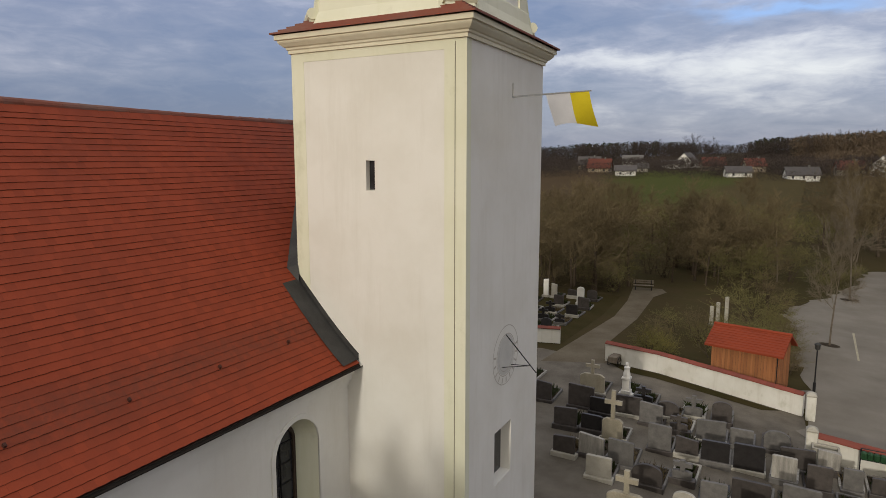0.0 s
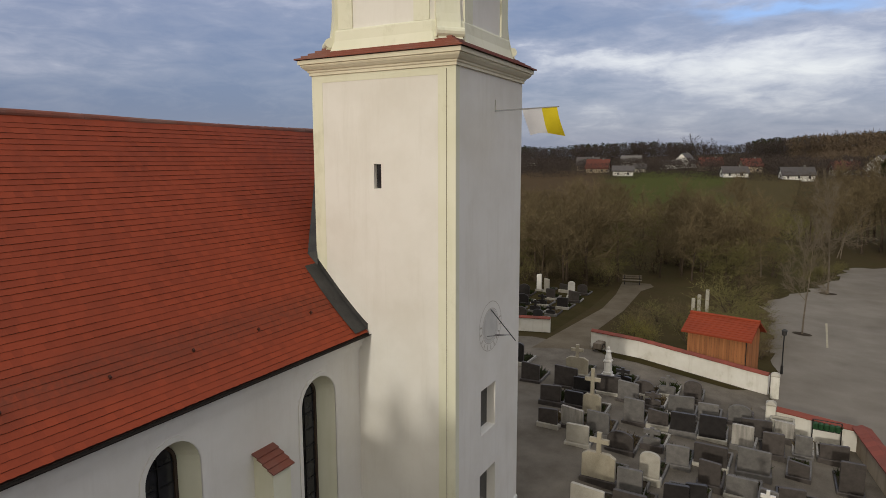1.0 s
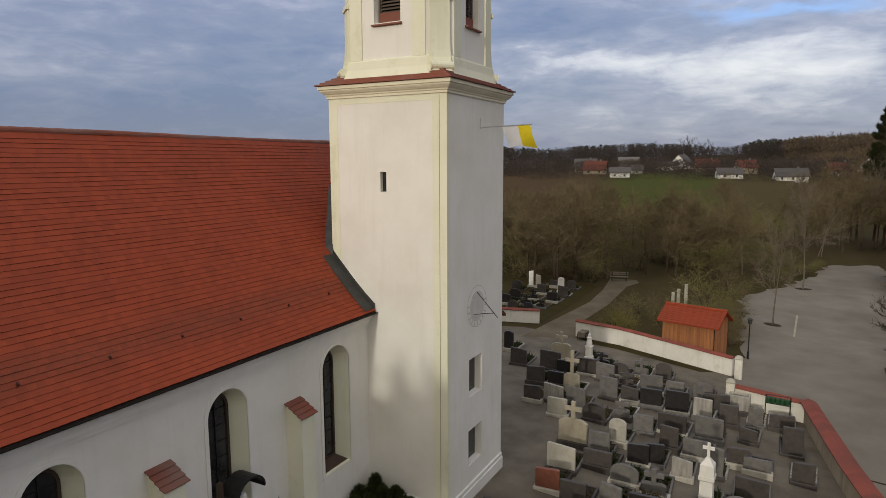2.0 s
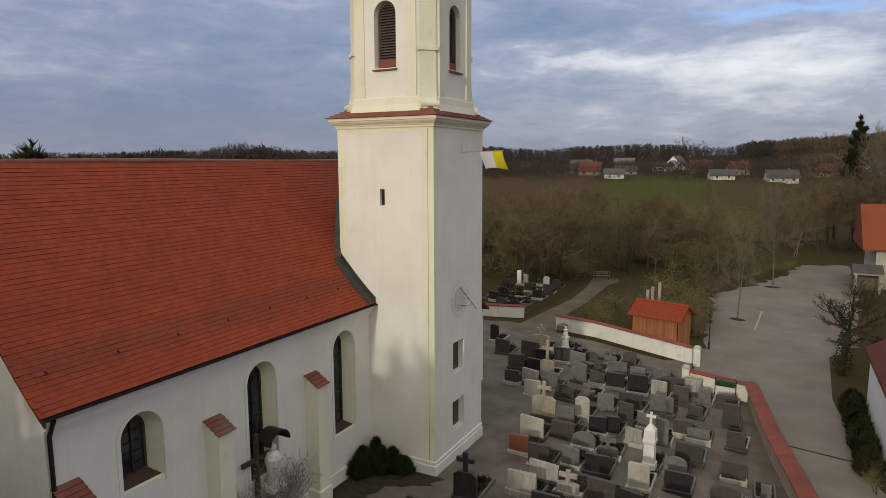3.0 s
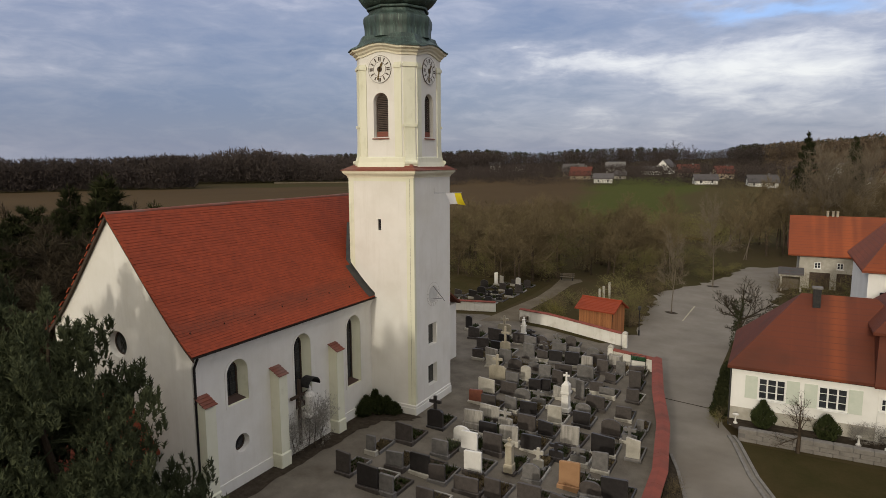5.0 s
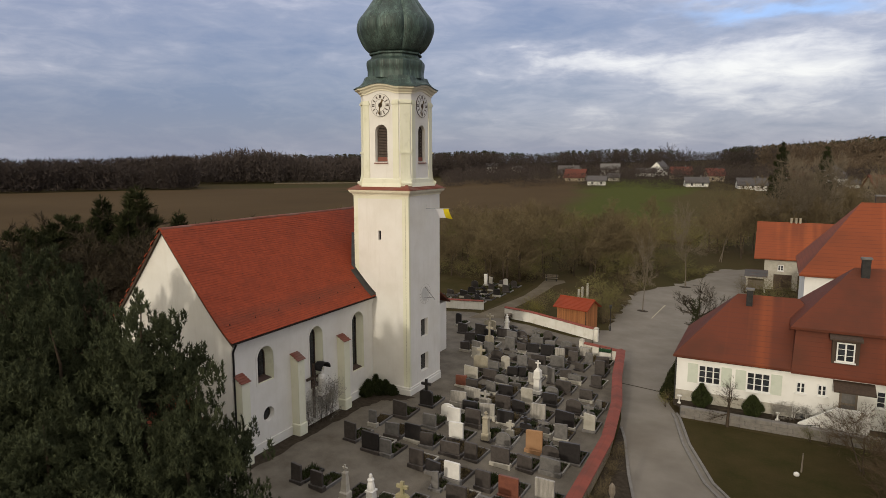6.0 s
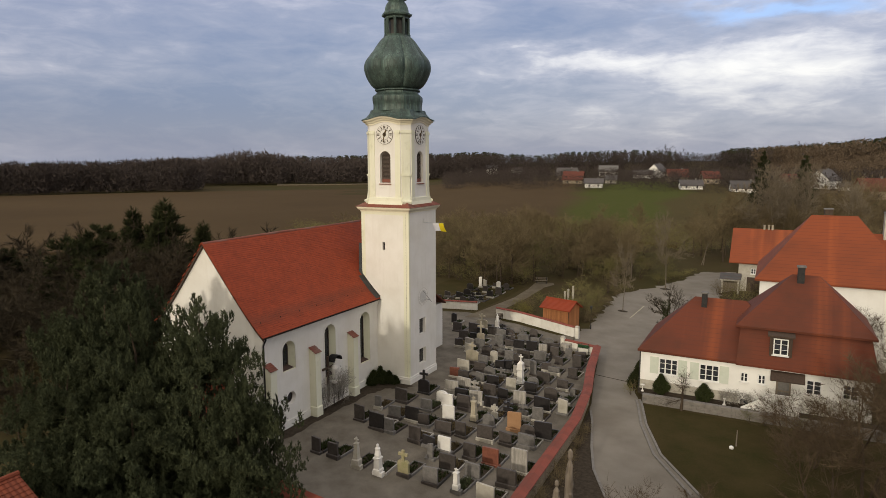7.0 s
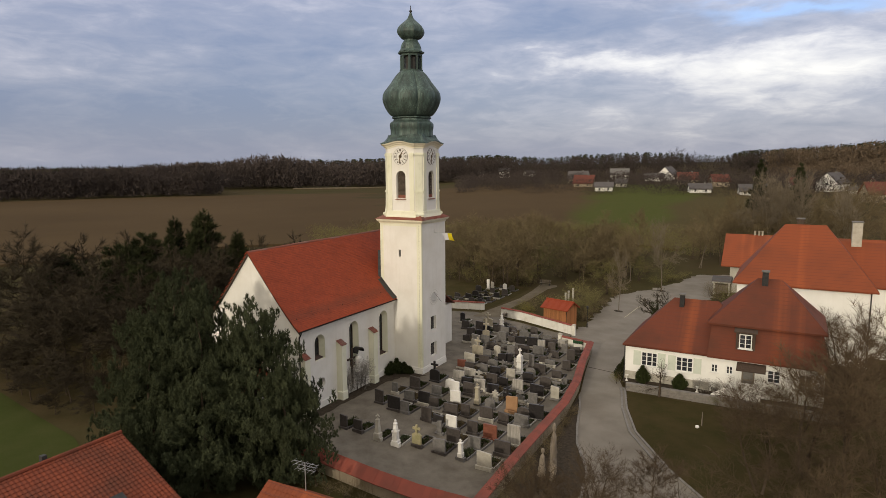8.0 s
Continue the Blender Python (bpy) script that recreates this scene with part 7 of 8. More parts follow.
for k, (x, y, s) in enumerate(((12.1, 1.0, 0.45), (12.4, -3.5, 0.5), (11.8, 4.0, 0.36), (14.5, -5.5, 0.55), (11.6, 6.5, 0.32), (11.4, 8.8, 0.3), (11.8, -1.2, 0.42), (12.0, -6.0, 0.5), (13.2, -7.5, 0.55), (11.5, 2.4, 0.38))):
    plant(SHRUBS[1], "bare_shrub", "leafless brown shrub along the churchyard wall", "shrub", x, y, 80 * k, s, "shrubs along the wall", None, 1.2)
for k, (x, y, s) in enumerate(((21.6, 16.6, 0.30), (22.6, 16.4, 0.34), (25.6, 18.0, 0.6), (26.8, 17.5, 0.8), (28.4, 17.8, 0.75), (30.2, 17.2, 0.8), (24.6, 16.2, 0.38), (28.0, 16.2, 0.6))):
    plant(SHRUBS[k % 2], "bare_shrub", "leafless grey-brown shrub before the house wall", "shrub", x, y, 70 * k, s, "shrubs before the house", None, 1.15)
plant(GARDEN[0], "garden_tree", "bare dark-branched tree before the white house wall", "tree", 30.6, 30.2, 20, 0.85, "bare trees on the lawn", None, 1.2)
for k in range(10):  # hedge between lane and house
    y = 18.4 + 0.95 * k
    plant(SHRUBS[k % 2], "hedge_shrub", "dark leafless hedge shrub along the house", "shrub", 12.75, y, 61 * k, 0.30 + 0.02 * (k % 3), "hedge beside the house", None, 1.1)
for k in range(13):  # tangle outside the churchyard wall
    t = k / 12
    plant(SHRUBS[1], "bare_shrub", "leafless brown shrub along the churchyard wall", "shrub", 11.75 + 0.15 * math.sin(k), -7.8 + 17.0 * t, 47 * k, 0.29 + 0.03 * (k % 3), "shrubs along the wall", None, 1.1)
fruit = bare_tree("espalier", 85, 2.9, 1.25, 0.10, 420, 1, twig_mat="bark", twig_w=0.022)
plant(fruit, "fruit_tree", "small bare fruit tree by the house wall", "tree", 16.85, 16.7, 20, 1.15, "", None, 1.15)


# clipped evergreen shrubs
def evergreen(x, y, h, r, label, seed, z=None, pointed=0.5):
    s = thing("evergreen_shrub", label, "shrub", (x, y, lie(x, y) if z is None else z))
    rr = random.Random(seed)
    g = Geo()
    for _ in range(int(1900 * h * r + 500)):
        t = rr.random()
        a = rr.uniform(0, math.tau)
        env = r * math.sin(math.pi * min(0.98, 0.12 + 0.85 * t ** 0.9)) ** pointed * (1.15 - 0.55 * t)
        q = env * rr.uniform(0.6, 1.08) * (1 + 0.18 * math.sin(5 * a + 3 * t))
        c = Vector((q * math.cos(a), q * math.sin(a), h * t))
        e = Vector((math.cos(a) * 0.5 + rr.gauss(0, 0.4), math.sin(a) * 0.5 + rr.gauss(0, 0.4), 1)).normalized()
        w = e.orthogonal().normalized() * 0.04
        w = Matrix.Rotation(rr.uniform(0, 6.28), 3, e) @ w
        g.add([c - w, c + w, c + e * 0.22], [(0, 1, 2)])
    part("foliage", g, "needle_dark" if "hedge" in label else "shrub", s, fix=False)
    g = Geo()
    g.tube((0, 0, -0.1), (0, 0, h * 0.8), 0.05, 0.02, 5)
    part("stem", g, "bark", s)


for k, (x, y, h, r) in enumerate(((-5.75, 9.25, 1.25, 0.36), (-5.3, 9.05, 1.0, 0.38), (-6.05, 8.75, 1.0, 0.38), (-5.0, 9.35, 0.95, 0.40), (-5.95, 8.3, 0.85, 0.42), (-4.5, 9.45, 0.6, 0.40))):
    evergreen(x, y, h, r, "dark spiky yew bush at the tower foot", 10 + k, None, 0.8)
for k in range(7):
    evergreen(12.62 + 0.1 * (k % 2), 20.2 + 1.35 * k, 1.25 + 0.12 * (k % 3), 0.52, "dark untidy evergreen hedge shrub beside the house", 40 + k)
evergreen(15.05, 18.35, 1.55, 0.60, "dark pointed evergreen before the white house", 3, -0.45, 1.3)
evergreen(18.25, 18.35, 1.25, 0.60, "dark rounded evergreen before the white house", 4, -0.45, 0.8)
wallrose = bare_tree("wall_rose", 91, 2.6, 0.8, 0.03, 900, 5, "bark", "vine", bushy=True, twig_w=0.045)
for y, s in ((3.6, 1.25), (2.4, 1.05), (4.25, 1.15)):
    plant(wallrose, "climbing_shrub", "leafless climbing shrub against the church wall", "shrub", -6.0, y, y * 90, s, "climbers on the church wall", None, 0.55)
for k, (x, y) in enumerate(((19.6, 18.5), (20.6, 18.4), (21.6, 18.5))):
    plant(wallrose, "rose_bush", "leafless rose bush before the house", "shrub", x, y, 100 * k, 0.5, "roses before the house", -0.45, 1.0)


# ---- far land ----
def sheet(name, ring_pts, mat, lift, label, category):
    """A field laid over the rising land."""
    g = Geo()
    (a0, a1), (r0, r1) = ring_pts
    na, nr = 42, 22
    for i in range(na):
        for j in range(nr):
            quad = []
            for di, dj in ((0, 0), (1, 0), (1, 1), (0, 1)):
                ii, jj = min(na - 1, max(1, i + di)), min(nr - 1, max(1, j + dj))  # the rim drops as a skirt
                az = radians(a0 + (a1 - a0) * (ii - 1) / (na - 2))
                r = r0 + (r1 - r0) * (jj - 1) / (nr - 2)
                x, y = r * math.sin(az), r * math.cos(az)
                rim = (i + di in (0, na)) or (j + dj in (0, nr))
                quad.append((x, y, lie(x, y) + (-2.5 if rim else lift)))
            g.face(*quad)
    ob = part(name, g, mat)
    return tagged(ob, label, category, "", "structure")


sheet("farm_field", ((-80, 2), (112, 372)), "field", 0.5, "wide bare brown field turning green below the village", "field")
sheet("field_track", ((-43, -30), (467, 472)), "path", 0.8, "pale farm track along the field edge", "track")


def woods(name, count, place, height, mat, seed, conifer, label, width=0.34, tris=70):
    """Far woods, one mesh of many ragged crowns."""
    rr = np.random.RandomState(seed)
    V, F_ = [], []
    k = 0
    for _ in range(count):
        x, y = place(rr)
        z = lie(x, y)
        h = (height(x, y) if callable(height) else height) * (rr.uniform(0.90, 1.06) if conifer else rr.uniform(0.7, 1.1))
        r = max(h, 9.0) * width * rr.uniform(0.8, 1.2)
        n = tris
        t = rr.uniform(0.02 if conifer else 0.05, 1.0, n)
        a = rr.uniform(0, 6.283, n)
        env = r * ((1 - t) * 1.05 + 0.03 if conifer else np.sqrt(np.clip(1 - ((t - 0.55) / 0.52) ** 2, 0.02, 1)))
        q = env * np.sqrt(rr.uniform(0.1, 1.0, n))
        cx, cy, cz = x + q * np.cos(a), y + q * np.sin(a), z + h * t
        s = h * (0.055 if conifer else 0.068) * rr.uniform(0.6, 1.6, n)
        d = rr.normal(0, 1, (n, 3))
        d[:, 2] = -np.abs(d[:, 2]) * 0.35 if conifer else np.abs(d[:, 2]) * 1.2 + 0.2
        if conifer:  # needles hang outwards from the stem
            d[:, 0] = np.cos(a) + d[:, 0] * 0.3
            d[:, 1] = np.sin(a) + d[:, 1] * 0.3
        d /= np.linalg.norm(d, axis=1)[:, None]
        e = np.cross(d, rr.normal(0, 1, (n, 3)))
        e *= (s * (0.30 if conifer else 0.20) / np.linalg.norm(e, axis=1))[:, None]
        c = np.stack([cx, cy, cz], 1)
        V.append(np.stack([c - e, c + e, c + d * s[:, None] * 1.6], 1).reshape(-1, 3))
        k += n
    V = np.concatenate(V)
    F_ = np.arange(3 * k).reshape(-1, 3)
    me = bpy.data.meshes.new(name)
    me.from_pydata(V.tolist(), [], F_.tolist())
    me.materials.append(M[mat])
    return tagged(new(name, me), label, "woods", "", "stuff")


def arc_place(a0, a1, r0, r1):
    def f(rr):
        a, r = radians(rr.uniform(a0, a1)), rr.uniform(r0, r1)
        return r * math.sin(a), r * math.cos(a)
    return f


def crest(*knots):
    """Height of a wood by bearing, between (degrees, metres) knots."""
    def f(x, y):
        return float(np.interp(math.degrees(math.atan2(x, y)), [k[0] for k in knots], [k[1] for k in knots]))
    return f


SKYLINE_TOP = ((-85, 17), (-60, 16.4), (-56, 15.4), (-51.6, 19), (-49, 21), (-44.5, 22), (-42, 22.5), (-35, 24), (-26, 26.5), (-23.6, 27.5), (-18.3, 24), (-15.7, 27.2), (-10.7, 29.2), (-7, 28), (-3.5, 25), (-1.3, 30.4), (3, 32.4), (7, 35.4), (9.3, 38), (14, 41), (30, 44))


def skyline(drop=0.0):
    """Height of a tree whose top reaches the line of the wooded ridge."""
    az_k, top_k = [k[0] for k in SKYLINE_TOP], [k[1] for k in SKYLINE_TOP]
    def f(x, y):
        top = float(np.interp(math.degrees(math.atan2(x, y)), az_k, top_k))
        return max(4.0, 17 + (top - 17) * math.hypot(x, y) / 650 - lie(x, y) - drop)
    return f


woods("bare_woods", 900, arc_place(-84, -50, 375, 470), crest((-84, 15.5), (-58, 17.0), (-50, 18)), "twig_far", 1, False, "dark bare woods along the far field edge", 0.38, 130)
woods("bare_woods", 700, arc_place(-56, -28, 480, 580), crest((-56, 18), (-49, 20), (-46.5, 24), (-44, 24), (-41, 20), (-34, 20), (-28, 17)), "twig_far", 2, False, "dark bare woods along the far field edge", 0.38, 130)
woods("fir_woods", 1500, arc_place(-85, 30, 600, 720), skyline(), "needle_dark", 3, True, "dark line of firs on the skyline", 0.24, 110)
woods("bare_woods", 560, arc_place(-32, 1, 490, 600), skyline(2.5), "twig_far", 4, False, "bare brown trees round the village", 0.42, 130)
woods("bare_woods", 420, arc_place(1, 28, 490, 530), skyline(2.0), "twig_east", 11, False, "bare brown trees on the ridge", 0.42, 130)
woods("fir_woods", 300, arc_place(-2, 30, 530, 600), skyline(0.5), "needle_dark", 5, True, "dark firs on the ridge above the village", 0.24, 150)
woods("bare_woods", 120, arc_place(-20, 12, 278, 300), 3.6, "twig_far", 9, False, "garden hedges before the village houses", 0.55, 150)
woods("bare_woods", 950, arc_place(-27, 14, 306, 490), crest((-27, 7), (-12, 7), (12, 9)), "twig_far", 6, False, "garden trees between village houses", 0.50, 150)
woods("bare_woods", 330, arc_place(1, 30, 400, 500), crest((1, 7), (6, 13), (14, 16), (30, 18)), "twig_east", 10, False, "warm brown bare woods on the slope", 0.45, 170)
woods("bare_woods", 170, arc_place(5, 30, 150, 290), 5.4, "twig_east", 7, False, "bare trees behind the farm", 0.42, 320)
woods("bare_woods", 220, arc_place(-42, 6, 106, 140), 3.0, "twig_olive", 8, False, "olive-brown scrub at the edge of the field", 0.55, 320)
for k in range(22):
    az = radians(rn.choice((-11.0, -9.5, -8.0, -7.2, -6.5, -5.6, -4.8, 2, 4, -48, -45, -43)) + rn.uniform(-0.8, 0.8))
    r = rn.uniform(480, 560)
    plant(SKYLINE[k % 2], "bare_tree", "tall airy bare tree standing above the skyline", "tree", r * math.sin(az), r * math.cos(az), 40 * k, rn.uniform(1.3, 1.8), "tall trees on the skyline")

GREY, RED, TIN = "tile_grey", "tile_dim", "stone_grey"
for x, y, w, d, h, rise, turn_z, wall_m, roof_m, plinth in (
        (-200.6, 484.5, 9, 7, 2.8, 2.6, 20, "housewall", GREY, 3.0), (-174.7, 477.6, 8, 7, 2.6, 2.4, 55, "housewall", GREY, 0.5), (-218.5, 476, 6, 5, 2.5, 2.0, 10, "stone_light", GREY, 2.5),
        (-82.5, 330, 11, 9, 3.2, 4.2, 5, "oldwall", RED, 0), (-63.1, 300.3, 9.0, 8, 3.0, 2.2, 14, "housewall", GREY, 0), (-89.8, 446.2, 13, 9, 4.2, 4.0, 10, "housewall", TIN, 0),
        (-62.8, 337.2, 6, 5, 3.0, 2.0, 15, "stone_light", GREY, 0), (-61.7, 430.3, 12.5, 8, 3.2, 2.4, 6, "housewall", GREY, 0), (-54.4, 444.0, 12, 10, 4.6, 5.0, 76, "housewall", GREY, 0),
        (-46.9, 444.8, 8, 7, 3.0, 2.0, 10, "housewall", GREY, 0), (-15.6, 302.7, 10, 8, 2.7, 2.4, 16, "housewall", GREY, 0), (-11.6, 354.4, 9, 8, 4.0, 3.4, 25, "oldwall", RED, 0),
        (8.5, 301.9, 12, 9, 2.8, 3.0, 12, "housewall", GREY, 0), (25.6, 489.9, 6, 6, 2.6, 2.0, 20, "housewall", GREY, 1.0), (43.3, 344.8, 13, 11, 4.6, 5.0, 64, "housewall", GREY, 0),
        (60.2, 344.1, 8, 7.5, 3.2, 3.6, 80, "oldwall", RED, 0), (51.1, 327.7, 4.5, 4, 2.2, 1.4, 10, "housewall", GREY, 0), (57.6, 281.9, 12, 9, 4.0, 4.4, 20, "oldwall", RED, 0),
        (29.0, 352.0, 11, 8, 3.4, 3.6, 12, "stone_light", RED, 0), (-34.0, 392.0, 12, 9, 3.6, 4.2, 20, "oldwall", RED, 0), (-105.0, 392.0, 13, 9, 3.8, 4.6, 12, "oldwall", GREY, 0)):
    cottage(x, y, w, d, h, rise, turn_z, wall_m, roof_m, "%s village house with a %s roof" % ("white" if wall_m == "housewall" else "dull plastered", {GREY: "dark grey", TIN: "pale grey"}.get(roof_m, "red tiled")), plinth)
chapel = thing("field_chapel", "tiny white wayside chapel at the field edge", "chapel", (-258, 400, lie(-258, 400)), 30)
g = Geo()
g.box(-2.6, -3.2, -1, 2.6, 3.2, 4.2)
part("wall", g, "housewall", chapel)
g = Geo()
g.lathe([(4.4, 4.2), (2.4, 6.6), (0.9, 6.8), (0.9, 8.6), (0.1, 10.2)], 0, 0, 4, math.pi / 4)
part("roof", g, "lead", chapel)

# ---- graves ----
rg = random.Random(2024)
STANDING = []


def headstone(style, w, h):
    """The upright stone, its foot at z 0."""
    g = Geo()
    t = 0.075 if style != "pillar" else w * 0.42
    if style == "slab":
        lean_c = rg.choice((0.0, 0.0, 0.06, -0.06, 0.1))
        poly = [(-w / 2, 0), (w / 2, 0), (w / 2, h - max(0, lean_c)), (w / 2 - 0.05, h - max(0, lean_c) + 0.03), (-w / 2 + 0.05, h + min(0, lean_c) + 0.03), (-w / 2, h + min(0, lean_c))]
        bevelled(g, poly, t)
    elif style == "round":
        poly = [(-w / 2, 0), (w / 2, 0)] + [(w / 2 * math.cos(a), h - 0.3 * w + 0.3 * w * math.sin(a)) for a in [k * math.pi / 10 for k in range(11)]]
        bevelled(g, poly, t)
    elif style in ("crosstop", "cross"):
        hb = h * (0.56 if style == "crosstop" else 0.42)
        wb = w if style == "crosstop" else w * 0.85
        bevelled(g, [(-wb / 2, 0), (wb / 2, 0), (wb / 2, hb * 0.86), (wb * 0.32, hb), (-wb * 0.32, hb), (-wb / 2, hb * 0.86)], t * 1.3)
        a, arm, zc = 0.085, min(0.36, w * 0.42), hb + (h - hb) * 0.58
        bevelled(g, [(-a, hb), (a, hb), (a, zc - a), (arm, zc - a), (arm, zc + a), (a, zc + a), (a, h), (-a, h), (-a, zc + a), (-arm, zc + a), (-arm, zc - a), (-a, zc - a)], t)
    elif style == "pillar":
        g.lathe([(w * 0.62, 0), (w * 0.62, h * 0.22), (w * 0.50, h * 0.24), (w * 0.44, h * 0.74), (w * 0.54, h * 0.76), (w * 0.54, h * 0.80), (w * 0.2, h * 0.84), (0.05, h * 0.85)], 0, 0, 4, math.pi / 4)
        a = 0.035
        bevelled(g, [(-a, h * 0.84), (a, h * 0.84), (a, h * 0.91), (0.12, h * 0.91), (0.12, h * 0.95), (a, h * 0.95), (a, h), (-a, h), (-a, h * 0.95), (-0.12, h * 0.95), (-0.12, h * 0.91), (-a, h * 0.91)], 0.04)
    elif style in ("statue", "statuecross"):
        b = h * 0.52
        g.lathe([(w * 0.62, 0), (w * 0.62, b * 0.18), (w * 0.50, b * 0.22), (w * 0.46, b * 0.86), (w * 0.58, b * 0.90), (w * 0.58, b)], 0, 0, 4, math.pi / 4)
        s = h - b
        if style == "statue":
            g.lathe([(w * 0.34, b), (w * 0.36, b + s * 0.2), (w * 0.26, b + s * 0.5), (w * 0.31, b + s * 0.66), (w * 0.14, b + s * 0.76), (w * 0.17, b + s * 0.87), (w * 0.12, b + s * 0.97), (0.01, h)], 0, 0, 10)
        else:
            g.lathe([(w * 0.52, b), (w * 0.50, b + s * 0.35), (w * 0.36, b + s * 0.42), (w * 0.14, b + s * 0.55), (0.05, b + s * 0.56)], 0, 0, 4, math.pi / 4)
            a, zc = 0.05, b + s * 0.8
            bevelled(g, [(-a, b + s * 0.5), (a, b + s * 0.5), (a, zc), (0.2, zc), (0.2, zc + 2 * a), (a, zc + 2 * a), (a, h), (-a, h), (-a, zc + 2 * a), (-0.2, zc + 2 * a), (-0.2, zc), (-a, zc)], 0.05)
    elif style == "obelisk":
        g.lathe([(w * 0.75, 0), (w * 0.75, h * 0.18), (w * 0.55, h * 0.22), (w * 0.34, h * 0.75), (w * 0.45, h * 0.77), (0.06, h * 0.82)], 0, 0, 4, math.pi / 4)
        a = 0.04
        bevelled(g, [(-a, h * 0.8), (a, h * 0.8), (a, h * 0.89), (0.15, h * 0.89), (0.15, h * 0.93), (a, h * 0.93), (a, h), (-a, h), (-a, h * 0.93), (-0.15, h * 0.93), (-0.15, h * 0.89), (-a, h * 0.89)], 0.05)
    return g


def bevelled(g, poly, t, b=0.014):
    """An upright plate of thickness 2t with softened edges."""
    cx, cz = sum(p[0] for p in poly) / len(poly), sum(p[1] for p in poly) / len(poly)
    k = lambda p, s: (p[0] + (cx - p[0]) * s, p[1] + (cz - p[1]) * s)
    s = b / max(0.12, max(abs(p[0] - cx) for p in poly))
    rings = [[(*k(p, s)[:1], -t, k(p, s)[1]) for p in poly], [(p[0], -t + b, p[1]) for p in poly], [(p[0], t - b, p[1]) for p in poly], [(*k(p, s)[:1], t, k(p, s)[1]) for p in poly]]
    g.rings(rings, True, True)


LOOKS = {"dark": "dark polished granite", "black": "black polished granite", "grey": "grey granite", "light": "pale limestone", "white": "white marble", "tan": "tan sandstone",
         "mossy": "moss-grown sandstone", "streak": "streaked grey gneiss", "red": "red-brown granite", "orange": "orange sandstone"}
SHAPES = {"slab": "upright slab gravestone", "round": "round-topped gravestone", "crosstop": "gravestone with a cross on top", "cross": "cross on a block as gravestone", "pillar": "slim pillar gravestone with small cross",
          "statue": "pedestal gravestone with a carved figure", "statuecross": "tall pedestal gravestone with a cross", "obelisk": "obelisk gravestone with small cross"}


def tufts(g, x0, x1, y0, y1, z, n, s=0.16):
    for _ in range(n):
        c = Vector((rg.uniform(x0, x1), rg.uniform(y0, y1), z))
        for _ in range(7):
            e = Vector((rg.gauss(0, 0.5), rg.gauss(0, 0.5), 1)).normalized()
            w = e.orthogonal().normalized() * 0.035
            w = Matrix.Rotation(rg.uniform(0, 6.28), 3, e) @ w
            g.add([c - w, c + w, c + e * s * rg.uniform(0.5, 1.5)], [(0, 1, 2)])


def grave(x, y, w, h, style="slab", look_="dark", bed=True):
    """Gravestone with its base, kerbed bed, plants and sometimes a lantern; it faces away along +y."""
    turn_z = rg.uniform(-3, 3)
    STANDING.append((x, y))
    t = thing("grave", "%s %s with planted bed" % (LOOKS[look_], SHAPES[style]), "grave", (x, y, lie(x, y)), turn_z, "graves in the churchyard")
    base_h = 0.14 + rg.uniform(0, 0.16)
    part("headstone", headstone(style, w, h - base_h), "stone_" + look_, t, at=pose(0, 0, base_h, rg.uniform(-1.2, 1.2)))
    bw = max(w + 0.14, 0.7)
    g = Geo()
    g.soft_box(-bw / 2, -0.17, -0.15, bw / 2, 0.17, base_h, 0.02)
    part("base", g, rg.choice(("stone_grey", "stone_dark", "stone_" + look_, "stone_" + look_, "stone_light")), t)
    if not bed:
        return
    L, kw = rg.uniform(1.35, 1.65), max(bw, 0.85)
    km = rg.choice(("stone_grey", "stone_grey", "stone_dark", "stone_streak", "stone_black", "stone_grey"))
    for x0, y0, x1, y1 in ((-kw / 2, 0.17, -kw / 2 + 0.09, 0.17 + L), (kw / 2 - 0.09, 0.17, kw / 2, 0.17 + L), (-kw / 2, 0.17 + L, kw / 2, 0.26 + L)):
        g = Geo()
        g.soft_box(x0, y0, -0.15, x1, y1, 0.14, 0.015)
        part("kerb", g, km, t)
    g = Geo()
    g.box(-kw / 2 + 0.09, 0.17, -0.1, kw / 2 - 0.09, 0.17 + L, 0.09)
    part("bed", g, "soil", t)
    g = Geo()
    tufts(g, -kw / 2 + 0.15, kw / 2 - 0.15, 0.25, L, 0.09, rg.randint(26, 60), rg.choice((0.16, 0.22, 0.3)))
    tagged(part("planting", g, rg.choice(("shrub", "shrub", "needle", "twig", "shrub")), t, fix=False), kind="stuff")
    if rg.random() < 0.4:
        lx = rg.uniform(-0.25, 0.25)
        g = Geo()
        g.lathe([(0.06, 0.09), (0.06, 0.26), (0.075, 0.27), (0.02, 0.34)], lx, 0.4, 8)
        part("grave_lantern", g, rg.choice(("redglass", "iron", "gold")), t)


grave(0.83, -3.37, 0.44, 1.98, "obelisk", "light")
grave(2.36, -3.35, 0.55, 2.01, "statue", "white")
grave(-2.32, -3.29, 0.65, 1.06, "slab", "dark")
grave(-1.07, -3.20, 0.77, 0.98, "slab", "dark")
grave(9.06, -2.82, 1.09, 1.25, "slab", "light")
grave(3.67, -2.61, 0.75, 1.68, "crosstop", "mossy")
grave(5.44, -2.53, 0.97, 1.12, "slab", "grey")
grave(7.11, -2.48, 0.41, 1.55, "pillar", "white")
grave(5.62, -0.73, 1.08, 1.17, "slab", "dark")
grave(7.24, -0.56, 0.99, 1.01, "slab", "grey")
grave(9.37, -0.45, 1.21, 1.15, "slab", "dark")
grave(4.01, 0.06, 0.40, 1.07, "slab", "grey")
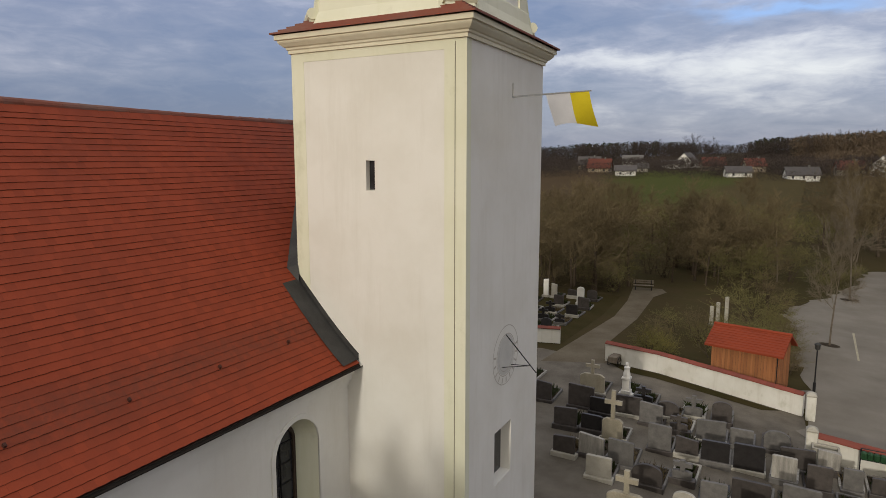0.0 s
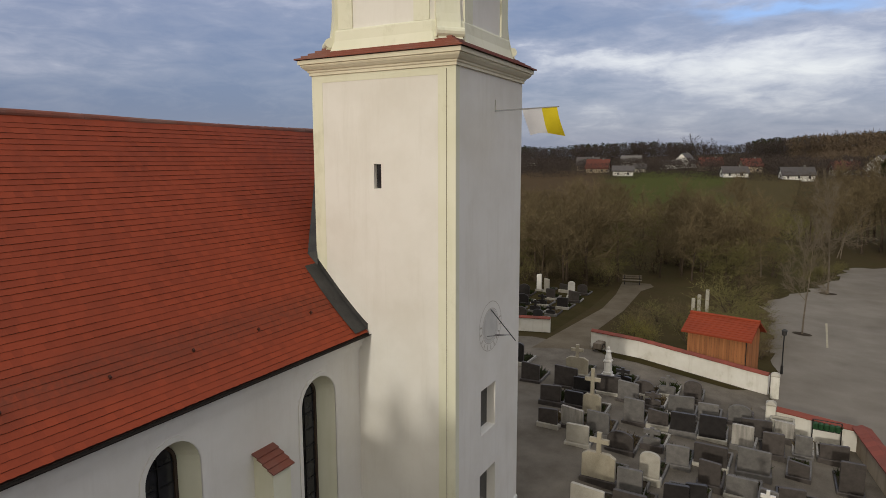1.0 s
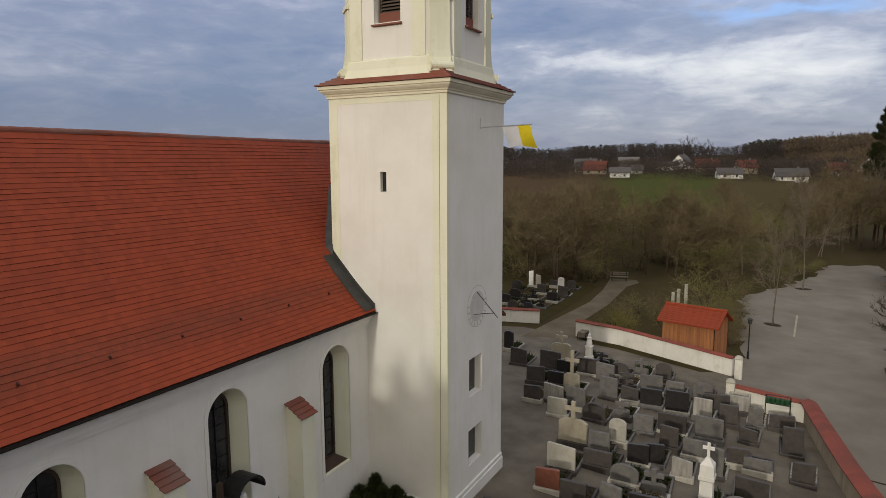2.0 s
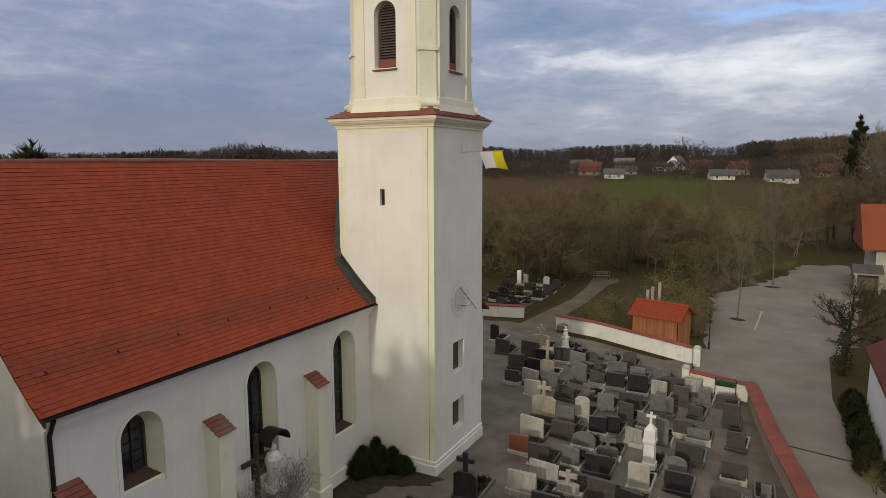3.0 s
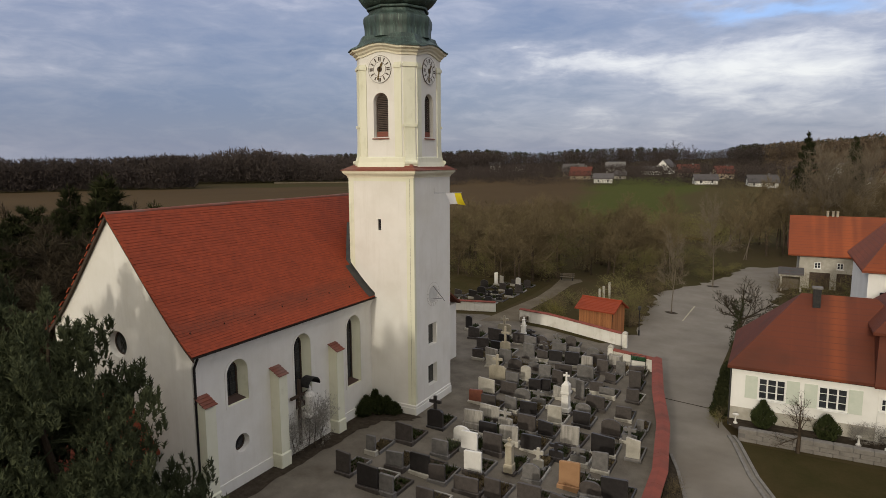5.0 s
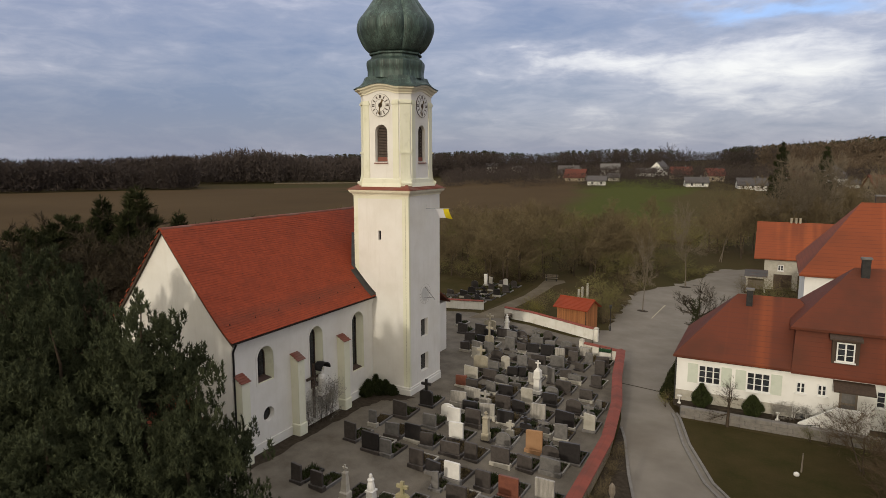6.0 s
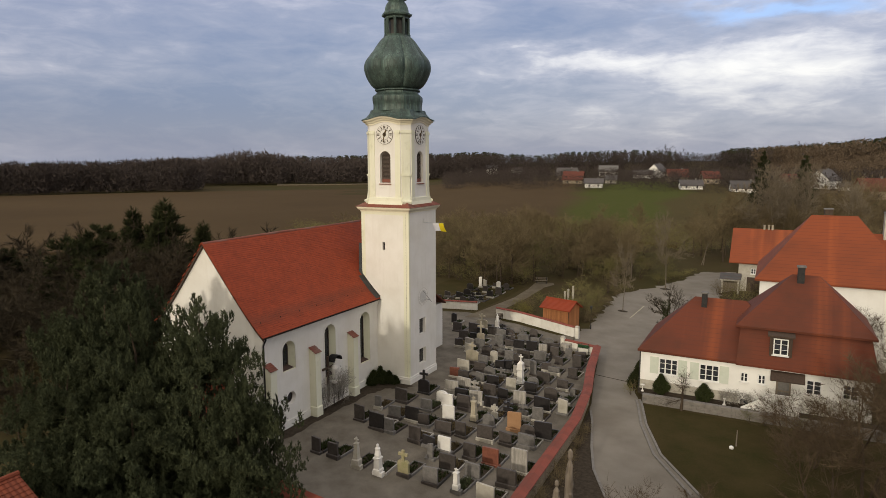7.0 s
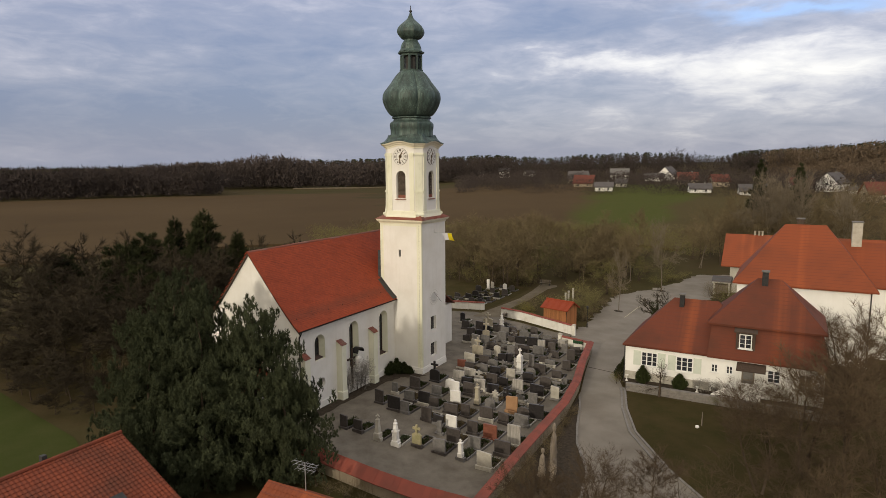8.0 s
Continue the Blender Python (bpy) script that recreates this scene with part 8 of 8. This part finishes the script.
grave(4.41, 1.21, 0.94, 1.16, "slab", "white")
grave(9.49, 1.35, 1.01, 1.65, "slab", "streak")
grave(2.09, 1.44, 0.89, 1.12, "slab", "dark")
grave(6.08, 1.49, 0.86, 1.08, "slab", "dark")
grave(-1.01, 1.54, 1.14, 1.24, "slab", "black")
grave(7.48, 1.60, 1.10, 1.13, "slab", "red")
grave(-2.75, 2.01, 0.81, 1.19, "slab", "dark")
grave(-0.94, 3.76, 0.97, 0.97, "slab", "grey")
grave(2.99, 3.76, 1.24, 0.85, "slab", "dark")
grave(4.24, 3.93, 0.78, 1.08, "slab", "dark")
grave(0.36, 4.02, 1.10, 1.12, "slab", "black")
grave(5.89, 4.30, 1.12, 1.14, "slab", "dark")
grave(-2.78, 4.42, 0.53, 1.00, "slab", "grey")
grave(7.25, 4.58, 0.90, 0.98, "slab", "dark")
grave(8.60, 4.94, 1.18, 0.98, "slab", "grey")
grave(2.55, 5.45, 0.95, 1.30, "slab", "white")
grave(1.45, 7.35, 0.95, 1.22, "slab", "white")
grave(4.00, 6.63, 0.52, 1.95, "pillar", "tan")
grave(9.17, 6.69, 1.24, 1.31, "slab", "black")
grave(6.98, 6.90, 1.02, 1.43, "slab", "orange")
grave(5.11, 7.76, 0.61, 1.23, "cross", "light")
grave(2.50, 7.98, 1.09, 1.19, "slab", "dark")
grave(0.61, 8.18, 0.98, 1.01, "round", "white")
grave(5.56, 9.31, 0.88, 1.02, "cross", "black")
grave(4.11, 9.45, 1.11, 0.94, "slab", "black")
grave(0.30, 10.35, 1.21, 1.07, "slab", "streak")
grave(-1.45, 8.95, 0.95, 1.95, "crosstop", "black")
grave(7.55, 11.16, 1.24, 1.26, "slab", "black")
grave(5.72, 11.23, 1.04, 1.24, "slab", "streak")
grave(9.07, 11.53, 0.75, 1.25, "slab", "light")
grave(0.74, 11.69, 1.24, 1.01, "slab", "streak")
grave(0.06, 13.04, 0.94, 1.02, "slab", "dark")
grave(4.15, 13.41, 0.85, 1.22, "slab", "light")
grave(-1.07, 13.62, 0.91, 0.92, "slab", "red")
grave(2.37, 13.82, 1.05, 0.89, "slab", "black")
grave(7.34, 13.95, 1.09, 1.07, "round", "dark")
grave(5.53, 14.24, 1.01, 0.92, "slab", "black")
grave(-1.12, 15.40, 1.13, 1.10, "slab", "light")
grave(4.21, 15.42, 0.65, 2.70, "statuecross", "white")
grave(8.73, 15.42, 0.39, 0.79, "slab", "grey")
grave(0.10, 16.30, 1.14, 0.83, "slab", "dark")
grave(7.48, 16.64, 0.94, 0.89, "slab", "dark")
grave(5.62, 17.19, 1.15, 0.99, "slab", "dark")
grave(1.42, 17.61, 0.84, 0.98, "slab", "black")
grave(-1.35, 17.77, 1.24, 2.03, "crosstop", "tan")
grave(2.01, 18.05, 0.71, 0.98, "slab", "black")
grave(4.27, 18.46, 0.57, 1.31, "slab", "grey")
grave(0.27, 19.00, 0.74, 1.24, "round", "light")
grave(5.73, 19.75, 1.03, 0.70, "slab", "grey")
grave(7.38, 19.94, 0.82, 0.96, "slab", "dark")
grave(-1.24, 20.86, 1.07, 0.93, "round", "dark")
grave(2.15, 21.66, 1.24, 0.98, "slab", "dark")
grave(3.70, 21.85, 1.17, 1.20, "slab", "grey")
grave(7.01, 22.57, 0.81, 1.32, "slab", "dark")
grave(5.27, 22.79, 0.75, 0.75, "slab", "dark")
grave(-3.19, 23.71, 0.99, 2.33, "cross", "tan")
grave(-1.34, 24.05, 0.91, 1.23, "slab", "grey")
grave(-5.35, 24.19, 1.02, 1.03, "slab", "dark")
grave(1.96, 24.45, 1.10, 1.12, "slab", "black")
grave(5.48, 25.12, 0.65, 0.94, "slab", "grey")
grave(3.65, 25.77, 1.24, 0.97, "slab", "dark")
grave(0.41, 26.21, 1.16, 1.09, "slab", "grey")
grave(-5.43, 26.94, 1.24, 1.17, "slab", "dark")
grave(-3.22, 27.02, 1.22, 0.97, "slab", "dark")
grave(-1.57, 27.59, 0.98, 0.97, "round", "dark")
grave(-5.50, 29.19, 1.24, 1.78, "crosstop", "tan")
grave(-9.05, 29.38, 0.63, 1.36, "round", "black")
grave(-3.89, 29.64, 0.52, 1.77, "statue", "white")

# a few more stones close together, and the older plot beyond the wall
for x, y, look_, style in ((-4.6, 21.6, "dark", "slab"), (1.0, 20.9, "grey", "slab"), (5.0, 19.9, "dark", "slab"), (-2.9, 20.4, "light", "slab"), (2.9, 27.0, "grey", "round"), (-7.4, 26.9, "dark", "slab"),
                           (6.6, 25.2, "dark", "slab"), (-0.3, 24.2, "dark", "slab"), (-2.0, 6.4, "dark", "slab"), (0.3, 6.2, "grey", "slab")):
    grave(x, y, rg.uniform(0.8, 1.1), rg.uniform(0.85, 1.15), style, look_)
for x, y in ((-11.4, 39.2), (-12.8, 39.4), (-14.2, 39.0), (-11.2, 41.6), (-12.6, 42.0), (-14.4, 41.7), (-11.1, 44.2), (-12.9, 44.5), (-14.6, 44.4), (-11.0, 47.0), (-13.1, 47.2), (-11.2, 50.3), (-13.0, 50.6), (-15.6, 47.5), (-16.4, 42.0), (-16.3, 39.3)):
    grave(x, y, rg.uniform(0.7, 1.1), rg.uniform(0.8, 1.2), rg.choice(("slab", "round", "slab", "cross")), rg.choice(("dark", "black", "black", "dark")))
grave(-11.7, 48.6, 0.6, 1.5, "round", "white")
grave(-15.2, 50.2, 0.45, 1.6, "slab", "white")
grave(-14.4, 50.0, 0.5, 1.3, "slab", "light")
# the rows are closely filled with plain dark and grey slabs
for y, x0, x1 in ((-3.2, -2.2, 9.0), (-0.7, 4.0, 9.6), (1.5, -2.8, 9.6), (4.0, -2.8, 9.3), (6.6, 1.5, 9.2), (9.5, -0.5, 9.0), (11.4, 0.0, 9.2), (13.7, -1.2, 9.0), (15.7, -1.2, 8.4), (17.6, -1.4, 8.0), (19.8, -1.2, 7.6), (21.9, -5.0, 7.2), (24.2, -5.4, 6.6), (26.4, -5.6, 5.2), (28.6, -5.8, 1.0)):
    x = x0
    while x < x1:
        if all(abs(x - a) > 1.0 or abs(y - b) > 1.15 for a, b in STANDING):
            grave(x + rg.uniform(-0.1, 0.1), y + rg.uniform(-0.15, 0.15), rg.uniform(0.75, 1.1), rg.uniform(0.85, 1.15), rg.choice(("slab", "slab", "slab", "round", "cross")), rg.choice(("dark", "black", "grey", "dark", "grey", "streak")))
            x += 1.25
        else:
            x += 0.2

# ---- roof tiles of the nave ----
def tile_mesh(name, w=0.1785, ln=0.34, t=0.055):
    """Flat tile with a segmental tail; x along the eaves, y up the slope."""
    g = Geo()
    n = 5
    tail = [(-w / 2 + w * k / n, -0.006 * math.sin(math.pi * k / n)) for k in range(n + 1)]
    top_pts = [(x, y, t) for x, y in tail] + [(w / 2, ln, t), (-w / 2, ln, t)]
    low = [(x, y, 0) for x, y in tail] + [(w / 2, ln, 0), (-w / 2, ln, 0)]
    m = len(top_pts)
    g.add(top_pts + low, [tuple(range(m))] + [(k, k + m, (k + 1) % m + m, (k + 1) % m) for k in range(m)])
    return g


rt = random.Random(4)
GAUGE, STEP = 0.155, 0.178
slope_pts = [RX + 5.05 * (1 - k / 400) for k in range(401)]
lengths = [0.0]
for a, b in zip(slope_pts, slope_pts[1:]):
    lengths.append(lengths[-1] + math.hypot(b - a, roof_line(b) - roof_line(a)))
proto = tile_mesh("roof_tile")
proto_mesh = proto.mesh("roof_tile")
proto_mesh.materials.append(M["tile"])
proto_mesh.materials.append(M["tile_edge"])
# darker tails draw the shade line below every course, with its dirt
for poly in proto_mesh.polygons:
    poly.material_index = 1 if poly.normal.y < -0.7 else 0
verts0 = np.array(proto.v)
joined_v, joined_f, singles = [], [], 0
rows_n = int(lengths[-1] / GAUGE)
for side in (1, -1):
    for j in range(rows_n):
        s = j * GAUGE
        k = min(len(lengths) - 2, next(i for i in range(len(lengths)) if lengths[i + 1] >= s))
        x = slope_pts[k]
        x2 = slope_pts[min(400, k + 12)]
        d = Vector((x2 - x, 0, roof_line(x2) - roof_line(x))).normalized()
        wave = 0.012 * math.sin(j * 1.7)
        y = NY0 - 0.16 + (STEP / 2 if j % 2 else 0)
        end = 9.82 if x > TX - TH and side == 1 else 19.05
        while y < end:
            sag = 0.018 * math.sin(y * 0.55 + j * 0.06) + 0.01 * math.sin(y * 1.9 + j)
            up_v = Vector((d.x, 0, d.z))
            al = Vector((0, 1, 0))
            nrm = Vector((-up_v.z, 0, up_v.x))
            if nrm.z < 0:
                nrm = -nrm
            tilt = 0.075 + rt.uniform(-0.003, 0.004)
            o = Vector((x, y + rt.uniform(-0.001, 0.001), roof_line(x) + 0.012)) + nrm * (0.024 + sag * 0.35) + up_v * rt.uniform(-0.003, 0.003)
            u2 = (up_v - nrm * tilt).normalized()
            n2 = (nrm + up_v * tilt).normalized()
            m = Matrix(((al.x, u2.x, n2.x, o.x), (al.y, u2.y, n2.y, o.y), (al.z, u2.z, n2.z, o.z), (0, 0, 0, 1)))
            if side == -1:
                m = Matrix.Translation((2 * RX, 0, 0)) @ Matrix.Diagonal((-1, 1, 1, 1)) @ m
            if side == 1 and j < 12 and 0.6 < y < 5.0 and singles < 300:
                ob = new("roof_tile", proto_mesh)
                ob.matrix_basis = m
                ob.parent = roof
                singles += 1
            elif side == 1 or j % 3 == 0:
                joined_f.append(len(joined_v))
                joined_v.append(m)
            y += STEP
nv = len(proto.v)
arr = np.empty((len(joined_v) * nv, 3))
v4 = np.hstack([verts0, np.ones((nv, 1))])
for i, m in enumerate(joined_v):
    arr[i * nv:(i + 1) * nv] = (v4 @ np.array(m).T)[:, :3]
faces = [tuple(i * nv + q for q in f) for i in range(len(joined_v)) for f in proto.f]
me = bpy.data.meshes.new("roof_tiles")
me.from_pydata(arr.tolist(), [], faces)
me.materials.append(M["tile"])
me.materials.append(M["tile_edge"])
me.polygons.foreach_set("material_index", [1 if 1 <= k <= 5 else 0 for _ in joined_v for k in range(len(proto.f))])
rest = new("roof_tiles", me)
rest.parent = roof
tagged(rest, "", "", "", "stuff")

# ridge tiles and verge tiles
ridge_g = Geo()
arc_r = [(0.11 * math.cos(a), 0.11 * math.sin(a)) for a in [math.pi * (-0.1 + 1.2 * k / 8) for k in range(9)]]
ridge_g.rings([[(x * 1.06, 0, z * 1.06) for x, z in arc_r], [(x, 0.41, z) for x, z in arc_r]], closed=False)
ridge_g.rings([[(x * 1.06, 0, z * 1.06) for x, z in arc_r], [(x * 0.9, 0, z * 0.9) for x, z in arc_r]], closed=False)
ridge_mesh = ridge_g.mesh("ridge_tile")
ridge_mesh.materials.append(M["ridge"])
y = NY0 - 0.15
while y < 19:
    ob = new("ridge_tile", ridge_mesh)
    ob.matrix_basis = pose(RX, y, RZ + 0.0 + 0.02 * math.sin(y * 0.5), rt.uniform(-0.8, 0.8), rt.uniform(-2, 2), 0)
    ob.parent = roof
    y += 0.385
# snow stops near the eaves
stop = Geo()
stop.box(-0.03, -0.02, 0, 0.03, 0.02, 0.10)
stop.box(-0.05, -0.05, 0, 0.05, 0.0, 0.03)
stop_mesh = stop.mesh("snow_stop")
stop_mesh.materials.append(M["tile_edge"])
for j in (7,):
    k = next(i for i in range(len(lengths)) if lengths[i + 1] >= j * GAUGE)
    x = slope_pts[k]
    yy = NY0 + 0.4 
    while yy < 9.3:
        ob = new("snow_stop", stop_mesh)
        ob.matrix_basis = pose(x, yy, roof_line(x) + 0.06, 0, 40, 0)
        ob.parent = roof
        yy += 1.9
